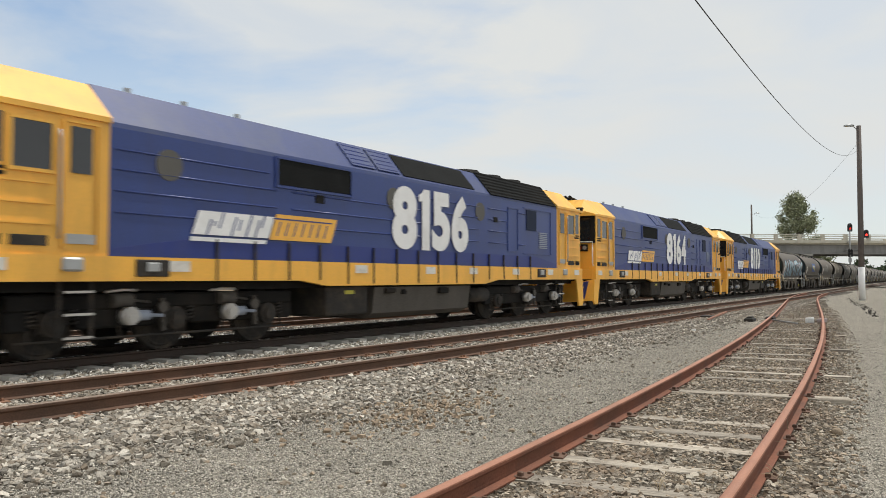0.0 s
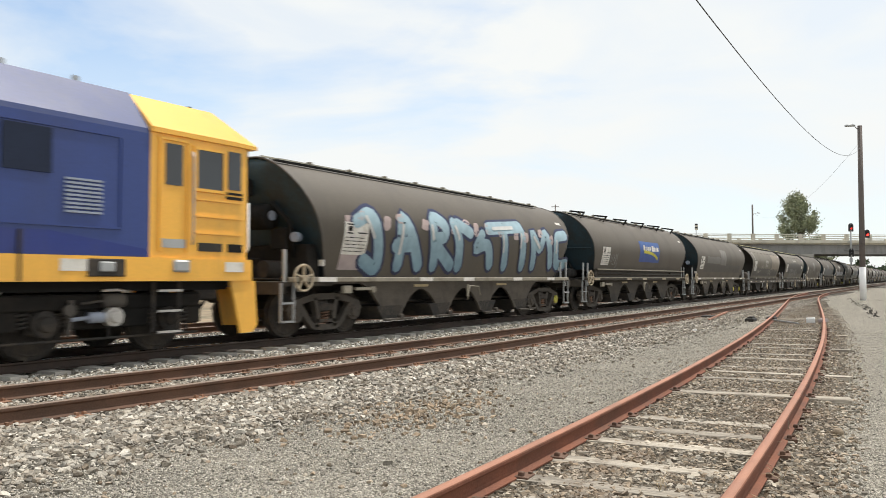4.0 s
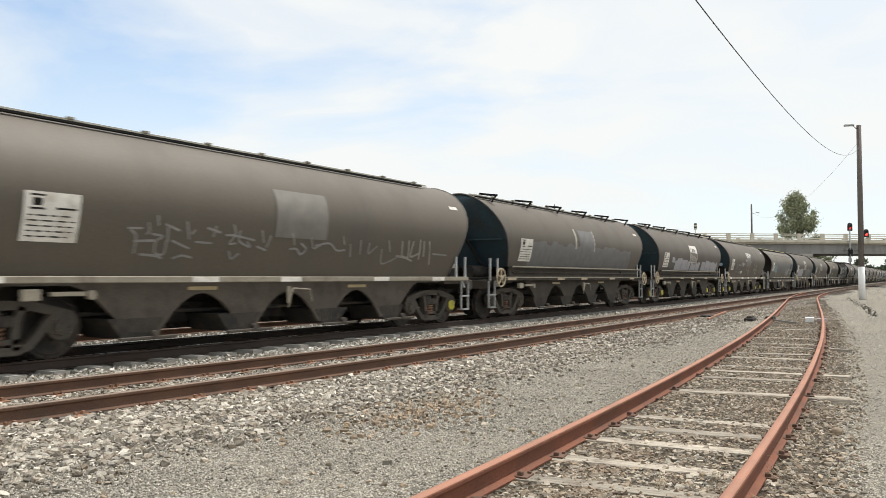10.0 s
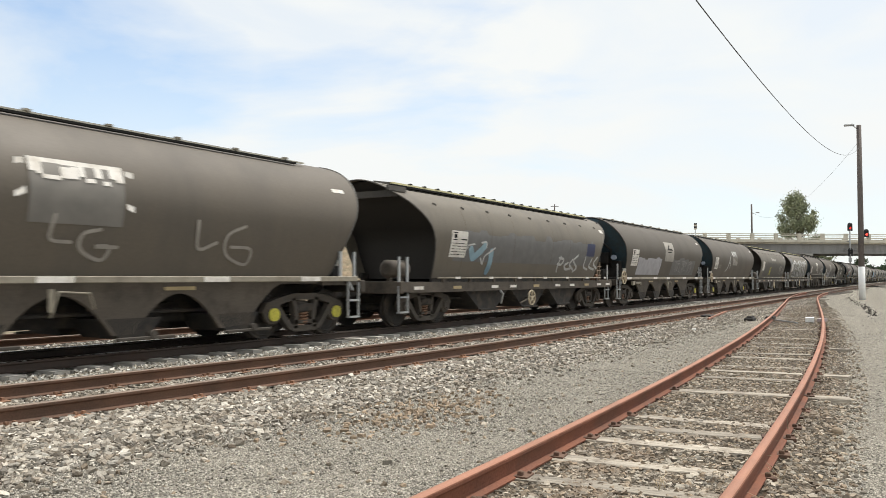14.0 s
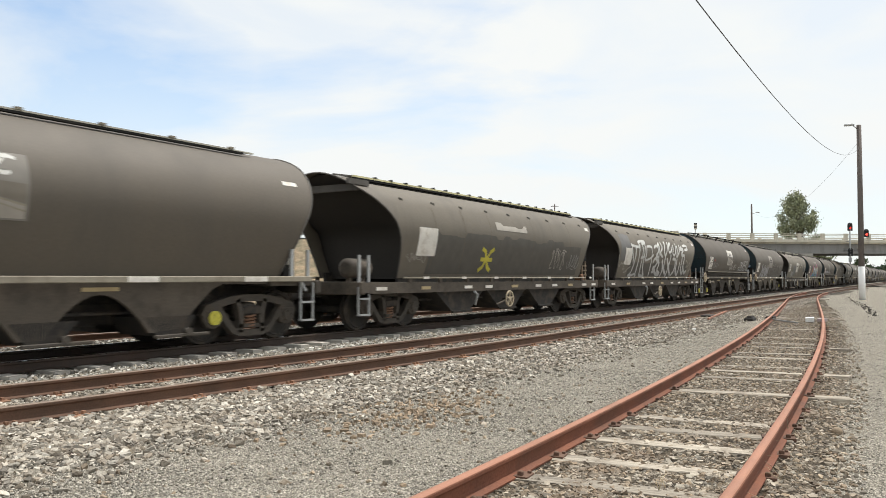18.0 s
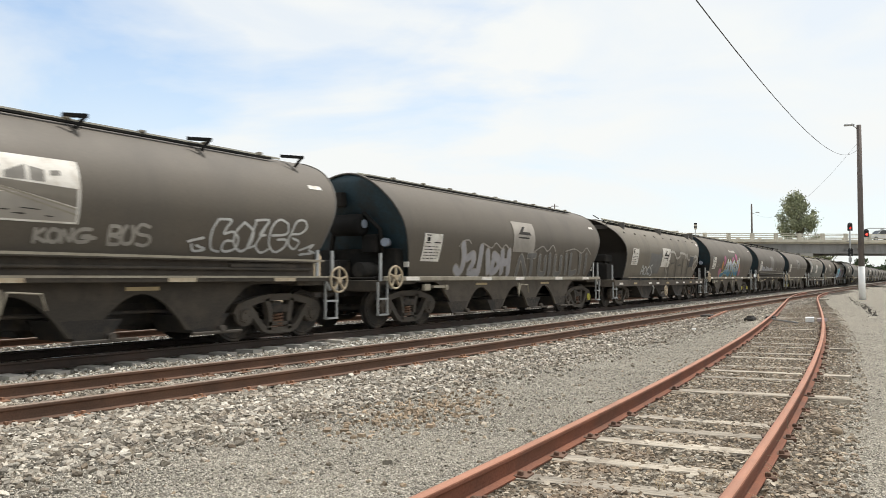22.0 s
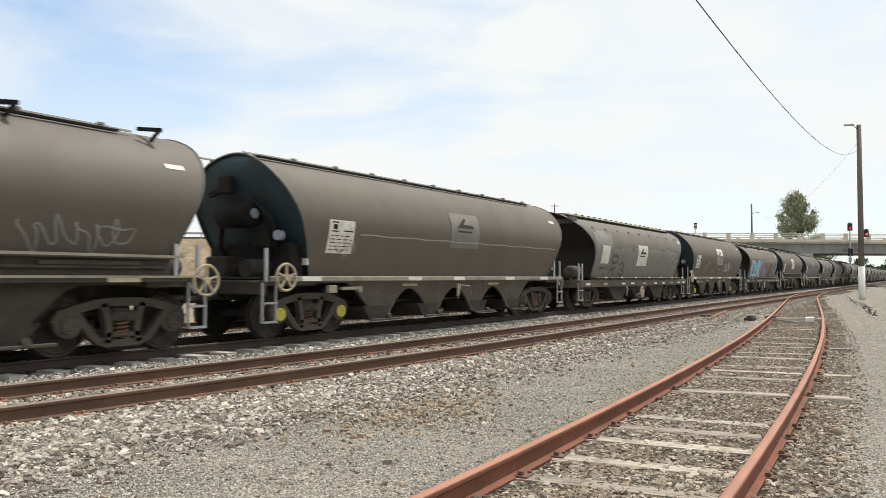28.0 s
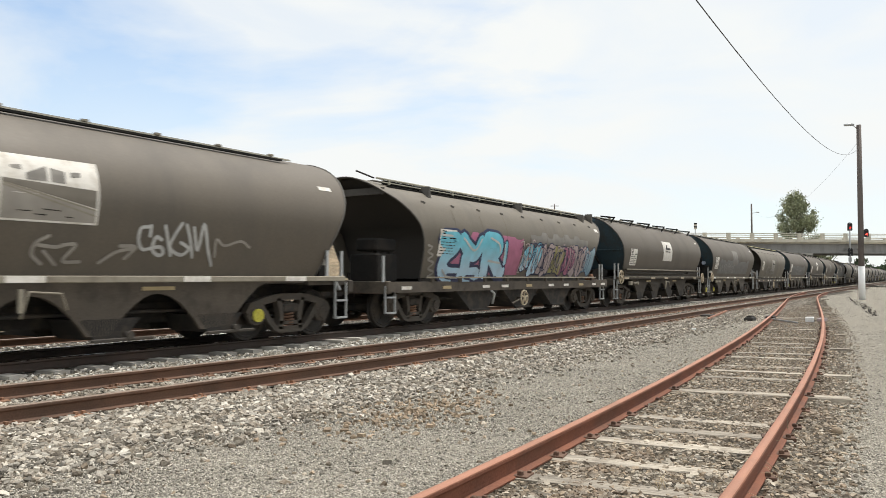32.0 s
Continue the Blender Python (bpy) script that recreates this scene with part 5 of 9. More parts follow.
            for x0, x1 in ((-2.72, -2.36), (-1.72, -0.34), (0.34, 1.72), (2.36, 2.72)):
                sf.box(x0, x1, s * 1.05 - 0.06, s * 1.05 + 0.06, 0.42, 0.72, 0.03)
            part("side_frame", sf, M["black"], bogie, "heavy cast side frame")
            for k in (-1, 0, 1):
                ab = Geo().disc((k * 2.05, s * 1.10, 0.53), 0.19, 0.16, n=16).box(k * 2.05 - 0.2, k * 2.05 + 0.2, s * 1.02 - 0.05, s * 1.02 + 0.05, 0.36, 0.70, 0.03)
                part("axle_box", ab, M["under"], bogie)
                part("axle_cap", Geo().disc((k * 2.05, s * 1.20, 0.53), 0.13, 0.07, n=16, r2=0.10), M["under"], bogie)
            # bright brake cylinders with their rods, one on each side of the middle axle
            for d in (-0.95, 1.0) if e < 0 else (-0.45, 1.5):
                bc = part("brake_cylinder", Geo().disc((d, s * 1.27, 0.60), 0.145, 0.16, n=10).disc((d, s * 1.37, 0.60), 0.11, 0.06, n=10, r2=0.08), M["steel"], bogie, "bright worn brake cylinder end")
                part("cylinder_rod", Geo().tube([(d + 0.08, s * 1.25, 0.60), (d + 0.36, s * 1.25, 0.60), (d + 0.361, s * 1.25, 0.60), (d + 0.62, s * 1.25, 0.58)], [0.085, 0.085, 0.03, 0.03], 10), M["louvre"], bc)
                part("brake_hanger", Geo().bar((d + 0.62, s * 1.22, 0.86), (d + 0.66, s * 1.22, 0.34), 0.07, 0.05).disc((d + 0.64, s * 1.22, 0.72), 0.09, 0.08, n=10), M["tank"], bogie)
                part("pipe_bracket", Geo().tube([(d - 0.35, s * 1.20, 0.97), (d - 0.1, s * 1.24, 1.0), (d + 0.15, s * 1.24, 0.99)], 0.025, 6), M["steel"], bogie)
            for k in (-1, 0, 1):
                for d in (-0.3, 0.3):
                    part("coil_spring", Geo().tube([(k * 2.05 + d + 0.065 * math.cos(q * 0.8), s * 1.08 + 0.065 * math.sin(q * 0.8), 0.48 + q * 0.0075) for q in range(32)], 0.018, 5), M["under"], bogie)
            for k in (-1.02, 1.02):
                part("sand_box", Geo().tube([(k - 0.17, s * 1.17, 0.84), (k + 0.17, s * 1.17, 0.84), (k + 0.171, s * 1.17, 0.84), (k + 0.5, s * 1.17, 0.80)], [0.11, 0.11, 0.02, 0.02], 12), M["tank"], bogie, "dusty sand trap with its rod")
            pp = Geo().tube([(-2.6, s * 1.16, 0.28), (2.6, s * 1.16, 0.28)], 0.022, 6)
            for x in (-2.4, -1.0, 0.0, 1.0, 2.4):
                pp.bar((x, s * 1.12, 0.28), (x, s * 1.08, 0.5), 0.03, 0.03)
            part("sand_pipe", pp, M["under"], bogie)
            tread = Geo()
            for z in (0.33, 0.66, 0.98):
                tread.box(e * 1.85 - 0.22, e * 1.85 + 0.22, s * 1.33 - 0.09, s * 1.33 + 0.09, z - 0.015, z + 0.015)
            for x in (-0.24, 0.24):
                tread.bar((e * 1.85 + x, s * 1.33, 0.33), (e * 1.85 + x, s * 1.33, 1.12), 0.03, 0.05)
            part("step", tread, M["under"], root, "dark steel cab steps", pose(e * 6.55, 0, 0))
            for z in (0.33, 0.66, 0.98):
                part("tread_edge", Geo().box(e * 1.85 - 0.22, e * 1.85 + 0.22, s * 1.425 - 0.006, s * 1.425 + 0.006, z - 0.018, z + 0.018), M["steel"], root, "worn bright step edge", pose(e * 6.55, 0, 0))
    # fuel tank and gear between the bogies
    part("fuel_tank", Geo().prism([(-1.30, 0.40), (-1.05, 0.28), (1.05, 0.28), (1.30, 0.40), (1.38, 0.98), (-1.38, 0.98)], -1.55, 2.55, "x"), M["tank"], root, "grey-brown fuel tank streaked with oil")
    part("battery_box", Geo().box(-3.1, -1.75, -1.36, 1.36, 0.40, 1.02, 0.04), M["under"], root)
    part("tank_fitting", Geo().box(-1.2, -0.85, -1.45, 1.45, 0.84, 0.96, 0.02).box(1.0, 1.4, -1.45, 1.45, 0.80, 0.95, 0.02).disc((-0.5, 0, 0.86), 0.06, 2.9, "y", 10), M["black"], root)
    part("fuel_label", Geo().box(-2.55, -2.25, -1.372, 1.372, 0.84, 0.92), M["axle_yellow"], root, "yellow fuel label")
    for s in (-1, 1):
        part("air_tank", Geo().tube([(2.7, s * 1.1, 0.72), (3.75, s * 1.1, 0.72)], 0.2, 14), M["under"], root, "air reservoir")
    part("belly", Geo().box(-L + 0.3, L - 0.3, -1.2, 1.2, 0.98, 1.12), M["black"], root)
    # running number on both sides, digit by digit
    for s in (-1, 1):
        wide, gap = (0.92, 0.19) if number.count("1") > 1 else (0.82, 0.08)
        widths = [0.48 if d == "1" else 0.98 if d == "8" else wide for d in number]
        total = sum(widths) + gap * (len(number) - 1)
        u = -total / 2
        for d, wd in zip(number, widths):
            if d == "1":
                one = [(0.13, -0.73), (0.46, -0.73), (0.46, 0.73), (0.20, 0.73), (0.13, 0.64), (0.0, 0.58), (0.0, 0.42), (0.13, 0.44)]
                me = Geo().prism([(x + u, z) for x, z in one], -0.002, 0.002).mesh("digit", M["white"])
            else:
                cu = bpy.data.curves.new("digit", "FONT")
                cu.body, cu.size, cu.offset, cu.extrude = d, 2.0, 0.10, 0.002
                tmp = new("digit", cu)
                me = bpy.data.meshes.new_from_object(tmp.evaluated_get(bpy.context.evaluated_depsgraph_get()))
                bpy.data.objects.remove(tmp)
                xs, ys = [v.co.x for v in me.vertices], [v.co.y for v in me.vertices]
                for v in me.vertices:
                    v.co = Vector(((v.co.x - min(xs)) / (max(xs) - min(xs)) * wd + u, -v.co.z, ((v.co.y - min(ys)) / (max(ys) - min(ys)) - 0.5) * 1.46))
                me.materials.clear()
                me.materials.append(M["white"])
            part("digit", me, None, body, "large white numeral", pose(number_x, s * 1.478, 2.57, 0, 0, 0 if s < 0 else 180))
            u += wd + gap
    return root

# ---- grain hopper wagons ----
HALF = [(1.15, 1.15), (1.35, 1.22), (1.6, 1.30), (1.85, 1.375), (2.1, 1.43), (2.3, 1.452), (2.45, 1.45), (2.6, 1.42), (2.75, 1.365), (2.9, 1.285), (3.0, 1.215), (3.1, 1.135), (3.2, 1.04), (3.29, 0.94), (3.36, 0.85), (3.43, 0.74), (3.5, 0.60), (3.55, 0.475), (3.60, 0.32), (3.63, 0.16), (3.64, 0.0)]


def half_width(z):
    """Half width of a hopper's barrel-shaped section at height z over the rail."""
    return lerp(HALF, z)


def slope_end(z):
    """Half length of a round-ended hopper at height z: its end sheets lean outwards."""
    return lerp([(1.1, 5.60), (1.5, 5.77), (1.9, 5.94), (2.3, 6.12), (2.7, 6.31), (3.1, 6.48), (3.35, 6.56), (3.5, 6.58), (3.7, 6.50)], z)


def open_end(z):
    """Half length of the side sheets of a hopper with open end platforms."""
    return lerp([(1.1, 5.36), (1.7, 5.45), (2.1, 5.56), (2.4, 5.72), (2.7, 6.00), (2.95, 6.34), (3.2, 6.68), (3.45, 6.88), (3.7, 6.92)], z)


LEFT, RIGHT_END = -0.14, 0.08         # the discharge end of the round hoppers reaches a little further out


def far_end(z):
    """The same at the rear end, where the sheets are cut further back."""
    return lerp([(1.1, 5.53), (1.77, 5.55), (2.06, 5.58), (2.3, 5.69), (2.54, 5.88), (2.8, 6.20), (3.1, 6.52), (3.3, 6.66), (3.7, 6.68)], z)


def far_more(z):
    return far_end(z) - open_end(z)


def barrel(zs, fx, n=24, da=0.0, db=0.0):
    """Skin of a hopper from one sill over the roof to the other."""
    ring = [(-half_width(z), z) for z in zs] + [(half_width(z), z) for z in reversed(zs[:-1])]
    return Geo().grid([[(-fx(z) - da + (2 * fx(z) + da + (db(z) if callable(db) else db)) * i / n, y, z) for y, z in ring] for i in range(n + 1)], flip=True)


ZS = [1.15, 1.35, 1.6, 1.85, 2.1, 2.3, 2.45, 2.6, 2.75, 2.9, 3.0, 3.1, 3.2, 3.29, 3.36, 3.43, 3.5, 3.55, 3.60, 3.63, 3.64]


def end_sheet(zs, fx, e, inset):
    rows = [[(e * (fx(z) - inset), y * half_width(z) * 0.985, z - 0.01) for y in (-1, -0.75, -0.4, 0, 0.4, 0.75, 1)] for z in zs[:-1]]
    return Geo().grid(rows, flip=e < 0)


def end_rim(zs, fx, e):
    pts = [(e * (fx(z) + 0.005), -half_width(z), z) for z in zs] + [(e * (fx(z) + 0.005), half_width(z), z) for z in reversed(zs[:-1])]
    return Geo().tube(pts, 0.022, 5)


def chord(geo, pts, h, d0, d1):
    """A cast bar of height h along a bent line in the side plane, from d0 to d1 across."""
    n = len(pts)
    p = []
    for i, (x, z) in enumerate(pts):
        a, b = pts[max(0, i - 1)], pts[min(n - 1, i + 1)]
        dx, dz = b[0] - a[0], b[1] - a[1]
        ln = math.hypot(dx, dz)
        nx, nz = -dz / ln * h / 2, dx / ln * h / 2
        p += [(x + nx, d0, z + nz), (x + nx, d1, z + nz), (x - nx, d1, z - nz), (x - nx, d0, z - nz)]
    f = [(3, 2, 1, 0), (4 * n - 4, 4 * n - 3, 4 * n - 2, 4 * n - 1)]
    f += [(4 * i + k, 4 * i + (k + 1) % 4, 4 * i + 4 + (k + 1) % 4, 4 * i + 4 + k) for i in range(n - 1) for k in range(4)]
    return geo.add(p, f)


def wagon_bogie(root, x, yellow_front, yellow_back):
    """A three-piece freight bogie with side frames, springs, adapters and two wheelsets."""
    r = 0.46
    bogie = part("bogie", Geo().box(-0.16, 0.16, -1.0, 1.0, 0.46, 0.72, 0.03), M["bogie"], root, "dusty two-axle freight bogie", pose(x, 0, 0))
    for k in (-1, 1):
        wheelset(bogie, k * 0.89, r)
    for s in (-1, 1):
        y = s * 1.0
        sf = Geo()
        d0, d1 = y - 0.07, y + 0.07
        # cast frame: arched top chord, arms that sweep down to the bottom chord, window posts, round journal ends
        chord(sf, [(-1.10, 0.50), (-1.02, 0.64), (-0.80, 0.70), (-0.50, 0.77), (-0.25, 0.80), (0.25, 0.80), (0.50, 0.77), (0.80, 0.70), (1.02, 0.64), (1.10, 0.50)], 0.13, d0, d1)
        chord(sf, [(-0.78, 0.64), (-0.66, 0.50), (-0.54, 0.34), (-0.42, 0.22), (-0.28, 0.17), (0.28, 0.17), (0.42, 0.22), (0.54, 0.34), (0.66, 0.50), (0.78, 0.64)], 0.115, d0, d1)
        for k in (-1, 1):
            chord(sf, [(k * 0.34, 0.78), (k * 0.27, 0.60), (k * 0.24, 0.40), (k * 0.27, 0.18)], 0.11, d0, d1)
            sf.disc((k * 0.89, y, 0.50), 0.215, 0.15, n=16)
        chord(sf, [(-0.3, 0.30), (0.3, 0.30)], 0.07, d0, d1)
        part("side_frame", sf, M["bogie"], bogie, "cast steel bogie side frame")
        part("bolster_end", Geo().box(-0.22, 0.22, y - 0.08, y + 0.08, 0.50, 0.66, 0.02), M["under"], bogie)
        part("coil_spring", Geo().tube([(0.11 * math.cos(q * 0.7), y + 0.07 * math.sin(q * 0.7), 0.25 + q * 0.0065) for q in range(40)], 0.022, 5), M["spring"], bogie, "rusty coil spring")
        for k, yel in ((-1, yellow_front), (1, yellow_back)):
            cap = Geo().disc((k * 0.89, y + s * 0.085, 0.47), 0.125, 0.09, n=14)
            for a in range(3):
                cap.disc((k * 0.89 + 0.07 * math.cos(a * 2.09), y + s * 0.135, 0.47 + 0.07 * math.sin(a * 2.09)), 0.018, 0.02, n=6)
            part("axle_adapter", Geo().box(k * 0.89 - 0.15, k * 0.89 + 0.15, y + s * 0.05 - 0.04, y + s * 0.05 + 0.04, 0.36, 0.60, 0.02), M["bogie"], bogie)
            part("axle_cap", cap, M["axle_yellow"] if yel else M["bogie"], bogie, "yellow-painted bearing cap" if yel else "")
    bm_ = Geo()
    for k in (-1, 1):
        bm_.tube([(k * 0.36, -0.95, 0.36), (k * 0.36, 0.95, 0.36)], 0.035, 6)
        for s in (-1, 1):
            bm_.box(k * 0.37 - 0.03, k * 0.37 + 0.05, s * 0.76 - 0.06, s * 0.76 + 0.06, 0.26, 0.52)
    part("brake_beam", bm_, M["under"], bogie)
    return bogie


def handwheel(root, x, z, y, r=0.27):
    geo = Geo().ring((x, y, z), r, 0.024, "y", 24, 6)
    for k in range(5):
        a = 2 * math.pi * k / 5 + 0.3
        geo.bar((x, y, z), (x + r * math.cos(a), y, z + r * math.sin(a)), 0.03, 0.045, (0, 1, 0))
    geo.disc((x, y, z), 0.06, 0.07, n=12)
    hw = part("handwheel", geo, M["wheel_cream"], root, "cream handbrake wheel")
    part("handwheel_shaft", Geo().tube([(x, y, z), (x, y * 0.6, z)], 0.025, 6), M["under"], hw)
    return hw


def coupler(root, e, x0, x1):
    return part("coupler", Geo().box(min(e * x0, e * x1), max(e * x0, e * x1), -0.12, 0.12, 0.76, 0.98, 0.03)
                .box(min(e * (x1 - 0.3), e * x1), max(e * (x1 - 0.3), e * x1), -0.2, 0.2, 0.70, 1.04, 0.05), M["under"], root, "automatic coupler")


def end_steps(root, x, s, zb=0.34, zt=1.08, w=0.34):
    geo = Geo()
    for dx in (-w / 2, w / 2):
        geo.bar((x + dx, s * 1.36, zb), (x + dx, s * 1.36, zt), 0.045, 0.03)
    for z in (zb + 0.01, zb + 0.36):
        geo.box(x - w / 2, x + w / 2, s * 1.36 - 0.05, s * 1.36 + 0.05, z - 0.018, z + 0.018)
    return part("step", geo, M["galv"], root, "pale steel shunter's step")


def posts(root, xs, s, z0, z1):
    for x in xs:
        part("grab_post", Geo().box(x - 0.035, x + 0.035, s * 1.36 - 0.02, s * 1.36 + 0.02, z0, z1), M["galv"], root, "upright grab post")


def placard(root, x, z, w, h, mat, bars=True):
    """A stencilled data panel on the side sheet; its unreadable lines are plain bars."""
    def strip(x0, x1, z0, z1, lift):
        n = max(1, int((z1 - z0) / 0.06))
        zz = [z0 + (z1 - z0) * i / n for i in range(n + 1)]
        return [[(x0, -half_width(q) - lift, q) for q in zz], [(x1, -half_width(q) - lift, q) for q in zz]]
    pl = part("data_panel", Geo().grid(strip(x, x + w, z - h, z, 0.015)), mat, root, "white stencilled data panel")
    if bars:
        geo = Geo()
        geo.grid(strip(x + 0.10 * w, x + 0.36 * w, z - 0.09 * h, z - 0.05 * h, 0.019))
        geo.grid(strip(x + 0.10 * w, x + 0.36 * w, z - 0.36 * h, z - 0.32 * h, 0.019))
        geo.grid(strip(x + 0.15 * w, x + 0.31 * w, z - 0.28 * h, z - 0.13 * h, 0.019))
        geo.grid(strip(x + 0.56 * w, x + 0.93 * w, z - 0.34 * h, z - 0.30 * h, 0.019))
        part("data_bar", geo, M["black"], pl)
        g2 = Geo()
        r = random.Random(int(x * 100))
        for k in range(5):
            zz = z - (0.46 + 0.105 * k) * h
            a = 0.08
            while a < 0.85:
                b = a + r.uniform(0.08, 0.22)
                g2.grid(strip(x + a * w, x + min(0.93, b) * w, zz - 0.028 * h, zz, 0.019))
                a = b + 0.05
        part("data_bar", g2, M["under"], pl)
    return pl


def side_patch(root, name, x, z, w, h, mat, label, lift=0.005, ragged=0.0, seed=1):
    """A patch of paint that follows the side sheet, with uneven edges where ragged."""
    r = random.Random(seed)
    n = max(1, int(w / 0.14))
    m = max(2, int(h / 0.07))
    rows = []
    top = z
    for i in range(n + 1):
        if ragged and i % 3 == 0:
            top = z - r.uniform(0, ragged)
        zz = [z - h + (top - z + h) * j / m for j in range(m + 1)]
        rows.append([(x + w * i / n, -half_width(q) - lift - 0.004, q) for q in zz])
    return part(name, Geo().grid(rows), mat, root, label)


def scribble(root, x, z, w, h, mat, seed, letters=5, thick=0.035, label="", lift=0.013, lean=0.15):
    """Sprayed scrawl: one looping line that runs along the side, with a stroke or two across it."""
    r = random.Random(seed)
    geo = Geo()
    loops = letters * 1.5
    thick *= 0.72
    n = int(loops * 12)
    ph, amp = r.uniform(0, 6.28), 1.0
    pts = []
    for i in range(n + 1):
        t = i / n
        if i % 11 == 0:
            amp = r.uniform(0.45, 1.0)
            mid = r.uniform(0.35, 0.62)
        a = ph + t * loops * 6.28 + 0.7 * math.sin(5.1 * t + ph)
        pz = mid + 0.5 * amp * math.sin(a) + 0.08 * math.sin(2.3 * a)
        px = x + w * t + 0.42 * w / loops * math.cos(a + 0.5 + math.sin(3 * t + ph)) + lean * h * (pz - 0.5)
        pts.append((px, z - h + h * pz))
    ribbon(pts, thick, lift, geo)
    for k in range(max(1, letters // 3)):
        x0 = x + r.uniform(0.0, 0.7) * w
        z0 = z - r.uniform(0.3, 1.1) * h
        ribbon([(x0 + q * 0.09 * w, z0 + 0.05 * h * math.sin(q * 1.7 + k)) for q in range(5)], thick, lift + 0.001, geo, True)
    return tagged(part("graffiti", geo, mat, root), label or "sprayed graffiti scrawl", kind="stuff")


def skirt_profile():
    """Side girder of the round-ended hoppers: four hopper bottoms with arches between them."""
    low = [(-4.35, 1.06), (-4.15, 0.98), (-3.95, 0.82), (-3.45, 0.34), (-3.0, 0.30)]
    for c in (-2.05, 0.0, 2.05):
        low += [(c + 0.84 * u, 0.30 + 0.62 * (1 - abs(u) ** 1.9)) for u in [k / 6 - 1 for k in range(13)]]
    low += [(3.0, 0.30), (3.45, 0.34), (3.95, 0.82), (4.15, 0.98), (4.35, 1.06)]
    return low


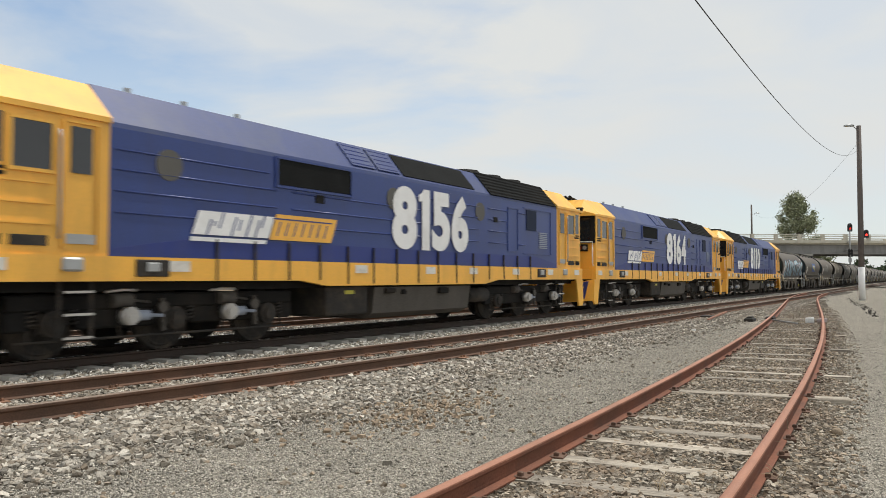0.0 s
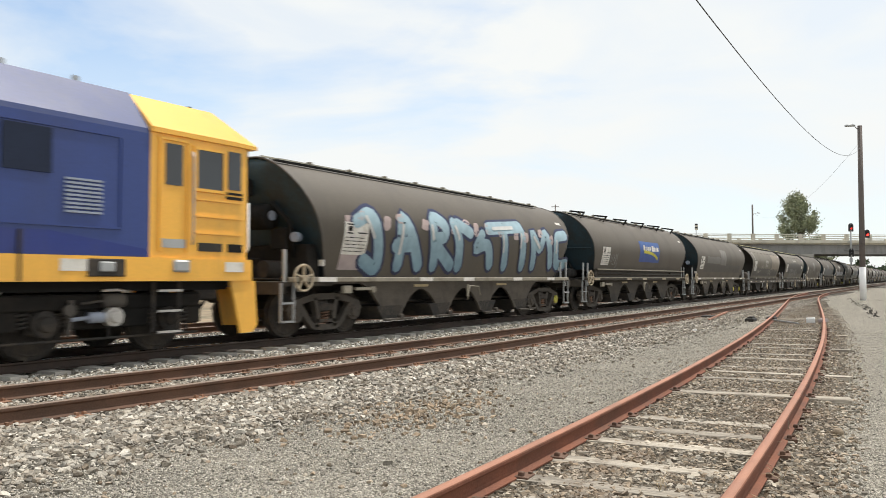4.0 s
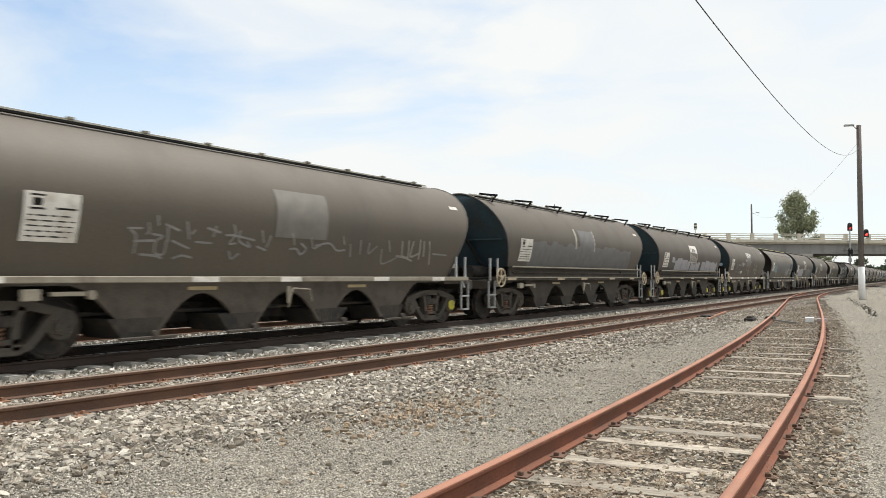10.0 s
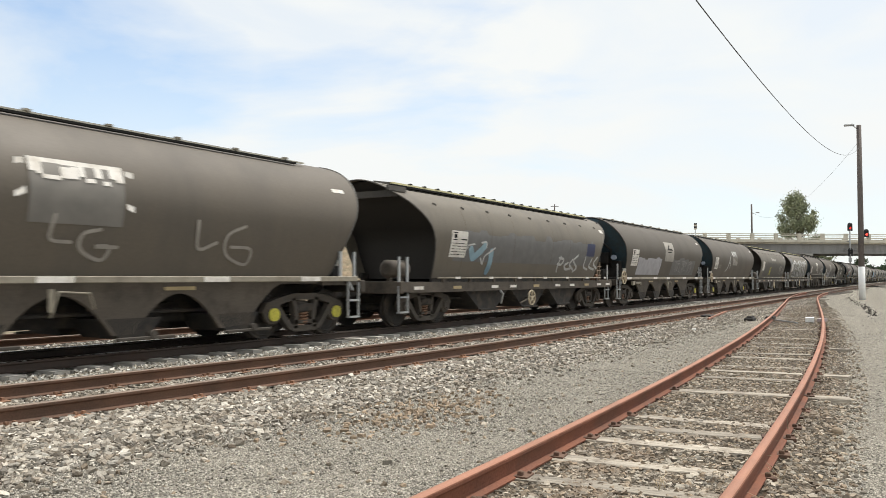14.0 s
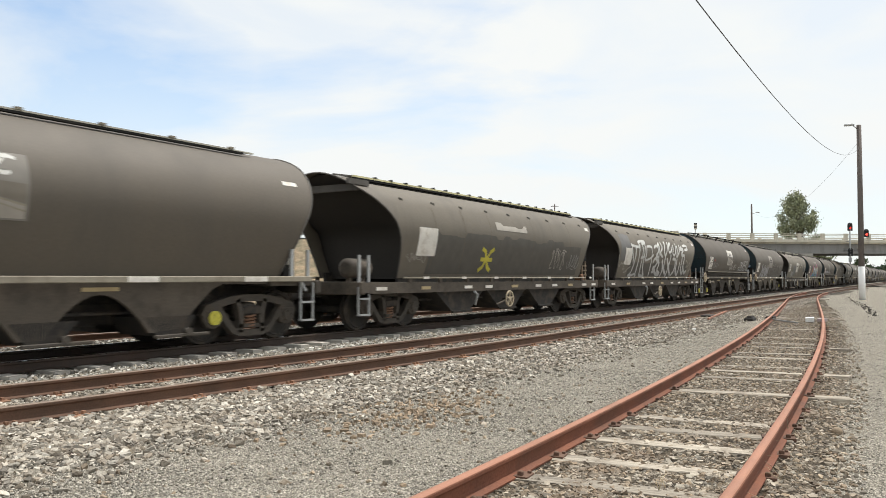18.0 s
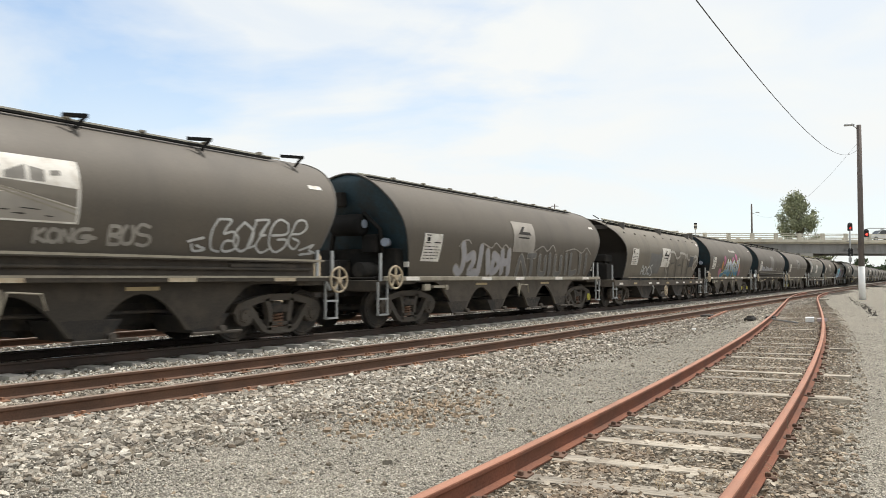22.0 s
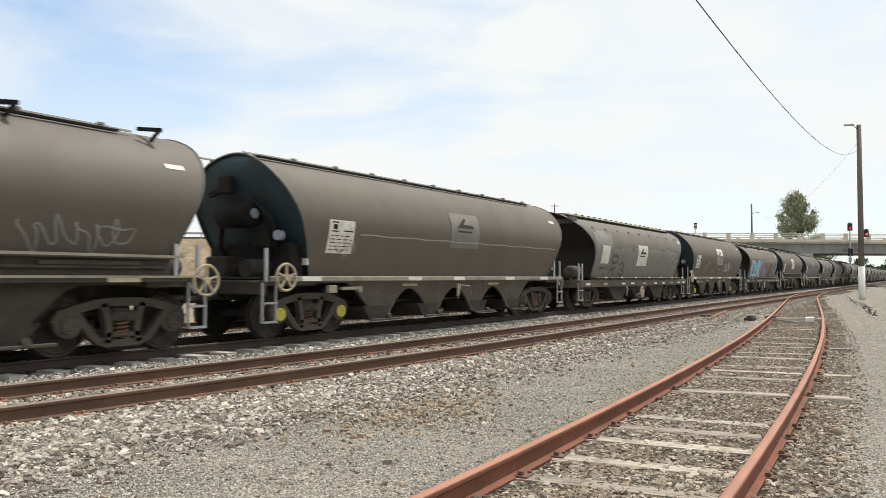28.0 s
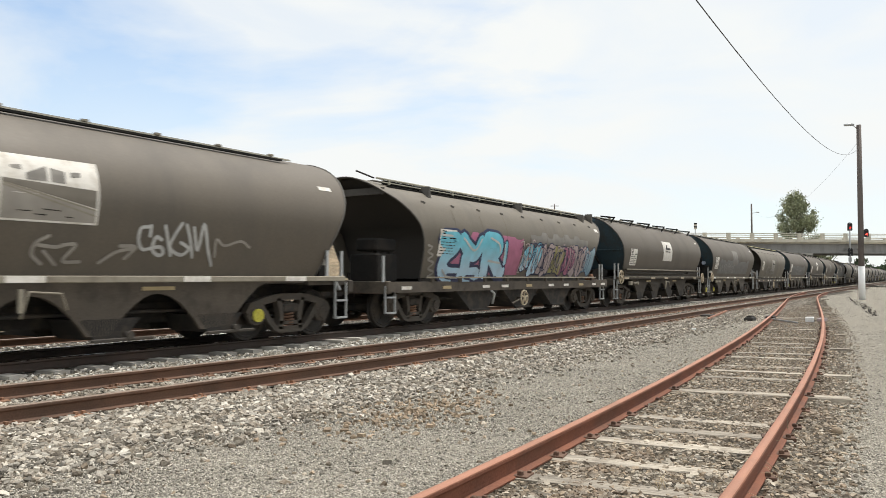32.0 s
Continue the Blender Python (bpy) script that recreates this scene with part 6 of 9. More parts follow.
def hopper_round(brackets):
    """Round-ended grain hopper; brackets: the kind with roof outriggers and a stepped sill."""
    root = thing("hopper_wagon", pose(0, 0, 0), "grey-brown round-ended grain hopper wagon", "freight wagon", "hopper wagons of the train")
    zs = [z for z in ZS if z >= (1.4 if brackets else 1.0)]
    if brackets:
        zs = [1.50] + [z for z in zs if z > 1.52]
    part("hopper_body", barrel(zs, slope_end, 24, LEFT, RIGHT_END), M["hopper"], root, "barrel-shaped hopper body, grey-brown and streaked")
    for e in (-1, 1):
        def fe(z, e=e):
            return slope_end(z) + (LEFT if e < 0 else RIGHT_END)

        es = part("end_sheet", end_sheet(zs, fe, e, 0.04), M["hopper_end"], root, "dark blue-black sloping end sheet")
        part("end_rim", end_rim(zs, fe, e), M["hopper_dark"], root)
        if brackets:
            # plain sheet with a sloping ladder strip and a small hatch near the top
            part("end_stiffener", Geo().bar((e * (fe(2.3) + 0.02), -1.3, 2.3), (e * (fe(2.3) + 0.02), 1.3, 2.3), 0.05, 0.04), M["hopper_end"], es)
            part("end_ladder", Geo().bar((e * (fe(3.3) + 0.03), 0.35, 3.3), (e * (fe(1.5) + 0.03), -0.45, 1.5), 0.16, 0.05), M["black"], es, "dark sloping ladder strip")
            part("end_hatch", Geo().box(min(e * fe(3.0), e * (fe(3.0) + 0.22)), max(e * fe(3.0), e * (fe(3.0) + 0.22)), -0.1, 0.35, 2.92, 3.22, 0.03).tube([(e * (fe(3.0) + 0.1), 0.3, 3.05), (e * (fe(3.0) + 0.3), 0.75, 3.1)], 0.07, 8), M["rack"], es, "weathered end hatch")
        else:
            gear_ = Geo().tube([(e * (fe(2.4) + 0.22), -0.42, 2.42), (e * (fe(2.4) + 0.22), -0.38, 2.42), (e * (fe(2.4) + 0.22), 0.42, 2.42), (e * (fe(2.4) + 0.22), 0.46, 2.42)], [0.16, 0.26, 0.26, 0.16], 18)
            gear_.box(min(e * fe(3.0), e * (fe(3.0) + 0.2)), max(e * fe(3.0), e * (fe(3.0) + 0.2)), 0.05, 0.35, 2.85, 3.2, 0.02)
            gear_.bar((e * (fe(2.9) + 0.08), 0.3, 2.95), (e * (fe(2.9) + 0.08), 0.75, 2.85), 0.08, 0.1)
            gear_.box(min(e * fe(2.1), e * (fe(2.1) + 0.3)), max(e * fe(2.1), e * (fe(2.1) + 0.3)), -0.75, -0.3, 1.75, 2.2, 0.03)
            gear_.tube([(e * (fe(2.6) + 0.1), -0.4, 2.7), (e * (fe(2.2) + 0.25), -0.85, 2.3), (e * (fe(1.7) + 0.3), -0.8, 1.6)], 0.05, 7)
            gear_.tube([(e * (fe(2.4) + 0.2), 0.5, 2.3), (e * (fe(1.9) + 0.3), 0.7, 1.8), (e * (fe(1.5) + 0.3), 0.5, 1.3)], 0.06, 7)
            part("brake_cylinder", gear_, M["black"], es, "black brake cylinder and pipes on the end sheet")
            part("end_valve", Geo().disc((e * (fe(2.0) + 0.25), -0.95, 2.0), 0.10, 0.14, "x", 12).disc((e * (fe(2.4) + 0.22), -0.43, 2.44), 0.10, 0.05, "y", 12), M["louvre"], es)
            # black box added to darken the lower end sheet, for grime and shade
            part("grime_plate", Geo().box(min(e * fe(1.5), e * (fe(1.5) + 0.35)), max(e * fe(1.5), e * (fe(1.5) + 0.35)), -1.15, 1.15, 1.1, 1.86, 0.03), M["black"], es, "added black plate for grime and shade on the lower end")
            part("tie_down", Geo().box(min(e * (fe(1.5) + 0.02), e * (fe(1.5) + 0.06)), max(e * (fe(1.5) + 0.02), e * (fe(1.5) + 0.06)), -1.30, -1.17, 1.42, 1.55), M["marker"], es, "small white tag")
        part("end_platform", Geo().box(min(e * 5.4, e * (6.65 + 0.2 * (e < 0))), max(e * 5.4, e * (6.65 + 0.2 * (e < 0))), -1.30, 1.30, 1.02, 1.10).box(min(e * (6.58 + 0.2 * (e < 0)), e * (6.75 + 0.2 * (e < 0))), max(e * (6.58 + 0.2 * (e < 0)), e * (6.75 + 0.2 * (e < 0))), -1.34, 1.34, 0.86, 1.12, 0.02), M["frame_dark"], root, "steel end platform")
        part("brake_gear", Geo().tube([(e * 5.75, -0.5, 1.35), (e * 6.55, -0.5, 1.35)], 0.18, 12).box(min(e * 5.9, e * 6.4), max(e * 5.9, e * 6.4), 0.2, 0.8, 1.1, 1.6, 0.03).tube([(e * 6.7, -1.1, 1.16), (e * 6.7, 1.1, 1.16)], 0.025, 6), M["under"], root, "air reservoir and brake valve")
        coupler(root, e, 6.6, 7.36)
        for s in (-1, 1):
            end_steps(root, e * (6.76 if e < 0 else 6.30), s)
            posts(root, ((e * 6.85, e * 6.42) if brackets else (e * 6.84,)) if e < 0 else (e * 6.32, e * 5.88), s, 1.1, 1.72)
            part("step_rail", Geo().bar((e * (6.58 if e < 0 else 6.12), s * 1.36, 1.12), (e * (6.45 if e < 0 else 6.25), s * 1.38, 0.92), 0.06, 0.04), M["galv"], root)
        part("air_hose", Geo().tube([(e * 6.9, 0.5, 1.0), (e * 7.1, 0.52, 0.75), (e * 7.25, 0.48, 0.6), (e * 7.38, 0.4, 0.68)], 0.03, 6), M["black"], root)
    for s in (-1, 1):
        y0, y1 = sorted((s * 1.14, s * 1.20))
        low = skirt_profile()
        geo = Geo()
        geo.prism(low + [(6.7, 1.06), (6.7, 1.12), (-6.7, 1.12), (-6.7, 1.06)], y0, y1)
        part("side_girder", geo, M["frame_dark"] if brackets else M["frame"], root, "arched side girder over the hopper bottoms")
        part("sill", Geo().box(-6.75, 6.35, s * 1.41 - 0.045, s * 1.41 + 0.045, 1.10, 1.20, 0.01), M["frame_dark"] if brackets else M["stripe"], root, "grimy side sill" if brackets else "cream-edged side sill")
        for x in (-5.72, -2.2, -0.2, 2.6, 4.9):
            part("reflector", Geo().box(x - 0.27, x + 0.27, s * 1.458 - 0.006, s * 1.458 + 0.006, 1.105, 1.195), M["wheel_cream"] if brackets else M["marker"], root, "dull cream reflector" if brackets else "white reflector")
        for x in (-2.05, 2.05):
            part("reflector", Geo().box(x - 0.3, x + 0.3, s * 1.208 - 0.006, s * 1.208 + 0.006, 0.97, 1.03), M["amber_marker"], root, "dull yellow reflector")
        if brackets:
            part("ledge", Geo().box(-5.75, 5.75, s * 1.44 - 0.05, s * 1.44 + 0.05, 1.46, 1.52).box(-5.75, 5.75, s * 1.36 - 0.03, s * 1.36 + 0.03, 1.20, 1.46), M["frame_dark"], root, "stepped ledge over the sill")
            part("ledge_edge", Geo().box(-5.75, 5.95, s * 1.485 - 0.008, s * 1.485 + 0.008, 1.485, 1.525).box(-6.4, 6.3, s * 1.462 - 0.006, s * 1.462 + 0.006, 1.17, 1.205), M["stripe"], root, "pale dusty ledge edge")
            part("side_pipe", Geo().tube([(-5.6, s * 1.42, 1.33), (5.6, s * 1.42, 1.33)], 0.03, 6).box(3.6, 5.2, s * 1.42 - 0.03, s * 1.42 + 0.03, 1.36, 1.42), M["frame_dark"], root)
        hd = Geo().tube([(-0.25, s * 1.44, 0.62), (-0.15, s * 1.46, 0.98), (0.3, s * 1.46, 0.95), (0.38, s * 1.46, 0.72)], 0.017, 6).box(-0.28, -0.22, s * 1.44 - 0.02, s * 1.44 + 0.02, 0.7, 1.02)
        part("door_lever", hd, M["stripe"], root, "pale door lever")
        for x in (-3.3, -1.22, 1.22, 3.3):
            part("outlet", Geo().prism([(x - 0.5, 0.55), (x + 0.5, 0.55), (x + 0.26, 0.24), (x - 0.26, 0.24)], s * 0.25, s * 1.2), M["under"], root, "bottom discharge outlet")
            part("outlet_slide", Geo().box(x - 0.42, x + 0.62, s * 1.36 - 0.04, s * 1.36 + 0.04, 0.22, 0.27, 0.01).disc((x + 0.2, s * 1.36, 0.30), 0.06, 0.12, n=10), M["bogie"], root)
        handwheel(root, -6.46 if s < 0 else 6.46, 1.18, s * 1.50, 0.25)
        if brackets:
            handwheel(root, 6.38 if s < 0 else -6.38, 1.13, s * 1.50, 0.25)
        valve = Geo().box(-5.2, -4.95, s * 1.40 - 0.05, s * 1.40 + 0.05, 0.86, 1.02, 0.01).box(-4.8, -4.3, s * 1.40 - 0.04, s * 1.40 + 0.04, 0.92, 0.98).disc((-4.2, s * 1.40, 0.93), 0.07, 0.1, n=10)
        part("load_valve", valve, M["stripe"], root)
    part("centre_sill", Geo().box(-6.8, 6.8, -0.3, 0.3, 0.74, 1.04).box(-4.3, 4.3, -0.34, 0.34, 0.40, 0.74), M["under"], root)
    part("brake_rigging", Geo().tube([(-5.0, 0.6, 0.7), (5.0, 0.6, 0.7)], 0.05, 6).tube([(-5.0, -0.75, 0.62), (5.0, -0.75, 0.62)], 0.035, 6), M["under"], root)
    # roof: hatch band, walkway lines and lugs
    part("roof_hatch", Geo().box(-6.0, 5.4, -0.34, 0.34, 3.60, 3.66, 0.02), M["hopper_dark"], root, "long roof hatch")
    ed = Geo().box(-6.75, 5.55, -0.655, -0.61, 3.548, 3.578).box(-6.75, 5.55, 0.61, 0.655, 3.548, 3.578)
    part("roof_gutter", ed, M["roof_line"], root, "pale roof walkway edge")
    # black strips drawn as a shadow line below the walkway edge
    part("roof_gutter_shadow", Geo().box(-6.4, 5.3, -0.69, -0.60, 3.515, 3.55).box(-6.4, 5.3, 0.60, 0.69, 3.515, 3.55), M["black"], root)
    lug = Geo()
    for k in range(9):
        x = -5.4 + k * 1.3
        lug.box(x - 0.05, x + 0.05, -0.69, -0.60, 3.58, 3.615).box(x - 0.05, x + 0.05, 0.60, 0.69, 3.58, 3.615)
    part("roof_lug", lug, M["stripe"], root)
    if brackets:
        for k in range(6):
            x = -5.75 + k * 2.32
            for s in (-1, 1):
                br = Geo().bar((x, s * 0.40, 3.68), (x, s * 0.98, 3.60), 0.07, 0.06).bar((x, s * 0.98, 3.62), (x - 0.10, s * 0.86, 3.40), 0.06, 0.05).bar((x - 0.26, s * 0.80, 3.60), (x + 0.03, s * 0.98, 3.61), 0.05, 0.05)
                part("roof_bracket", br, M["black"], root, "black roof outrigger")
    for s in (-1, 1):
        part("reflector", Geo().grid([[(5.75, s * (half_width(q) + 0.008), q) for q in (2.94, 3.02)], [(6.12, s * (half_width(q) + 0.008), q) for q in (2.94, 3.02)]], flip=s > 0), M["marker"], root, "small white end marking")
    return root


def hopper_open(ribs):
    """Grain hopper with open end platforms under overhanging side sheets; ribs: the kind with roof brackets."""
    root = thing("hopper_wagon", pose(0, 0, 0), "grey-brown grain hopper wagon with open end platforms", "freight wagon", "hopper wagons of the train")
    zs = [1.16] + [z for z in ZS if z > 1.2]
    part("hopper_body", barrel(zs, open_end, 24, 0.0, far_more).pressed(3.0, 0.83), M["hopper_dusty"], root, "barrel-shaped hopper body, grey-brown and stained")
    for e in (-1, 1):
        # recessed slope sheet; overhang shade and grime are both put into its dark colour
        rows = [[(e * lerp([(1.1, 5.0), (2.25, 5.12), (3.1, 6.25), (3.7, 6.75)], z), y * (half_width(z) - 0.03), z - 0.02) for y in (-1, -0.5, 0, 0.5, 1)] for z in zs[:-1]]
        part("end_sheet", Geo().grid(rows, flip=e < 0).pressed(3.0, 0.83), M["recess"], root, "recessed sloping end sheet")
        part("end_rim", end_rim(zs, far_end if e > 0 else open_end, e).pressed(3.0, 0.83), M["hopper_dark"], root)
        part("end_frame", Geo().bar((e * 6.55, -0.95, 3.2), (e * 6.55, 0.95, 3.2), 0.08, 0.16), M["hopper_dark"], root)
        out = 7.0 if e < 0 else 6.76
        part("end_platform", Geo().box(min(e * 4.2, e * (out - 0.05)), max(e * 4.2, e * (out - 0.05)), -1.36, 1.36, 1.0, 1.07).box(min(e * (out - 0.15), e * (out + 0.02)), max(e * (out - 0.15), e * (out + 0.02)), -1.42, 1.42, 0.80, 1.09, 0.02), M["frame"], root, "steel end platform")
        if e < 0 and ribs:
            part("brake_cabinet", Geo().box(-6.98, -6.2, -1.1, -0.3, 1.07, 1.72, 0.03), M["black"], root, "black brake equipment cabinet")
            part("valve_rack", Geo().box(-6.9, -6.1, -1.0, -0.4, 1.78, 2.08, 0.04).box(-6.8, -6.7, -0.95, -0.85, 1.6, 1.8).box(-6.3, -6.2, -0.95, -0.85, 1.6, 1.8), M["black"], root)
        if e < 0 and not ribs:
            part("air_reservoir", Geo().tube([(-7.1, -1.05, 1.38), (-7.05, -1.05, 1.38), (-6.4, -1.05, 1.38), (-6.35, -1.05, 1.38)], [0.12, 0.21, 0.21, 0.12], 16).box(-7.0, -6.9, -1.1, -1.0, 1.06, 1.22).box(-6.55, -6.45, -1.1, -1.0, 1.06, 1.22), M["frame"], root, "round air reservoir on the platform")
        if e > 0:
            part("brake_gear", Geo().box(5.75, 6.6, -0.5, 0.5, 1.07, 1.22, 0.03).tube([(5.7, -0.95, 1.16), (6.6, -0.95, 1.16)], 0.05, 8).box(5.85, 6.1, -1.15, -0.85, 1.07, 1.3, 0.02), M["spring"], root, "rusty brake rods on the platform")
        if e > 0 and not ribs:
            part("valve_cabinet", Geo().box(6.02, 6.36, -1.15, -0.75, 1.76, 2.1, 0.03), M["black"], root, "black valve cabinet on a stand")
            rack = Geo()
            for x, y in ((6.05, -1.1), (6.33, -1.1), (6.05, -0.8), (6.33, -0.8)):
                rack.box(x - 0.025, x + 0.025, y - 0.025, y + 0.025, 1.07, 1.76)
            for z in (1.25, 1.42, 1.58):
                rack.box(5.98, 6.45, -1.12, -1.07, z, z + 0.035).box(5.98, 6.45, -0.83, -0.78, z, z + 0.035)
            tagged(part("valve_stand", rack, M["rack"], root), "tan dusty pipe rack", kind="stuff")
        coupler(root, e, 6.7, 7.36)
        for s in (-1, 1):
            end_steps(root, e * (6.84 if e < 0 else 6.36), s, 0.36, 0.98, 0.36)
            posts(root, ((e * 7.1,) if ribs else (e * 7.0, e * 6.68)) if e < 0 else ((e * 6.40, e * 6.15) if ribs else (e * 6.45,)), s, 1.07, 1.66)
        part("air_hose", Geo().tube([(e * 6.95, 0.5, 0.95), (e * 7.12, 0.52, 0.72), (e * 7.26, 0.48, 0.58), (e * 7.38, 0.4, 0.66)], 0.03, 6), M["black"], root)
    for s in (-1, 1):
        part("side_sill", Geo().prism([(-7.0, 0.86), (-6.6, 0.82), (6.4, 0.82), (6.76, 0.86), (6.76, 1.06), (-7.0, 1.06)], s * 1.36, s * 1.43), M["frame"], root, "deep flat side sill")
        part("inner_sill", Geo().box(-5.3, 5.3, s * 1.10 - 0.03, s * 1.10 + 0.03, 0.80, 1.30), M["under"], root)
        part("side_rail", Geo().tube([(-5.5, s * 1.45, 1.17), (5.5, s * 1.45, 1.17)], 0.022, 6), M["stripe"], root)
        for k in range(9):
            x = -5.2 + k * 1.3
            part("rail_bracket", Geo().box(x - 0.05, x + 0.05, s * 1.42 - 0.03, s * 1.42 + 0.03, 1.05, 1.2), M["frame"], root)
        for k, x in enumerate((-6.3, -4.55, -2.55, -1.45, 0.1, 1.7, 2.9, 4.2, 5.4, 6.3)):
            part("reflector", Geo().box(x - 0.19, x + 0.19, s * 1.436 - 0.006, s * 1.436 + 0.006, 0.89, 0.965), M["marker"] if k % 3 != 1 else M["amber_marker"], root, "reflector plate")
        if not ribs:
            for k in range(7):
                x = -4.6 + k * 1.75
                part("reflector", Geo().box(x - 0.11, x + 0.11, s * 1.478 - 0.006, s * 1.478 + 0.006, 1.14, 1.20), M["marker"], root, "small white reflector")
        # hopper outlets between the bogies
        for x in (-2.6, 0.0, 2.6):
            part("outlet", Geo().prism([(x - 1.25, 0.86), (x + 1.25, 0.86), (x + 0.45, 0.30), (x - 0.45, 0.30)], s * 0.2, s * 1.22), M["under"], root, "bottom discharge hopper")
            part("outlet_slide", Geo().box(x - 0.5, x + 0.5, s * 1.26 - 0.04, s * 1.26 + 0.04, 0.26, 0.32, 0.01), M["under"], root)
        part("door_lever", Geo().tube([(-2.15, s * 1.40, 0.44), (-2.1, s * 1.44, 0.72), (-2.25, s * 1.44, 0.8)], 0.035, 6), M["galv"], root, "pale door lever")
        handwheel(root, s * 0.28, 0.57, s * 1.46, 0.215)
        part("wheel_brace", Geo().bar((s * 0.28, s * 1.42, 0.57), (s * 0.95, s * 1.40, 0.42), 0.05, 0.03), M["frame"], root)
    part("centre_sill", Geo().box(-6.8, 6.8, -0.3, 0.3, 0.72, 1.02).box(-4.2, 4.2, -0.34, 0.34, 0.40, 0.72), M["under"], root)
    part("brake_rigging", Geo().tube([(-5.0, 0.6, 0.6), (5.0, 0.6, 0.6)], 0.05, 6).tube([(-4.4, -0.9, 0.62), (4.4, -0.9, 0.62)], 0.035, 6), M["under"], root)
    part("roof_hatch", Geo().box(-6.1, 5.4, -0.32, 0.32, 3.60, 3.66, 0.02).pressed(3.0, 0.83), M["hopper_dark"], root, "long roof hatch")
    if not ribs:
        for s in (-1, 1):
            part("roof_walkway", Geo().box(-6.4, 5.95, s * 0.68 - 0.025, s * 0.68 + 0.025, 3.455, 3.50), M["walk_yellow"], root, "yellow walkway edge on the roof")
            part("roof_gutter", Geo().box(-6.4, 5.95, s * 0.67 - 0.06, s * 0.67 + 0.06, 3.40, 3.452).box(-6.4, 5.9, s * 0.76 - 0.02, s * 0.76 + 0.02, 3.335, 3.36), M["black"], root)
            lug = Geo()
            for k in range(19):
                x = -5.6 + k * 0.62
                lug.prism([(x - 0.07, 3.50), (x + 0.07, 3.50), (x + 0.03, 3.54)], s * 0.62, s * 0.72)
            part("roof_lug", lug, M["black"], root)
        part("roof_end", Geo().bar((-7.0, -0.62, 3.45), (-6.35, -0.62, 3.48), 0.035, 0.035), M["hopper_dark"], root)
        part("roof_bracket", Geo().bar((-6.9, -0.95, 3.30), (-6.2, -0.95, 3.30), 0.08, 0.12), M["hopper_dark"], root)
    else:
        for s in (-1, 1):
            part("roof_walkway", Geo().tube([(-6.5, s * 0.70, 3.52), (5.95, s * 0.70, 3.52)], 0.026, 6).box(-6.4, 5.7, s * 0.76 - 0.012, s * 0.76 + 0.012, 3.425, 3.445), M["roof_line"], root, "pale roof walkway rail")
            part("roof_gutter", Geo().box(-6.2, 5.6, s * 0.66 - 0.03, s * 0.66 + 0.03, 3.40, 3.495).box(-6.2, 5.6, s * 0.80 - 0.03, s * 0.80 + 0.03, 3.33, 3.355), M["black"], root)
            rp = Geo()
            for k in range(9):
                x = -6.0 + k * 1.45
                rp.box(x - 0.025, x + 0.025, s * 0.70 - 0.02, s * 0.70 + 0.02, 3.40, 3.53)
            part("rail_post", rp, M["roof_line"], root)
            for x in (-4.75, 0.4, 5.42):
                part("roof_bracket", Geo().prism([(x - 0.06, 3.12), (x + 0.10, 3.10), (x + 0.08, 3.46), (x + 0.02, 3.48)], s * 0.72, s * 1.02), M["hopper_dark"], root, "roof ladder bracket")
            part("roof_bracket", Geo().box(6.32, 6.40, s * 0.86 - 0.14, s * 0.86 + 0.14, 3.16, 3.56).box(6.06, 6.32, s * 0.74 - 0.03, s * 0.74 + 0.03, 3.3, 3.48), M["hopper_dark"], root, "upright end plate on the roof")
        part("roof_end", Geo().bar((-7.12, -0.6, 3.62), (-6.4, -0.55, 3.54), 0.03, 0.03), M["black"], root)
    # a row of short lugs under the roof line on both sides
    for s in (-1, 1):
        st = Geo()
        for k in range(9):
            x = -5.3 + k * 1.35
            st.bar((x - 0.06, s * (half_width(3.03) + 0.012), 3.03), (x + 0.05, s * (half_width(3.0) + 0.012), 3.0), 0.03, 0.045)
        tagged(part("side_lug", st, M["hopper_dark"], root, "row of short dark lugs"), kind="stuff")
    for x in (-4.15, -2.75, -1.35, 1.35, 2.75, 4.15):
        sm = Geo()
        ribbon([(x, 1.22 + 0.1 * k) for k in range(18)], 0.018, 0.0125, sm)
        part("weld_seam", sm, M["seam"], root)
    for s in (-1, 1):
        part("reflector", Geo().grid([[(5.85, s * (half_width(q) + 0.008), q) for q in (2.84, 2.96)], [(6.15, s * (half_width(q) + 0.008), q) for q in (2.84, 2.96)]], flip=s > 0), M["marker"], root, "small white end marking")
    return root


# ---- painted marks that follow the side sheets ----
def on_side(x, z, lift):
    return (x, -half_width(z) - lift, z)


def ribbon(pts, thick, lift, geo, taper=False):
    rows = []
    n = len(pts)
    for i, (px, pz) in enumerate(pts):
        q, p2 = pts[max(0, i - 1)], pts[min(n - 1, i + 1)]
        dx, dz = p2[0] - q[0], p2[1] - q[1]
        ln = math.hypot(dx, dz) or 1.0
        th = thick * (1.0 if not taper else 0.45 + 0.55 * math.sin(math.pi * (i + 0.5) / n))
        nx, nz = -dz / ln * th / 2, dx / ln * th / 2
        rows.append([on_side(px + nx * g_, pz + nz * g_, lift) for g_ in ((-1, 1) if thick < 0.12 else (-1, -0.4, 0.4, 1))])
    return geo.grid(rows)


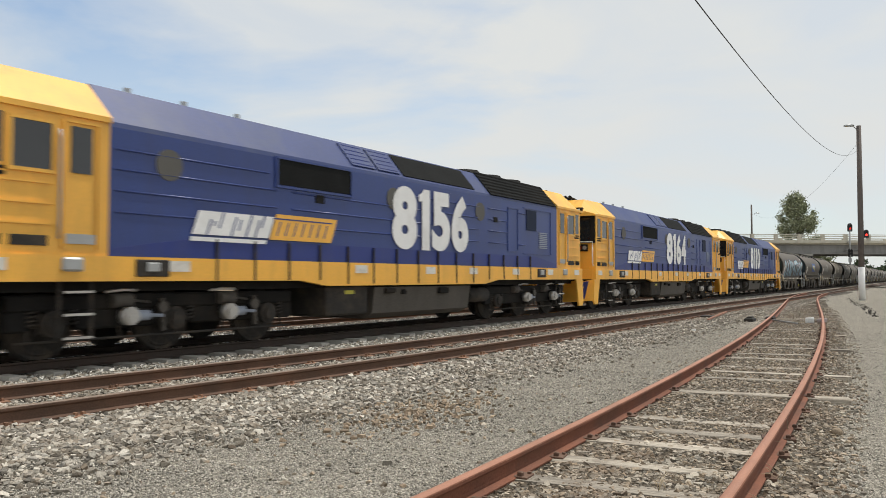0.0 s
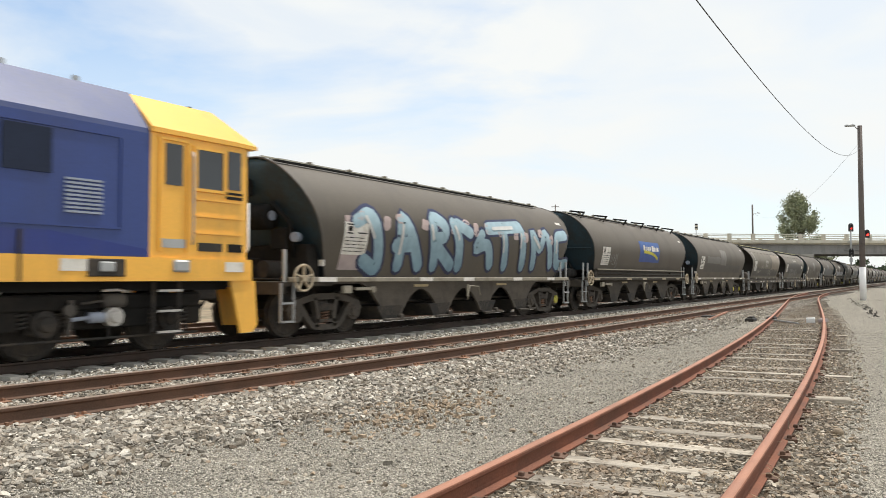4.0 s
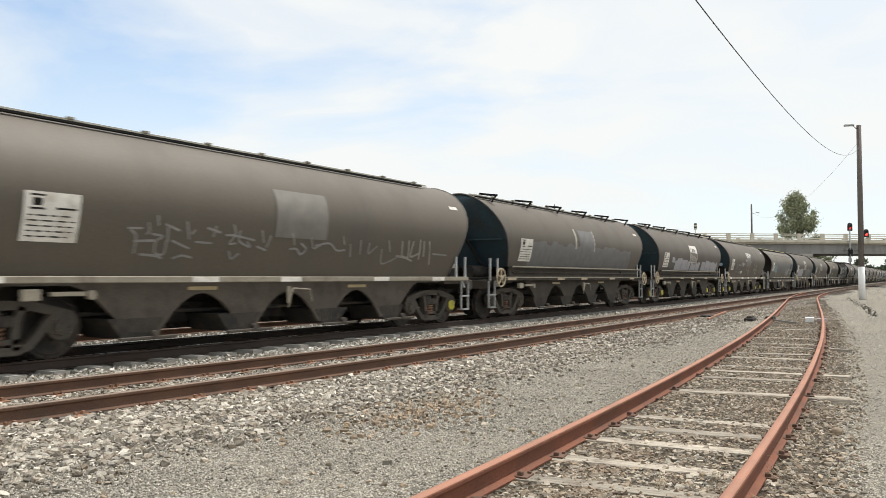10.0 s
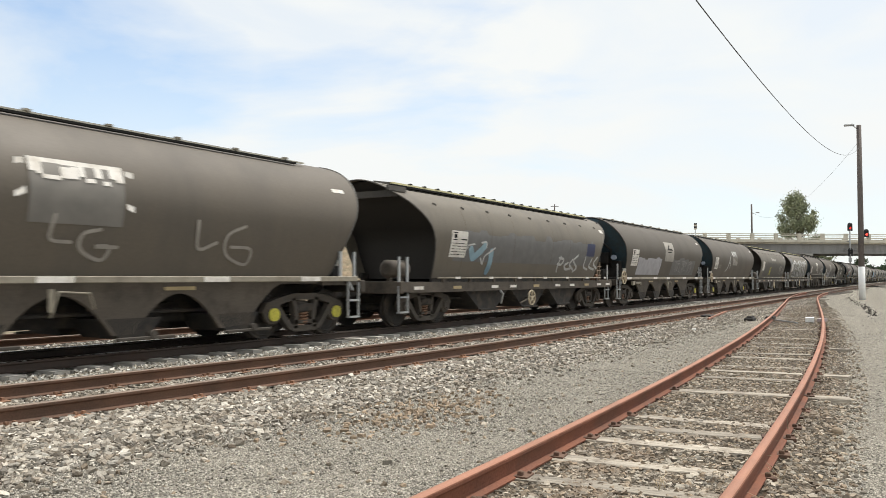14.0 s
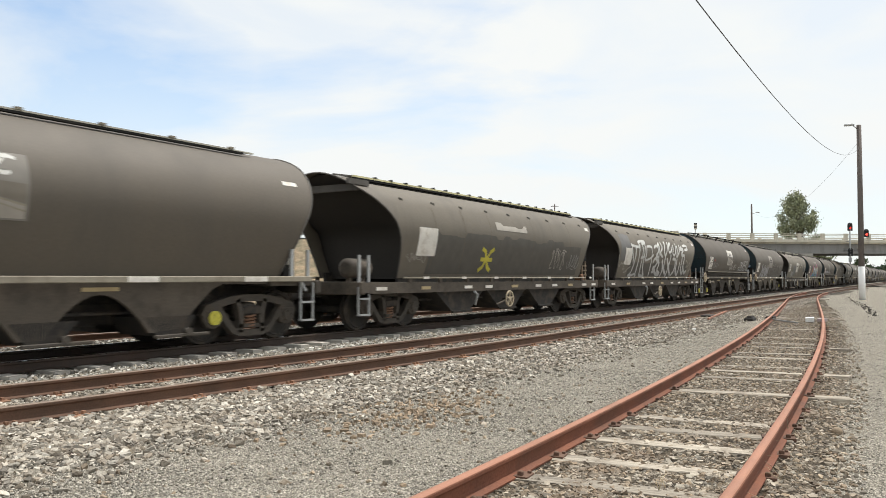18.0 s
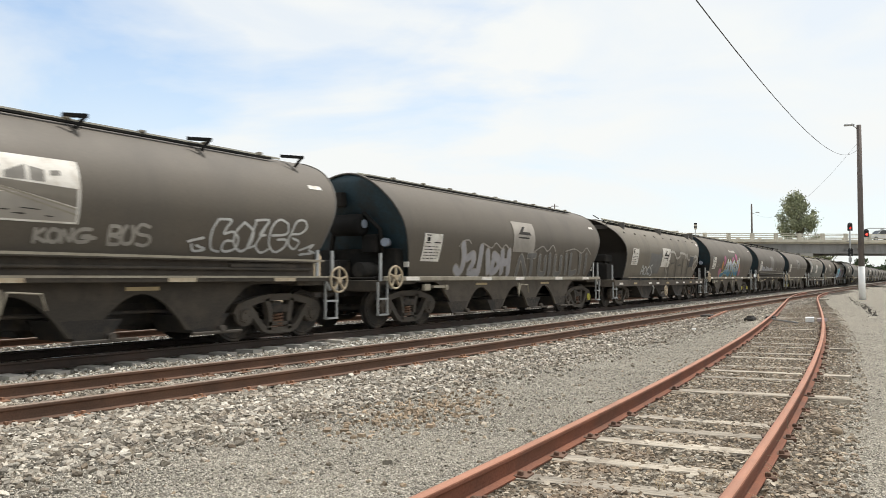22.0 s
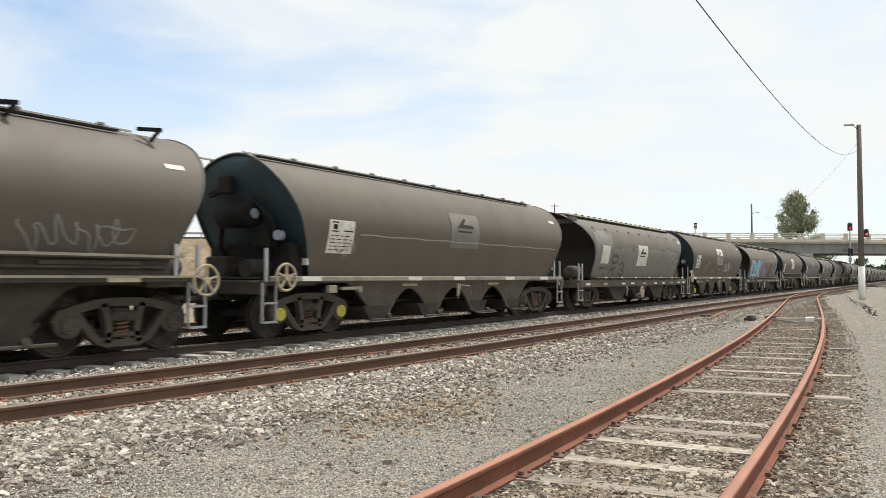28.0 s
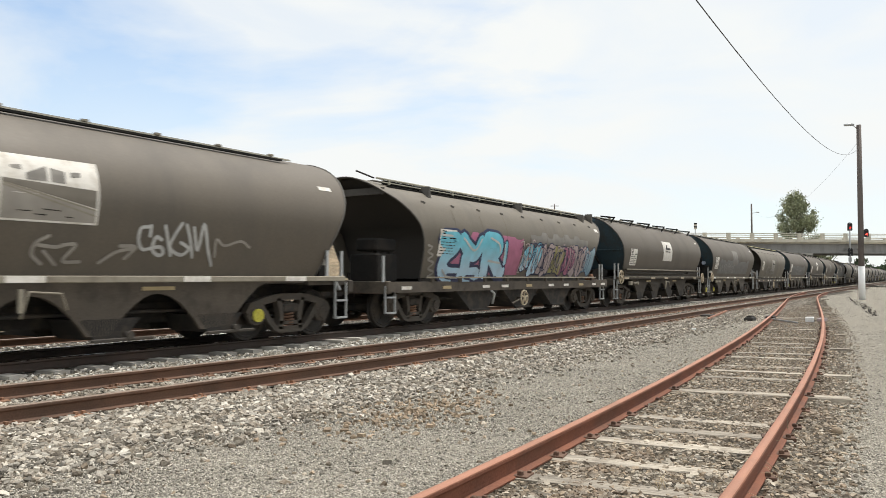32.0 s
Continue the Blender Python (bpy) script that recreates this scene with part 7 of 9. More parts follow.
def flowing(line, step=5):
    """A smooth line through a few bends, told as x, z, x, z ..."""
    p = [Vector((line[i], line[i + 1])) for i in range(0, len(line), 2)]
    p = [p[0] * 2 - p[1]] + p + [p[-1] * 2 - p[-2]]
    out = []
    for i in range(1, len(p) - 2):
        a, b, c, d = p[i - 1:i + 3]
        for k in range(step):
            t = k / step
            out.append(0.5 * (2 * b + (c - a) * t + (2 * a - 5 * b + 4 * c - d) * t * t + (3 * b - a - 3 * c + d) * t ** 3))
    return [(q.x, q.y) for q in out + [p[-2]]]


def strokes(root, mat, thick, label, lines, outline=None, lift=0.014):
    """Hand-sprayed strokes on a wagon's side, each a few bends long; outline: a second paint round them and its width."""
    geo, edge = Geo(), Geo()
    for k, line in enumerate(lines):
        path = flowing(line)
        wide = thick * (0.92 + 0.16 * ((k * 7) % 5) / 5)
        ribbon(path, wide, lift + 0.004 + 0.0004 * (k % 6), geo)
        for e in (0, -1):
            c = path[e]
            geo.add([on_side(c[0], c[1], lift + 0.0045)] + [on_side(c[0] + wide / 2 * math.cos(a * 0.785), c[1] + wide / 2 * math.sin(a * 0.785), lift + 0.0045) for a in range(8)], [(0, a + 1, (a + 1) % 8 + 1) for a in range(8)])
        if outline:
            ribbon(path, outline[1], lift + 0.0003 * (k % 6), edge)
            for e in (0, -1):
                c = path[e]
                edge.add([on_side(c[0], c[1], lift + 0.001)] + [on_side(c[0] + outline[1] / 2 * math.cos(a * 0.785), c[1] + outline[1] / 2 * math.sin(a * 0.785), lift + 0.001) for a in range(8)], [(0, a + 1, (a + 1) % 8 + 1) for a in range(8)])
    ob = tagged(part("graffiti", geo, mat, root), label, kind="stuff")
    if outline:
        tagged(part("outline", edge, outline[0], ob), kind="stuff")
    return ob


def blob_shape(r, x, z, w, h, kind):
    """Outline of one swollen letter-like shape."""
    pts = []
    n = 26
    ph = r.uniform(0, 6.28)
    for i in range(n):
        a = 2 * math.pi * i / n
        ca, sa = math.cos(a), math.sin(a)
        k = (abs(ca) ** 3.2 + abs(sa) ** 3.2) ** (-1 / 3.2)
        wob = 1.0 + 0.13 * math.sin(kind * a + ph) + 0.06 * math.sin(5 * a + ph * 2)
        pts.append((x + w / 2 + ca * k * wob * w / 2 + 0.12 * sa * h * 0.5, z - h / 2 + sa * k * wob * h / 2))
    return pts


def bubble_piece(root, x, z, w, h, n, fill, line, seed, label, over=1.18, shine=None, lift=0.012):
    """A graffiti piece: overlapping swollen shapes with outlines and inner strokes, no readable words."""
    r = random.Random(seed)
    cw = w / n
    fl, ln, hl = Geo(), Geo(), Geo()
    for i in range(n):
        hh = h * r.uniform(0.82, 1.08)
        pts = blob_shape(r, x + i * cw - 0.04 * cw, z - (h - hh) * r.uniform(0, 0.8), cw * over, hh, r.choice((2, 3, 4)))
        cx, cz = sum(p[0] for p in pts) / len(pts), sum(p[1] for p in pts) / len(pts)
        lf = lift + 0.002 * (i % 2)
        rings = [[on_side(cx + (px - cx) * f, cz + (pz - cz) * f, lf) for px, pz in pts + pts[:1]] for f in (0.02, 0.35, 0.7, 1.0)]
        fl.grid(rings)
        ribbon(pts + pts[:1], 0.035, lf + 0.004, ln)
        for k in range(r.choice((1, 2, 2))):
            a0 = r.uniform(0.2, 0.75)
            ribbon([(x + (i + a0 + 0.06 * math.sin(q * 1.3 + k)) * cw, z - h * (0.12 + 0.76 * q / 5)) for q in range(6)], 0.03, lf + 0.004, ln, True)
        if shine:
            ribbon([(cx + (px - cx) * 0.86, cz + (pz - cz) * 0.86) for px, pz in pts[5:11]], 0.04, lf + 0.006, hl, True)
    ob = tagged(part("graffiti", fl, fill, root), label, kind="stuff")
    tagged(part("outline", ln, line, ob), kind="stuff")
    if shine:
        part("highlight", hl, shine, ob)
    return ob


def wild_piece(root, x, z, w, h, n, mat, seed, label, thick=0.07, lift=0.013):
    """Tall wavering sprayed strokes with hooked ends, side by side and crossing; no readable words."""
    r = random.Random(seed)
    geo = Geo()
    cw = w / n
    for i in range(n * 2):
        x0 = x + (i + r.uniform(-0.3, 0.3)) * cw / 2
        top, low = z - r.uniform(0, 0.28) * h, z - h + r.uniform(0, 0.28) * h
        ph, am, ln = r.uniform(0, 6.28), r.uniform(0.05, 0.16) * cw, r.uniform(-0.25, 0.25) * cw
        pts = [(x0 + ln * q / 9 + am * math.sin(ph + q * 0.6), top + (low - top) * q / 9) for q in range(10)]
        hook = r.choice((-1, 1)) * r.uniform(0.25, 0.7) * cw
        pts = [(pts[0][0] + hook, top - r.uniform(0.0, 0.10) * h), (pts[0][0] + hook * 0.5, top + 0.02 * h)] + pts
        if r.random() < 0.6:
            hk = r.choice((-1, 1)) * r.uniform(0.2, 0.55) * cw
            pts += [(pts[-1][0] + hk * 0.6, low - 0.01 * h), (pts[-1][0] + hk, low + r.uniform(0.03, 0.14) * h)]
        ribbon(pts, thick * r.uniform(0.75, 1.15), lift + 0.0006 * (i % 5), geo, r.random() < 0.5)
        if r.random() < 0.55:
            zc, rad = z - r.uniform(0.3, 0.75) * h, r.uniform(0.14, 0.3) * min(h, cw * 1.5)
            a0 = r.uniform(0, 6.28)
            ribbon([(x0 + rad * math.cos(a0 + q * 0.5), zc + rad * math.sin(a0 + q * 0.5)) for q in range(9)], thick * 0.7, lift + 0.004, geo, True)
    return tagged(part("graffiti", geo, mat, root), label, kind="stuff")


def emblem(root, x0, x1, z0, z1, mat, style, seed):
    """A paler square where an operator's sign was, with its remaining plain shapes."""
    sq = side_patch(root, "sign_panel", x0, z1, x1 - x0, z1 - z0, mat, "weathered square sign panel", 0.008)
    w, h = x1 - x0, z1 - z0
    geo = Geo()
    def quad(pts):
        geo.add([on_side(x0 + a * w, z0 + b * h, 0.022) for a, b in pts], [tuple(range(len(pts)))])
    if style == 1:
        quad([(0.2, 0.58), (0.45, 0.85), (0.55, 0.85), (0.42, 0.68), (0.75, 0.68), (0.8, 0.58)])
        quad([(0.2, 0.50), (0.7, 0.50), (0.72, 0.45), (0.2, 0.45)])
        part("sign_shape", geo, M["under"], sq)
    elif style == 2:
        # pale picture: dusty ground under slanting rail lines, dark hills, a plain white sky with worn marks
        # each strip: left and right edge, its foot and its top at both edges
        for name, mat_, lift, strips in (("sign_ground", M["sign_faded"], 0.013, ((0.03, 0.97, 0.03, 0.03, 0.56, 0.22),)),
                                         ("sign_band", M["p_tan"], 0.014, ((0.03, 0.97, 0.565, 0.26, 0.62, 0.55),)),
                                         ("sign_shape", M["p_patch"], 0.015, ((0.26, 0.46, 0.62, 0.62, 0.72, 0.86), (0.50, 0.64, 0.62, 0.61, 0.84, 0.80), (0.12, 0.22, 0.78, 0.76, 0.82, 0.84), (0.70, 0.80, 0.72, 0.74, 0.80, 0.82))),
                                         ("sign_line", M["stripe"], 0.017, ((0.03, 0.97, 0.54, 0.215, 0.565, 0.245), (0.03, 0.97, 0.51, 0.13, 0.53, 0.155))),
                                         ("sign_wear", M["under"], 0.017, ((0.18, 0.31, 0.15, 0.15, 0.16, 0.17), (0.34, 0.46, 0.11, 0.10, 0.12, 0.125), (0.42, 0.6, 0.19, 0.18, 0.205, 0.195), (0.66, 0.74, 0.09, 0.09, 0.11, 0.10)))):
            geo = Geo()
            for xa, xb, fa, fb, ta, tb in strips:
                geo.grid([[on_side(x0 + (xa + (xb - xa) * i / 6) * w, z0 + (fa + (fb - fa) * i / 6 + (ta + (tb - ta) * i / 6 - fa - (fb - fa) * i / 6) * j / 8) * h, lift) for j in range(9)] for i in range(7)])
            tagged(part(name, geo, mat_, sq), kind="stuff")
    elif style == 4:
        # flaked white top edge and strips down both sides
        r = random.Random(seed)
        a = 0.0
        while a < 1.0:
            b = a + r.uniform(0.05, 0.13)
            q = 0.70 + r.uniform(-0.06, 0.08)
            quad([(a, q), (min(b, 1.0), q), (min(b, 1.0), 1.0), (a, 1.0)])
            a = b
        quad([(-0.14, 0.35), (-0.04, 0.42), (-0.03, 0.97), (-0.12, 0.95)])
        quad([(1.03, 0.30), (1.12, 0.25), (1.13, 0.93), (1.03, 0.95)])
        tagged(part("sign_shape", geo, M["marker"], sq), "flaked white sign paint", kind="stuff")
    elif style == 3:
        quad([(0.3, 0.55), (0.5, 0.9), (0.6, 0.9), (0.72, 0.55), (0.62, 0.55), (0.52, 0.72), (0.42, 0.55)])
        part("sign_shape", geo, M["under"], sq)
    return sq

# ---- the train ----
RUN = (15.4132, -3.9897, -1.7101, 3.8178, -1.4855)


def travelled(t):
    """Metres that the train has run since the clip's start; it slows from 15 to 10 m/s."""
    return sum(c * t * (t / 32.0) ** k for k, c in enumerate(RUN))


PITCH = 14.984
STRETCH = 1.02                              # the cars are this much longer than their drawings
CARS = []                                   # (thing, place of its middle along the line at the start, turned round)
CARS.append((loco("blue and yellow diesel locomotive numbered 8156", "8156", 0.62), 15.08, False))
CARS.append((loco("blue and yellow diesel locomotive numbered 8164", "8164", 0.62), 36.93, False))
CARS.append((loco("blue and yellow diesel locomotive numbered 8110, running long hood first", "8110", 0.84), 59.06, True))

# kinds of hopper, in the order of the train: round ends, round ends with roof outriggers, open ends, open ends with roof brackets
ORDER = "GRGPPGRRGPGGPPRGQGRGPGQRGPGRGGPRGPQGRGPGR"
templates = {}
WAGONS = []
NUDGE = {2: 0.08, 3: 0.25, 4: 0.2, 5: -0.14, 6: -0.3, 7: -0.29, 8: -0.28, 9: -0.03, 10: -0.27, 11: -0.3, 12: -0.08, 13: -0.1, 14: -0.42, 15: -0.33, 16: -0.03, 17: -0.31, 18: -0.33, 19: -0.33, 20: -0.07, 21: -0.5, 22: -0.34, 23: -0.4}
SMALL = ("reflector", "outlet_slide", "door_lever", "load_valve", "data_bar", "roof_lug", "brake_rigging", "air_hose", "end_fitting", "rail_bracket", "coil_spring", "brake_beam")
for i, k in enumerate(ORDER):
    paint = (i * 7 + 3) % 5
    yel = (True,) * 4 if i == 7 else [(False, True, True, False), (True, True, False, False), (False, False, True, True), (False, False, False, True), (True, True, True, True)][paint] if k == "G" or i in (7, 14) else (False,) * 4
    far = i >= 30                           # never near the tripod: small fittings left off
    key = (k, yel, far)
    if key not in templates:
        w = hopper_round(k == "R") if k in "GR" else hopper_open(k == "Q")
        bx = 5.32 if k in "GR" else 5.45
        wagon_bogie(w, -bx, yel[0], yel[1])
        wagon_bogie(w, bx - 0.15, yel[2], yel[3])
        if far:
            for o in [o for o in w.children_recursive if o.name.split(".")[0] in SMALL]:
                bpy.data.objects.remove(o)
        templates[key] = w
    else:
        w = copy_thing(templates[key], pose(0, 0, 0))
    WAGONS.append(w)
    CARS.append((w, 107.2 + PITCH * (i - 2) + STRETCH * NUDGE.get(i, 0.0), False))

for ob, s0, turned in CARS:
    ob.scale.x = STRETCH

# data panels on every wagon, paler squares where old signs were
for i, (w, k) in enumerate(zip(WAGONS, ORDER)):
    c = {"G": -5.21, "R": -5.12, "P": -4.86, "Q": -4.9}[k]
    placard(w, c, (2.25 if i == 15 else 2.35) if k in "GR" else 2.38, 0.80, 0.68, M["marker"], bars=i not in (12, 13, 20))
PW, PG, PF, PP = M["p_white"], M["p_grey"], M["p_faint"], M["p_patch"]
SIGNS = {2: (PP, 0), 3: (M["p_line"], 2), 5: (PP, 0), 6: (M["p_lilac"], 0), 7: (M["marker"], 2), 8: (M["p_patch"], 4), 10: (M["p_line"], 1), 11: (PP, 2), 14: (M["marker"], 2), 15: (M["sign_faded"], 1),
         16: (M["marker"], 1), 18: (PP, 0), 19: (PP, 1), 20: (M["marker"], 1), 21: (M["marker"], 2), 23: (M["marker"], 1), 24: (PP, 0), 25: (M["p_line"], 1), 27: (M["marker"], 1), 28: (PP, 0), 29: (M["p_line"], 3), 31: (M["marker"], 1), 33: (PP, 0), 36: (M["marker"], 1)}
for i, (mt, st) in SIGNS.items():
    if ORDER[i] in "GR":
        emblem(WAGONS[i], -0.58, 0.84, 1.93, 2.83, mt, st, i)
    else:
        emblem(WAGONS[i], -0.70, 0.58, 1.66, 2.52, mt, st, i) if i != 3 else emblem(WAGONS[i], -0.62, 0.50, 2.0, 2.49, mt, st, i)


def decorate():
    """Graffiti, cover paint and stains, wagon by wagon."""
    w = WAGONS
    for k in range(15):
        r = random.Random(100 + k)
        x, z = -4.6 + k * 0.68 + r.uniform(-0.2, 0.2), r.uniform(2.5, 2.72)
        bubble_piece(w[0], x, z, 0.22, r.uniform(0.16, 0.32), 1, M["p_rose"], M["p_rose"], 200 + k, "pale pink spray dab")
    side_patch(w[0], "spray_patch", -5.2, 2.55, 0.8, 1.2, M["p_rose"], "pale pink spray cloud", 0.006, 0.3, 8)
    # W1: blue sign with plain bars for its lettering and a yellow swoosh
    pan = side_patch(w[1], "sign_panel", -0.80, 2.74, 2.75, 0.88, M["logo_blue"], "blue sign panel with a yellow swoosh", 0.008)
    bars = Geo()
    for k, (a, b) in enumerate(((0.16, 0.24), (0.26, 0.31), (0.33, 0.36), (0.38, 0.46), (0.48, 0.53), (0.58, 0.68), (0.70, 0.76), (0.78, 0.82), (0.84, 0.92))):
        x0, x1 = -0.80 + 2.75 * a, -0.80 + 2.75 * b
        hz = 2.58 if k in (0, 5) else 2.53
        bars.grid([[on_side(x0, q, 0.024) for q in (2.34, hz)], [on_side(x1, q, 0.024) for q in (2.34, hz)]])
    part("sign_bar", bars, M["marker"], pan)
    sw = Geo()
    ribbon([(-0.3, 2.30), (0.35, 2.28), (0.9, 2.23), (1.35, 2.14), (1.7, 2.02)], 0.13, 0.024, sw)
    part("sign_swoosh", sw, M["p_yellow"], pan)
    scribble(w[1], -4.2, 2.15, 0.8, 0.5, PF, 15, 3, 0.04)
    side_patch(w[2], "paint_patch", -3.8, 2.42, 3.1, 0.42, PP, "faded grey cover paint", 0.005, 0.10, 3)
    side_patch(w[2], "paint_patch", -4.2, 2.02, 9.3, 0.5, M["p_dark"], "darker band along the lower side", 0.004, 0.08, 4)
    # W3, W4
    side_patch(w[3], "paint_patch", 2.25, 3.06, 3.35, 1.3, M["p_sand"], "sandy cover paint at one end", 0.004, 0.06, 5)
    side_patch(w[3], "paint_patch", -5.1, 1.95, 10.2, 0.6, M["p_dark"], "darker band along the lower side", 0.004, 0.12, 6)
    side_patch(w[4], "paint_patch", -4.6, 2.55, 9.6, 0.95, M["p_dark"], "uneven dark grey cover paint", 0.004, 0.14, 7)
    side_patch(w[4], "paint_patch", -0.9, 2.85, 1.85, 0.2, M["p_line"], "pale flaking paint", 0.007, 0.14, 8)
    wild_piece(w[4], -2.8, 1.95, 4.6, 0.72, 9, PF, 41, "faint grey scrawl", 0.07)
    side_patch(w[4], "data_panel", 4.1, 2.33, 0.75, 0.25, M["marker"], "white stencilled panel", 0.008)
    scribble(w[4], 3.9, 1.8, 1.0, 0.5, PF, 42, 4, 0.03)
    # W5 to W8
    strokes(w[5], PF, 0.038, "faint grey rubbed-off scrawl",
           [(-3.62, 1.93, -3.39, 1.94),
            (-3.56, 1.9, -3.47, 1.81, -3.45, 1.56),
            (-3.48, 1.74, -3.14, 1.76),
            (-3.28, 2.02, -3.25, 1.91, -3.28, 1.86),
            (-3.13, 2.14, -3.1, 2.01),
            (-3.19, 1.86, -2.99, 1.83, -3.1, 1.75, -3.08, 1.57, -2.92, 1.56, -2.91, 1.76),
            (-2.96, 2.02, -2.7, 1.94),
            (-2.92, 1.97, -2.89, 1.76),
            (-2.8, 1.77, -2.65, 1.72, -2.46, 1.66),
            (-2.57, 2.08, -2.49, 1.82),
            (-2.45, 1.9, -2.39, 1.96),
            (-2.34, 1.77, -2.02, 1.76),
            (-2.14, 2.01, -1.86, 1.95),
            (-1.97, 2.04, -2.0, 1.88),
            (-1.73, 1.91, -1.52, 1.91, -1.07, 1.85),
            (-1.59, 2.09, -1.53, 1.94, -1.63, 1.77, -1.49, 1.78),
            (-1.43, 1.99, -1.42, 1.82, -1.15, 1.73, -1.23, 1.81),
            (-1.6, 1.63, -1.52, 1.51, -1.38, 1.6),
            (-0.92, 2.03, -0.84, 1.83),
            (-0.98, 1.74, -0.75, 1.68),
            (-0.69, 1.94, -0.75, 1.74),
            (-0.13, 2.01, -0.04, 1.81),
            (-0.14, 1.72, 0.04, 1.73, 0.17, 1.63, 0.3, 1.73, 0.13, 1.84),
            (0.4, 1.96, 0.49, 1.76, 0.68, 1.82),
            (0.54, 1.81, 0.94, 1.87, 1.2, 1.74, 1.46, 1.75),
            (1.33, 2.03, 1.41, 1.87),
            (1.6, 1.87, 1.67, 1.63),
            (1.93, 1.96, 1.98, 1.69),
            (2.23, 1.92, 2.26, 1.7, 2.49, 1.86),
            (2.91, 2.0, 3.02, 1.77),
            (2.71, 1.81, 2.8, 1.5, 3.12, 1.56, 3.39, 1.67),
            (4.77, 1.76, 5.4, 1.74),
            (-3.34, 1.54, -3.04, 1.52, -2.95, 1.49),
            (-2.73, 1.49, -2.56, 1.54, -2.37, 1.51)])
    strokes(w[5], M["p_line"], 0.05, "thin pale tag",
           [(3.43, 2.0, 3.53, 1.67, 3.77, 1.65),
            (3.68, 2.03, 3.76, 1.68),
            (3.87, 2.01, 3.85, 1.68, 4.17, 1.75),
            (4.15, 2.07, 4.21, 1.63),
            (4.31, 2.03, 4.39, 1.7),
            (4.54, 2.04, 4.72, 1.5),
            (3.3, 1.67, 3.63, 1.65, 3.95, 1.57)])
    side_patch(w[6], "paint_patch", -4.5, 2.35, 9.3, 0.82, M["p_lilac"], "lilac-grey cover paint over graffiti", 0.005, 0.16, 9)
    side_patch(w[6], "paint_patch", -0.98, 2.86, 0.14, 0.7, M["p_line"], "pale strip beside the old sign", 0.009)
    side_patch(w[6], "paint_patch", 0.76, 2.86, 0.08, 0.75, M["p_line"], "pale strip beside the old sign", 0.009)
    for k, (a, b, zt) in enumerate(((-4.05, -3.75, 2.05), (-3.72, -3.25, 2.18), (-3.2, -2.0, 2.14), (-1.97, -0.95, 2.20), (-0.92, -0.4, 2.10), (-0.25, 0.75, 2.0), (0.8, 1.55, 2.04), (1.95, 2.75, 2.12), (2.8, 3.95, 2.12), (4.0, 5.5, 2.10))):
        side_patch(w[7], "paint_patch", a, zt, b - a, zt - (1.72 if k == 0 else 1.55), PG, "pale grey cover paint in blocks", 0.005, 0.14, 20 + k)
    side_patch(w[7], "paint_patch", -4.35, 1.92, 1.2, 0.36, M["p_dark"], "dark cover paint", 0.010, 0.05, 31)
    # W9 to W12
    side_patch(w[9], "paint_patch", -4.6, 2.50, 9.4, 0.9, M["p_lilac"], "grey cover paint with a wavy edge", 0.004, 0.2, 10)
    side_patch(w[9], "paint_patch", 4.25, 2.38, 0.75, 0.45, M["p_navy"], "dark painted square", 0.007)
    side_patch(w[10], "paint_patch", -4.3, 2.12, 3.3, 0.82, PG, "pale grey cover paint", 0.005, 0.18, 11)
    side_patch(w[10], "paint_patch", 0.75, 2.15, 4.2, 0.85, M["p_lilac"], "grey cover paint", 0.005, 0.2, 12)
    wild_piece(w[10], 1.4, 2.0, 3.2, 0.6, 6, PF, 101, "faint scrawl", 0.05)
    ag = Geo()
    ribbon([(-2.2, 1.52), (-1.8, 1.75), (-1.5, 2.1), (-1.35, 2.48), (-1.2, 2.1), (-1.1, 1.75)], 0.13, 0.013, ag, True)
    part("graffiti", ag, PW, w[11], "white sprayed arrow-like stroke")
    scribble(w[11], -4.2, 1.95, 0.7, 0.2, M["p_line"], 112, 4, 0.025)
    wild_piece(w[11], -0.5, 2.8, 1.1, 0.3, 3, PW, 113, "white scrawl on the old sign", 0.08)
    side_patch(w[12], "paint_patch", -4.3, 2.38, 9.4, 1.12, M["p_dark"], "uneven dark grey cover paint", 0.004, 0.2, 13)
    side_patch(w[12], "paint_patch", -1.0, 2.75, 1.9, 0.24, M["p_line"], "pale flaking paint", 0.007, 0.14, 14)
    xg = Geo()
    for p in ([(-1.75, 1.97), (-1.55, 1.88), (-1.44, 1.68), (-1.55, 1.46), (-1.75, 1.36)], [(-1.08, 1.97), (-1.28, 1.88), (-1.40, 1.68), (-1.28, 1.46), (-1.08, 1.36)], [(-1.74, 1.67), (-1.1, 1.67)]):
        ribbon(p, 0.11, 0.013, xg)
    part("graffiti", xg, M["p_yellow"], w[12], "yellow sprayed crossed mark")
    wild_piece(w[12], 2.9, 2.15, 1.1, 0.75, 3, M["p_line"], 121, "pale scrawl", 0.05)
    scribble(w[12], 4.2, 1.95, 0.9, 0.45, PF, 122, 3, 0.04)
    scribble(w[12], -5.2, 1.8, 0.8, 0.3, M["p_line"], 123, 3, 0.03)
    # W13: the large white piece
    side_patch(w[13], "paint_patch", -5.4, 2.95, 1.15, 1.1, M["p_lilac"], "grey cover paint patch", 0.004, 0.05, 15)
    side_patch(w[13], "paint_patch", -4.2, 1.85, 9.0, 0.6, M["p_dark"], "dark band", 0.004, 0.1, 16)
    # W14, W15
    side_patch(w[14], "paint_patch", -4.0, 2.23, 0.35, 0.13, M["p_red"], "rust-red dab", 0.008)
    scribble(w[14], -4.7, 2.1, 1.9, 0.42, PF, 143, 5, 0.03)
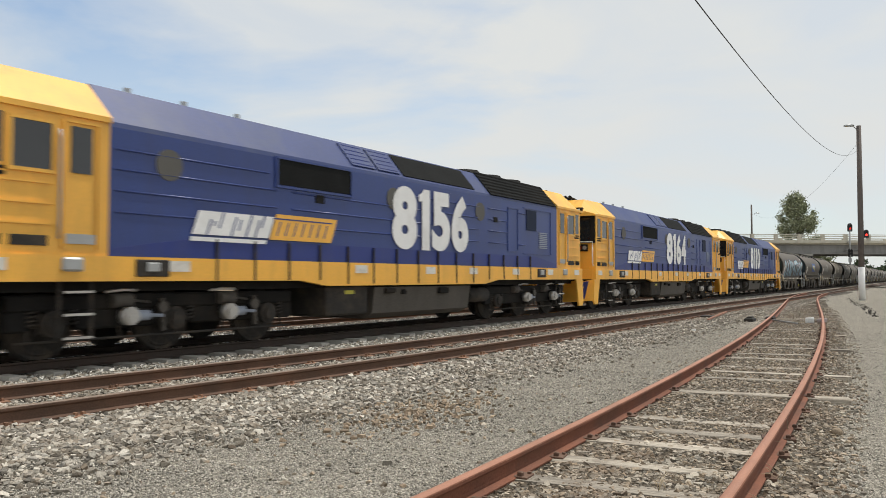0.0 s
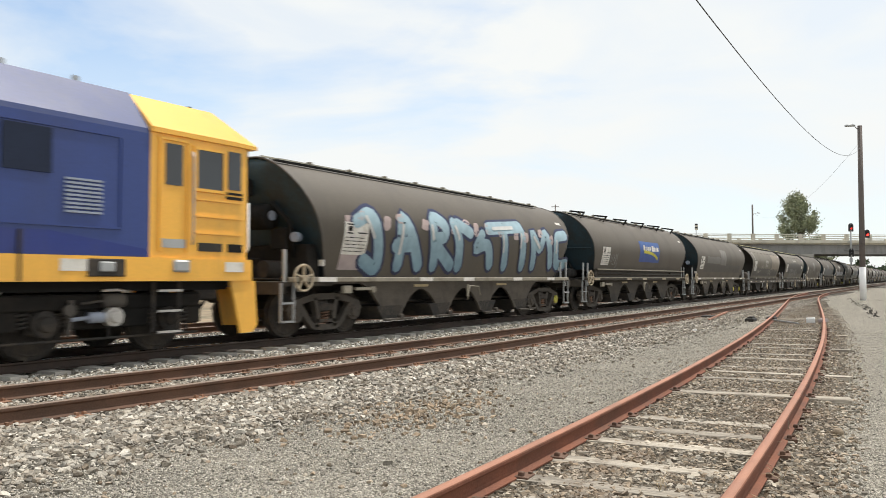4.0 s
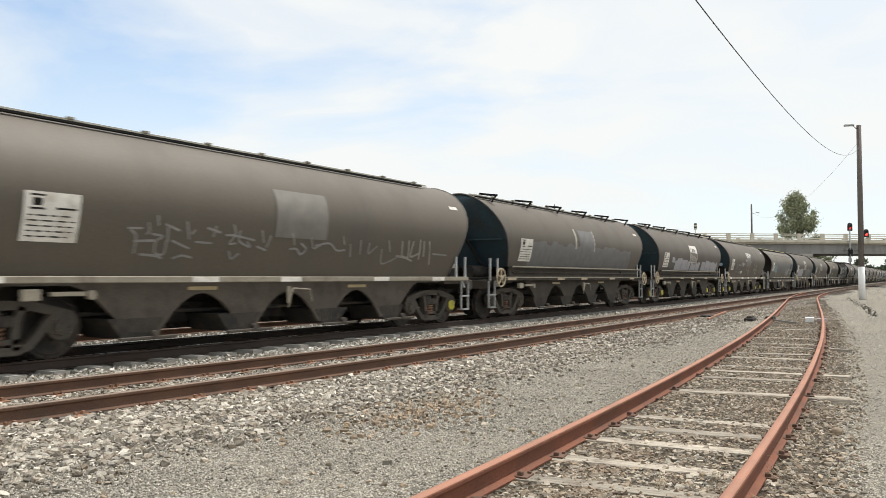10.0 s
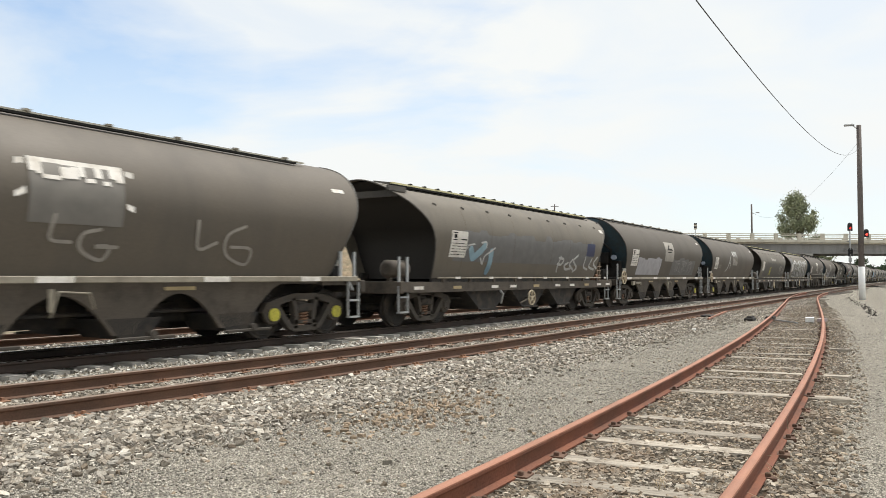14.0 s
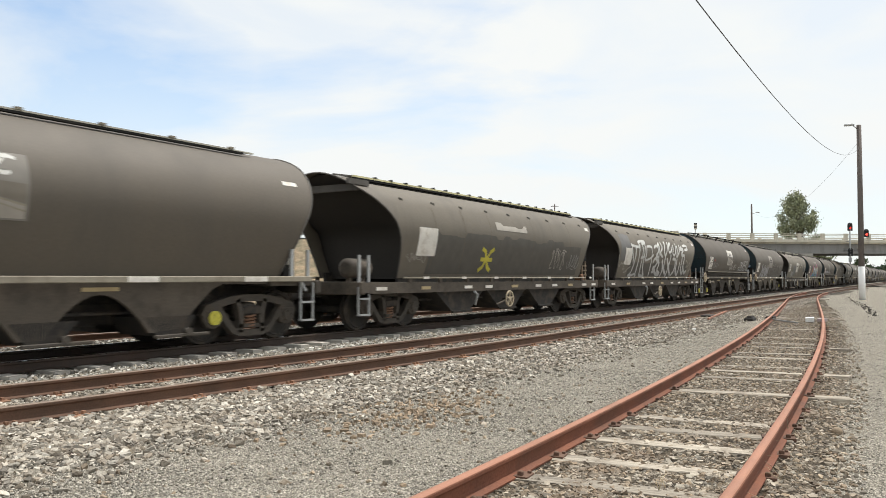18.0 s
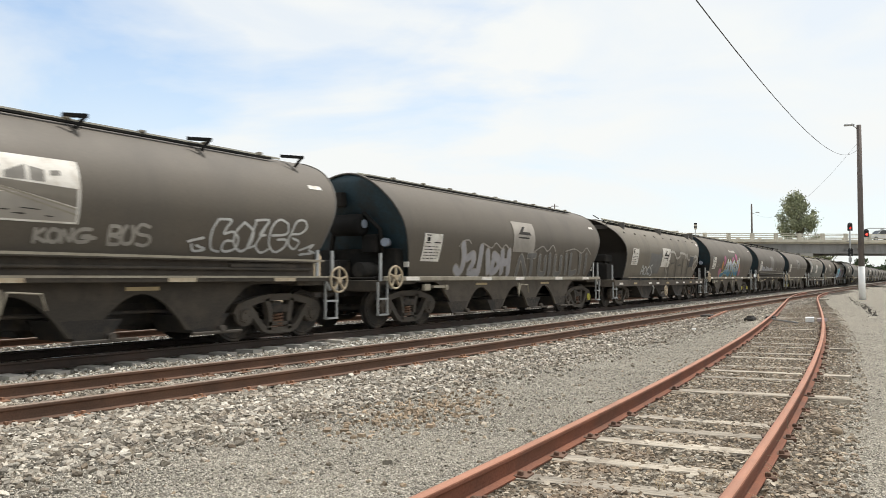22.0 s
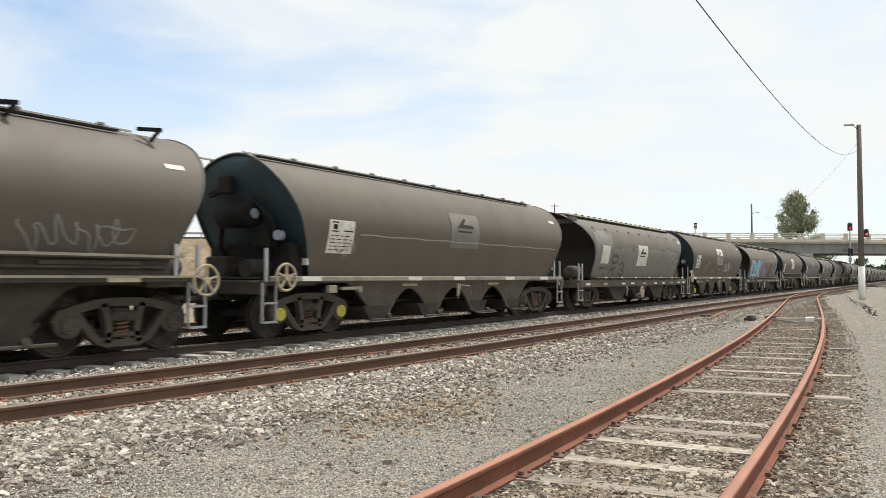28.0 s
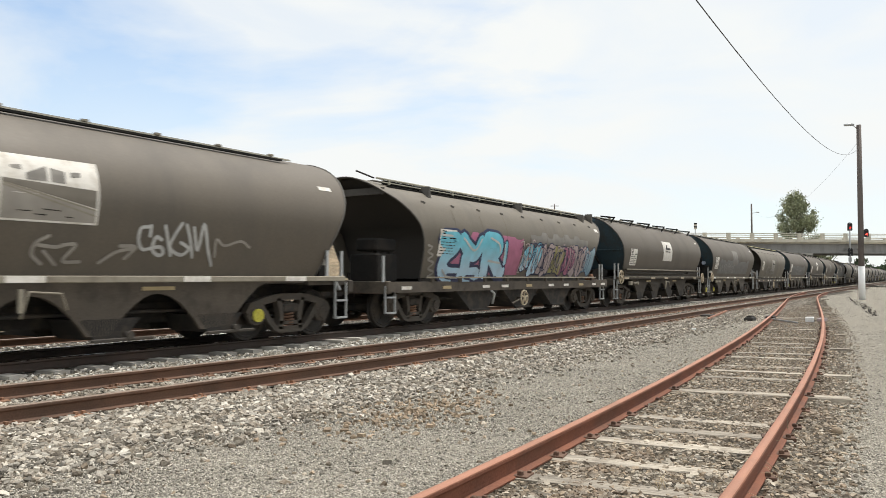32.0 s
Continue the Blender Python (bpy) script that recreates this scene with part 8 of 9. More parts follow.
    # W16
    side_patch(w[16], "paint_patch", 4.05, 2.24, 0.72, 0.52, M["p_slate"], "dark grey painted square", 0.02)
    side_patch(w[16], "paint_patch", 4.02, 2.31, 0.76, 0.06, M["p_line"], "flaked white strip over the dark square", 0.02, 0.02, 5)
    side_patch(w[16], "paint_patch", -2.4, 2.3, 1.6, 0.95, M["p_lilac"], "grey cover paint", 0.004, 0.1, 17)
    # W17
    side_patch(w[17], "paint_patch", -0.8, 2.9, 1.7, 0.16, M["p_line"], "pale flaking paint", 0.007, 0.12, 18)
    scribble(w[17], -4.1, 1.95, 0.8, 0.15, M["p_line"], 188, 4, 0.025)
    # W18 to W21
    for k in range(10):
        side_patch(w[18], "paint_patch", -4.4 + k * 0.68, 2.15 - 0.02 * k, 0.62, 0.46 - 0.02 * k, PG if k < 7 else M["p_line"], "pale grey drips of cover paint", 0.005, 0.3, 60 + k)
    scribble(w[18], 3.4, 2.05, 1.6, 0.45, PF, 183, 4, 0.04)
    sm = Geo()
    ribbon([(-4.2 + k * 0.5, 2.08 + 0.012 * math.sin(k * 2.1)) for k in range(21)], 0.03, 0.02, sm)
    part("seam", sm, M["p_line"], w[19], "pale welded seam")
    wild_piece(w[19], -4.9, 2.25, 0.65, 0.7, 2, PF, 191, "faint scrawl", 0.04)
    side_patch(w[20], "paint_patch", -3.6, 2.45, 8.9, 1.22, M["p_scrub"], "grey cover paint with a wavy edge", 0.004, 0.22, 19)
    side_patch(w[20], "paint_patch", -5.5, 2.95, 1.75, 1.72, M["p_scrub"], "grey cover paint", 0.004, 0.1, 22)
    scribble(w[20], -4.9, 1.62, 1.0, 0.16, M["under"], 201, 3, 0.03)
    # W22: cyan and many-coloured pieces
    side_patch(w[22], "spray_patch", -4.6, 2.40, 4.3, 1.16, M["p_pink"], "dark pink spray cloud", 0.005, 0.25, 23)
    for k, mt in enumerate(("p_cyan", "p_rose", "p_olive", "p_pink", "p_rose", "p_blue")):
        bubble_piece(w[22], -0.2 + k * 0.9, 2.2, 1.15, 0.95, 2, M[mt], M["p_navy"], 224 + k, "many-coloured graffiti swirl", 1.2)
    side_patch(w[22], "paint_patch", 0.2, 2.62, 4.6, 0.4, PP, "tan cover paint", 0.004, 0.2, 24)
    wild_piece(w[22], -0.2, 2.3, 5.2, 1.0, 10, M["p_rose"], 232, "pale strokes on the swirls", 0.05, 0.024)
    wild_piece(w[22], -0.2, 2.25, 5.2, 1.0, 8, M["p_navy"], 233, "dark strokes on the swirls", 0.035, 0.028)
    for i in (24, 25, 26, 28, 29, 30):
        wild_piece(w[i], -3.8 + (i % 3), 2.0, 4.0, 0.6, 7, PF, 240 + i, "faint scrawl", 0.06)
    for i in (24, 26, 29, 33, 36):
        side_patch(w[i], "paint_patch", -4.2, 2.3, 8.6, 0.9, M["p_lilac"], "grey cover paint", 0.004, 0.2, 30 + i)

    # W13: two rows of tall white strokes
    strokes(w[13], PW, 0.11, "tall white graffiti strokes",
           [(-4.17, 2.55, -4.06, 2.26, -3.87, 1.99, -3.76, 1.79),
           (-4.18, 2.52, -3.82, 2.48, -3.46, 2.46, -3.12, 2.49, -3.18, 2.59, -3.25, 2.66, -2.86, 2.72, -2.36, 2.73, -2.55, 2.64, -2.77, 2.63),
           (-3.63, 2.43, -3.61, 2, -3.64, 1.63, -3.76, 1.34, -3.96, 1.26),
           (-3.96, 1.27, -3.55, 1.27, -3.23, 1.32, -3.02, 1.25),
           (-3.13, 2.47, -3.16, 2.02, -3.13, 1.58, -3.12, 1.27),
           (-2.78, 2.62, -2.7, 2.36, -2.72, 1.84, -2.61, 1.39, -2.6, 1.27),
           (-2.33, 2.71, -2.43, 2.38, -2.46, 1.85, -2.24, 1.46, -1.96, 1.26, -2.32, 1.25, -2.6, 1.27),
           (-2.86, 2.01, -2.43, 2.06)])
    strokes(w[13], PW, 0.11, "tall white graffiti strokes",
           [(-1.5, 2.53, -1.91, 2.53, -2.17, 2.48, -2.21, 2.19, -2.23, 1.94, -1.93, 1.95, -1.48, 2.05, -1.23, 2.17),
           (-1.48, 2.52, -1.43, 2.16, -1.33, 1.68, -1.27, 1.28)])
    strokes(w[13], PW, 0.13, "white graffiti strokes, upper row",
           [(-1.08, 2.52, -0.82, 2.59, -0.56, 2.55, -0.54, 2.32, -0.79, 2.16, -0.5, 2.09),
           (-0.54, 2.61, -0.32, 2.71, -0.38, 2.35, -0.39, 1.92),
           (0.03, 2.76, 0.1, 2.53, -0.21, 2.29, 0.16, 2.12),
           (0.68, 2.81, 0.42, 2.4, 0.61, 2.19, 0.84, 2.42, 1.17, 2.81),
           (1.61, 2.81, 1.24, 2.66, 1.15, 2.4, 1.46, 2.39, 1.64, 2.59),
           (1.98, 2.7, 1.79, 2.31, 2.13, 2.26, 2.39, 2.6, 2.47, 2.8),
           (2.65, 2.68, 2.49, 2.18, 2.82, 2.35, 3.13, 2.74),
           (3.46, 2.69, 3.15, 2.54, 3.68, 2.57, 3.33, 2.31, 3.87, 2.26),
           (3.8, 2.75, 4.43, 2.78, 4.49, 2.61, 3.98, 2.55)])
    strokes(w[13], PW, 0.15, "white graffiti strokes, lower row",
           [(-1.09, 1.87, -0.88, 2.02, -0.5, 1.92, -0.61, 1.68, -0.94, 1.59, -0.51, 1.49, -0.88, 1.42),
           (-0.44, 1.92, -0.17, 1.78, -0.19, 1.49, 0.25, 1.35, -0.15, 1.31, -0.47, 1.4),
           (0.25, 1.94, 0.61, 1.5, 0.51, 1.26),
           (0.63, 2.1, 0.71, 1.65, 1.19, 1.32),
           (0.96, 2.03, 1.38, 1.67, 1.35, 1.26),
           (1.48, 2.22, 1.5, 1.67, 2.06, 1.26),
           (1.91, 2.06, 2.33, 2.01, 2.51, 1.53, 2.24, 1.3),
           (2.61, 2.02, 2.79, 1.53, 3.27, 1.33, 3.21, 1.87),
           (3.46, 2.21, 3.61, 1.63, 4.1, 1.34),
           (3.89, 2.13, 3.94, 1.72, 4.44, 1.41, 4.72, 1.49)])
    strokes(w[13], M["p_line"], 0.06, "small pale tag",
           [(-5.6, 2.06, -5.47, 1.76, -5.32, 1.62, -5.17, 1.77, -5.03, 1.7, -4.97, 1.77, -4.78, 1.66, -4.84, 1.52, -4.63, 1.52, -4.64, 1.38, -4.33, 1.43),
           (-4.44, 1.41, -4.24, 1.53, -3.99, 1.62),
           (4.24, 2.04, 4.62, 1.91, 4.5, 1.69, 4.86, 1.77, 5.03, 1.92, 5.37, 1.64, 5.13, 1.49)])
    # W14: a name in thin letters, then a bubble tag drawn in one line
    strokes(w[14], M["p_line"], 0.055, "pale sprayed tag",
           [(0.25, 1.84, 0.25, 1.75, 0.25, 1.66),
            (0.37, 1.84, 0.31, 1.8, 0.26, 1.74, 0.32, 1.71, 0.41, 1.67),
            (0.49, 1.85, 0.43, 1.79, 0.45, 1.7, 0.53, 1.67, 0.59, 1.72, 0.58, 1.82, 0.49, 1.85),
            (0.64, 1.67, 0.64, 1.84, 0.76, 1.69, 0.77, 1.86),
            (1.05, 1.87, 0.9, 1.86, 0.82, 1.78, 0.86, 1.69, 1.01, 1.7, 1.06, 1.77, 0.91, 1.76, 1.13, 1.75),
            (1.35, 1.94, 1.34, 1.8, 1.35, 1.67),
            (1.35, 1.94, 1.5, 1.93, 1.49, 1.83, 1.35, 1.81, 1.52, 1.77, 1.52, 1.68, 1.35, 1.67),
            (1.61, 1.95, 1.56, 1.83, 1.59, 1.7, 1.71, 1.7, 1.75, 1.81, 1.71, 1.95),
            (2.01, 1.96, 1.87, 1.99, 1.79, 1.91, 1.84, 1.84, 2.0, 1.82, 2.05, 1.74, 1.96, 1.67, 1.82, 1.69)])
    strokes(w[14], PW, 0.045, "white outlined bubble tag",
           [(3.33, 2.17, 3.23, 2.01, 3.21, 1.83, 3.27, 1.66, 3.43, 1.62),
            (3.33, 2.17, 3.6, 2.17, 3.52, 2.04, 3.48, 1.93, 3.67, 1.97, 3.81, 1.86, 3.79, 1.7, 3.62, 1.63, 3.49, 1.66, 3.53, 1.8, 3.71, 1.81),
            (3.9, 2.15, 3.74, 1.98, 3.73, 1.78, 3.91, 1.64, 4.09, 1.75, 4.13, 2.0, 3.9, 2.15),
            (4.17, 2.18, 4.1, 1.91, 4.06, 1.71, 4.25, 1.76),
            (4.16, 2.2, 4.48, 2.22, 4.37, 2.07, 4.3, 1.94, 4.43, 1.95),
            (4.48, 2.22, 4.32, 1.92, 4.24, 1.75, 4.39, 1.63, 4.58, 1.7),
            (4.97, 2.19, 4.75, 2.25, 4.57, 2.1, 4.55, 1.81, 4.74, 1.65, 4.95, 1.74, 4.98, 1.88, 4.76, 1.88),
            (4.97, 2.19, 4.97, 2.0, 4.61, 1.95),
            (5.08, 2.02, 5.2, 2.24, 5.4, 2.27, 5.48, 2.15, 5.33, 2.02, 5.07, 1.98, 5.06, 1.81, 5.23, 1.72, 5.32, 1.86, 5.14, 1.92),
            (2.77, 1.77, 2.92, 1.81, 3.06, 1.84),
            (2.84, 1.72, 2.91, 1.62, 3.13, 1.65, 2.94, 1.71),
            (5.38, 1.7, 5.57, 1.76, 5.75, 1.82, 5.65, 1.71, 5.88, 1.65),
            (5.42, 1.62, 5.73, 1.65)])
    # W15: silver letters, then duller ones
    strokes(w[15], M["p_grey"], 0.2, "silver-grey graffiti lettering",
           [(-3.38, 2.03, -3.22, 1.71, -3.19, 1.43, -3.3, 1.3, -3.53, 1.42),
           (-3.04, 1.69, -2.8, 1.78, -2.68, 1.59, -2.79, 1.33, -2.43, 1.3),
           (-2.41, 1.98, -2.36, 1.67, -2.29, 1.3),
           (-2.04, 1.88, -1.74, 1.34),
           (-1.66, 1.81, -1.28, 1.65, -1.27, 1.42, -1.54, 1.34, -1.61, 1.64),
           (-1.18, 1.91, -0.96, 1.34),
           (-0.78, 1.92, -0.54, 1.31),
           (-1.04, 1.6, -0.65, 1.63)], outline=(M["p_line"], 0.26))
    strokes(w[15], M["p_lilac"], 0.16, "dull grey graffiti lettering",
           [(0.02, 1.29, 0.04, 1.8, 0.62, 1.29),
           (0.51, 1.83, 1, 1.85),
           (0.76, 1.82, 0.99, 1.29),
           (1.33, 1.83, 1.55, 1.33, 1.96, 1.33, 1.75, 1.81),
           (2.05, 1.88, 2.32, 1.3),
           (2.49, 1.86, 2.73, 1.33, 3.17, 1.34, 2.94, 1.84),
           (3.35, 1.92, 3.63, 1.34),
           (3.74, 1.93, 4.02, 1.34, 4.48, 1.38),
           (4.54, 1.95, 4.84, 1.35),
           (5.09, 1.97, 5.35, 1.35)], outline=(M["p_line"], 0.20))
    strokes(w[15], M["p_line"], 0.04, "thin pale strokes over the lettering",
           [(-3.58, 1.98, -3.4, 2.12, -3.15, 2.16, -3, 2.08),
           (-2.38, 2.11, -1.86, 2, -1.65, 2.14, -1.26, 1.99, -1.09, 2.11, -0.77, 1.98),
           (0.89, 1.98, 1.41, 2.15, 1.8, 2.01, 2.15, 2.21, 2.42, 2.03),
           (3.22, 2.05, 3.97, 2.15, 4.64, 2.03, 5, 2.22, 5.47, 2.01)])
    # W16: tag, and a tan piece known by its pale top edge
    strokes(w[16], PW, 0.075, "white sprayed tag",
           [(-3.26, 1.65, -3.3, 1.46, -3.28, 1.3),
           (-3.27, 1.69, -3.06, 1.51, -2.99, 1.27),
           (-3.29, 1.43, -3.03, 1.46),
           (-2.89, 1.65, -2.96, 1.49, -2.78, 1.3, -2.57, 1.36, -2.69, 1.57, -2.89, 1.65),
           (-2.32, 1.66, -2.51, 1.55, -2.36, 1.33, -2.12, 1.33),
           (-1.95, 1.73, -2.16, 1.64, -1.95, 1.5, -1.77, 1.34, -1.97, 1.25)])
    strokes(w[16], M["p_line"], 0.12, "pale sprayed outline of a large piece",
           [(0.12, 1.96, 0.18, 2.14, 0.52, 2.34, 0.91, 2.41, 1.3, 2.32, 1.62, 2.1, 2.16, 2.19, 2.21, 2.36, 3.07, 2.33, 3.22, 2.16),
           (3.3, 2.13, 3.42, 2.34, 3.72, 2.08, 4.13, 2.07),
           (4.73, 2.18, 5.15, 2.27, 5.59, 2.14, 5.6, 1.76, 5.19, 1.57, 4.92, 1.84, 5.41, 2.13),
           (0.14, 1.88, 0.18, 1.58, 0.53, 1.38, 0.54, 1.17)])
    strokes(w[16], M["p_dark"], 0.08, "dark strokes of the large piece",
           [(0.42, 1.97, 0.93, 1.12),
           (1.61, 2.04, 2.21, 1.06),
           (2.83, 2.05, 3.27, 1.16),
           (3.75, 2.01, 4.19, 1.16),
           (0.86, 1.83, 1.37, 1.87),
           (2.16, 1.76, 2.6, 1.8)])
    # W17: white and blue letters with yellow edges
    strokes(w[17], M["p_pink"], 0.42, "pink spray cloud",
           [(-2.28, 2.31, -2.08, 2.18, -2.18, 2.04),
           (-0.06, 2.25, 0.25, 2.2),
           (0.88, 2.48, 1.06, 2.36),
           (2.26, 1.66, 2.61, 1.43),
           (-3.15, 1.53, -2.83, 1.43),
           (-2.92, 1.33, -2.72, 1.3)], lift=0.008)
    strokes(w[17], M["p_orange"], 0.42, "orange spray ball",
           [(-2.62, 1.95, -2.58, 1.81),
           (1.99, 1.88, 2.22, 1.73)], lift=0.011)
    strokes(w[17], M["p_fade"], 0.3, "white and blue graffiti lettering with yellow edges",
           [(-1.39, 2.16, -1.6, 1.9, -1.76, 1.59, -2.13, 1.36, -2.71, 1.27),
           (-1.39, 2.16, -1.09, 1.77, -0.9, 1.34),
           (-1.58, 1.48, -1.01, 1.54),
           (-0.78, 2.13, -0.96, 1.92, -0.82, 1.56, -0.43, 1.34, -0.26, 1.57, -0.44, 1.94, -0.78, 2.13),
           (0.39, 2.12, 0.02, 1.98, 0.1, 1.77, 0.54, 1.63, 0.41, 1.32),
           (0.76, 1.97, 0.91, 1.54, 1.27, 1.36),
           (1.28, 2.15, 1.34, 1.71, 1.67, 1.36),
           (1.76, 2.3, 1.82, 1.81, 1.84, 1.36)], outline=(M["p_yellow"], 0.355))
    strokes(w[17], M["p_navy"], 0.035, "dark strokes on the lettering",
           [(-1.55, 2.07, -1.72, 1.75, -1.94, 1.47, -2.3, 1.3),
           (-1.17, 2.06, -0.9, 1.7, -0.75, 1.31),
           (-0.63, 1.99, -0.63, 1.78, -0.45, 1.49),
           (0.19, 1.99, 0.49, 1.84, 0.49, 1.5, 0.72, 1.32),
           (1.03, 1.92, 1.12, 1.51),
           (1.51, 2.06, 1.64, 1.65, 1.92, 1.39),
           (-0.31, 2.06, -0.04, 1.65, 0.05, 1.32),
           (0.71, 1.79, 1.25, 1.86)], lift=0.026)
    # W21: thin white tags
    strokes(w[21], PW, 0.055, "white sprayed tag",
           [(1.7, 1.96, 1.57, 1.93, 1.56, 1.75, 1.66, 1.61, 1.79, 1.63),
           (1.74, 1.98, 1.75, 1.82),
           (1.97, 1.77, 1.86, 1.81, 1.83, 1.63, 1.94, 1.53, 2.04, 1.55, 1.99, 1.65, 1.87, 1.65),
           (2, 1.99, 2.1, 1.73, 2.19, 1.53),
           (2.31, 2.05, 2.18, 1.82, 2.16, 1.64, 2.39, 1.54, 2.51, 1.65, 2.34, 1.74),
           (2.4, 2.03, 2.53, 1.75, 2.62, 1.51),
           (2.55, 1.99, 2.7, 1.62, 2.74, 2.07, 2.9, 1.67, 3.05, 1.38)])
    strokes(w[21], M["p_line"], 0.05, "white sprayed tag",
           [(3.08, 1.53, 3.05, 1.82, 3.25, 1.72, 3.59, 1.81, 3.82, 1.71),
           (0.97, 1.39, 1.23, 1.56, 1.54, 1.62),
           (1.26, 1.65, 1.53, 1.64, 1.38, 1.46),
           (0.16, 1.75, 0, 1.65, -0.03, 1.49, 0.12, 1.36),
           (0.04, 1.62, 0.27, 1.6, 0.37, 1.62),
           (0.12, 1.54, 0.32, 1.35),
           (0.37, 1.63, 0.57, 1.64, 0.42, 1.41, 0.67, 1.4)])
    strokes(w[21], PF, 0.05, "faint looping scrawl",
           [(-3.48, 1.42, -3.33, 1.55, -3.19, 1.83, -2.99, 1.45, -2.97, 1.94, -2.68, 1.45, -2.67, 1.98, -2.48, 1.96, -2.57, 1.72, -2.74, 1.69),
           (-2.49, 1.98, -2.14, 1.92, -1.95, 1.79, -2.08, 1.65),
           (-1.67, 1.49, -1.29, 1.64, -1.03, 1.53, -1.36, 1.47, -0.89, 1.56)])
    # W8: numerals, ovals and a pale scrawl
    strokes(w[8], M["p_line"], 0.055, "pale sprayed numerals",
           [(-0.2, 2.05, -0.23, 1.72, 0.07, 1.68),
           (0.5, 1.88, 0.24, 1.8, 0.24, 1.58, 0.58, 1.43, 0.69, 1.63, 0.45, 1.63, 0.81, 1.63),
           (2.22, 2.11, 2.29, 1.66, 2.66, 1.77),
           (3.24, 2.08, 2.87, 1.9, 2.91, 1.57, 3.38, 1.41, 3.44, 1.68, 2.98, 1.71)])
    strokes(w[8], PW, 0.17, "white painted ovals",
           [(-2.14, 2.09, -2.09, 1.93),
           (-1.68, 2.09, -1.63, 1.95),
           (-2.02, 1.54, -1.63, 1.53)])
    strokes(w[8], M["p_line"], 0.16, "small white letters",
           [(-1.47, 2.06, -1.34, 2.07),
           (-1.27, 2.07, -1.14, 2.08)], lift=0.016)
    strokes(w[8], PF, 0.07, "faint grey scrawl",
           [(-3.97, 1.42, -3.84, 1.69, -3.75, 1.87, -3.52, 1.5, -3.52, 1.95, -3.33, 2.02, -3.27, 1.51, -3.19, 1.84),
           (-2.91, 1.49, -3.02, 1.97, -2.77, 2.04, -2.6, 1.91, -2.61, 1.52, -2.41, 1.57),
           (-2.93, 1.98, -2.39, 2),
           (-2.58, 1.86, -2.24, 1.5)])
    # W9: blue shape and white tags
    strokes(w[9], M["p_blue"], 0.24, "pale blue sprayed shape",
           [(-3.81, 1.92, -3.65, 1.72, -3.46, 1.8, -3.23, 1.94, -3.09, 2.07),
           (-2.69, 1.88, -2.64, 1.54, -2.7, 1.36)])
    strokes(w[9], PW, 0.05, "white edges of the blue shape",
           [(-4.03, 1.94, -3.98, 2.03, -3.68, 2.07),
           (-3.33, 2.12, -3.06, 2.14, -3.02, 2),
           (-3.23, 1.7, -3.07, 1.55, -3.03, 1.76, -2.79, 1.88, -2.53, 2)], lift=0.02)
    strokes(w[9], PW, 0.08, "white sprayed tag",
           [(2.08, 1.87, 1.98, 1.54, 2.01, 1.37),
           (1.95, 1.83, 2.35, 1.78, 2.23, 1.61, 1.92, 1.63),
           (2.78, 1.68, 2.54, 1.58, 2.69, 1.46, 3.06, 1.48),
           (3.1, 1.79, 2.93, 1.62, 3.32, 1.45),
           (3.5, 1.94, 3.2, 1.76, 3.59, 1.52, 3.36, 1.38),
           (4.23, 1.89, 4.22, 1.57, 4.63, 1.46),
           (4.83, 1.83, 4.73, 1.57, 5.25, 1.47),
           (5.33, 1.92, 5.1, 1.69, 5.5, 1.51)])
    # W3: pale tags
    strokes(w[3], M["p_line"], 0.05, "pale sprayed tag",
           [(-5.69, 2.98, -5.59, 2.87, -5.38, 2.95, -5.25, 2.83, -4.97, 2.99, -4.9, 2.83, -5.07, 2.72, -4.8, 2.66, -4.69, 2.52, -4.85, 2.49, -4.96, 2.65),
           (-5.54, 2.04, -5.32, 1.9, -5.4, 1.8, -5.16, 1.86, -5.04, 2),
           (-3.92, 1.66, -3.78, 1.79, -3.55, 1.47, -3.5, 1.76, -3.27, 1.45, -3.24, 1.8, -3.08, 1.55, -2.99, 1.78, -2.96, 1.59, -2.65, 1.65),
           (-2.65, 1.65, -2.24, 1.74, -2.19, 1.91, -1.97, 2.03, -1.76, 1.95, -1.6, 2.13, -1.34, 1.85)])
    strokes(w[3], M["p_line"], 0.05, "pale sprayed numerals",
           [(0.78, 1.77, 1.05, 1.46),
           (1.06, 1.86, 1.14, 1.54, 1.46, 1.58, 1.28, 1.77),
           (1.61, 1.79, 1.66, 1.58, 2.04, 1.55),
           (1.76, 1.84, 2.21, 1.89, 2.18, 1.55, 1.9, 1.42),
           (3.91, 1.65, 4.1, 1.76, 4.29, 1.58, 4.52, 1.77, 4.72, 1.59)])
    # W20: half-removed dark shapes and a pale scrawl
    strokes(w[20], M["p_dark"], 0.11, "dark half-removed shape",
           [(-3.7, 1.99, -3.66, 1.76, -3.13, 1.77, -3.17, 2.01, -3.7, 1.99),
           (-2.8, 1.65, -2.46, 1.74, -2.21, 1.61, -2.45, 1.49, -2.09, 1.41, -2.18, 1.25, -2.59, 1.3),
           (-3.36, 1.56, -3.26, 1.24),
           (-3.67, 1.48, -3.12, 1.54)])
    strokes(w[20], M["p_line"], 0.06, "pale scrawl",
           [(3.98, 2.29, 4.57, 2.32),
           (4.07, 2.26, 4.19, 1.77),
           (4.36, 2.09, 5.06, 1.9, 5.36, 2.01, 4.82, 1.71, 4.75, 1.56)])
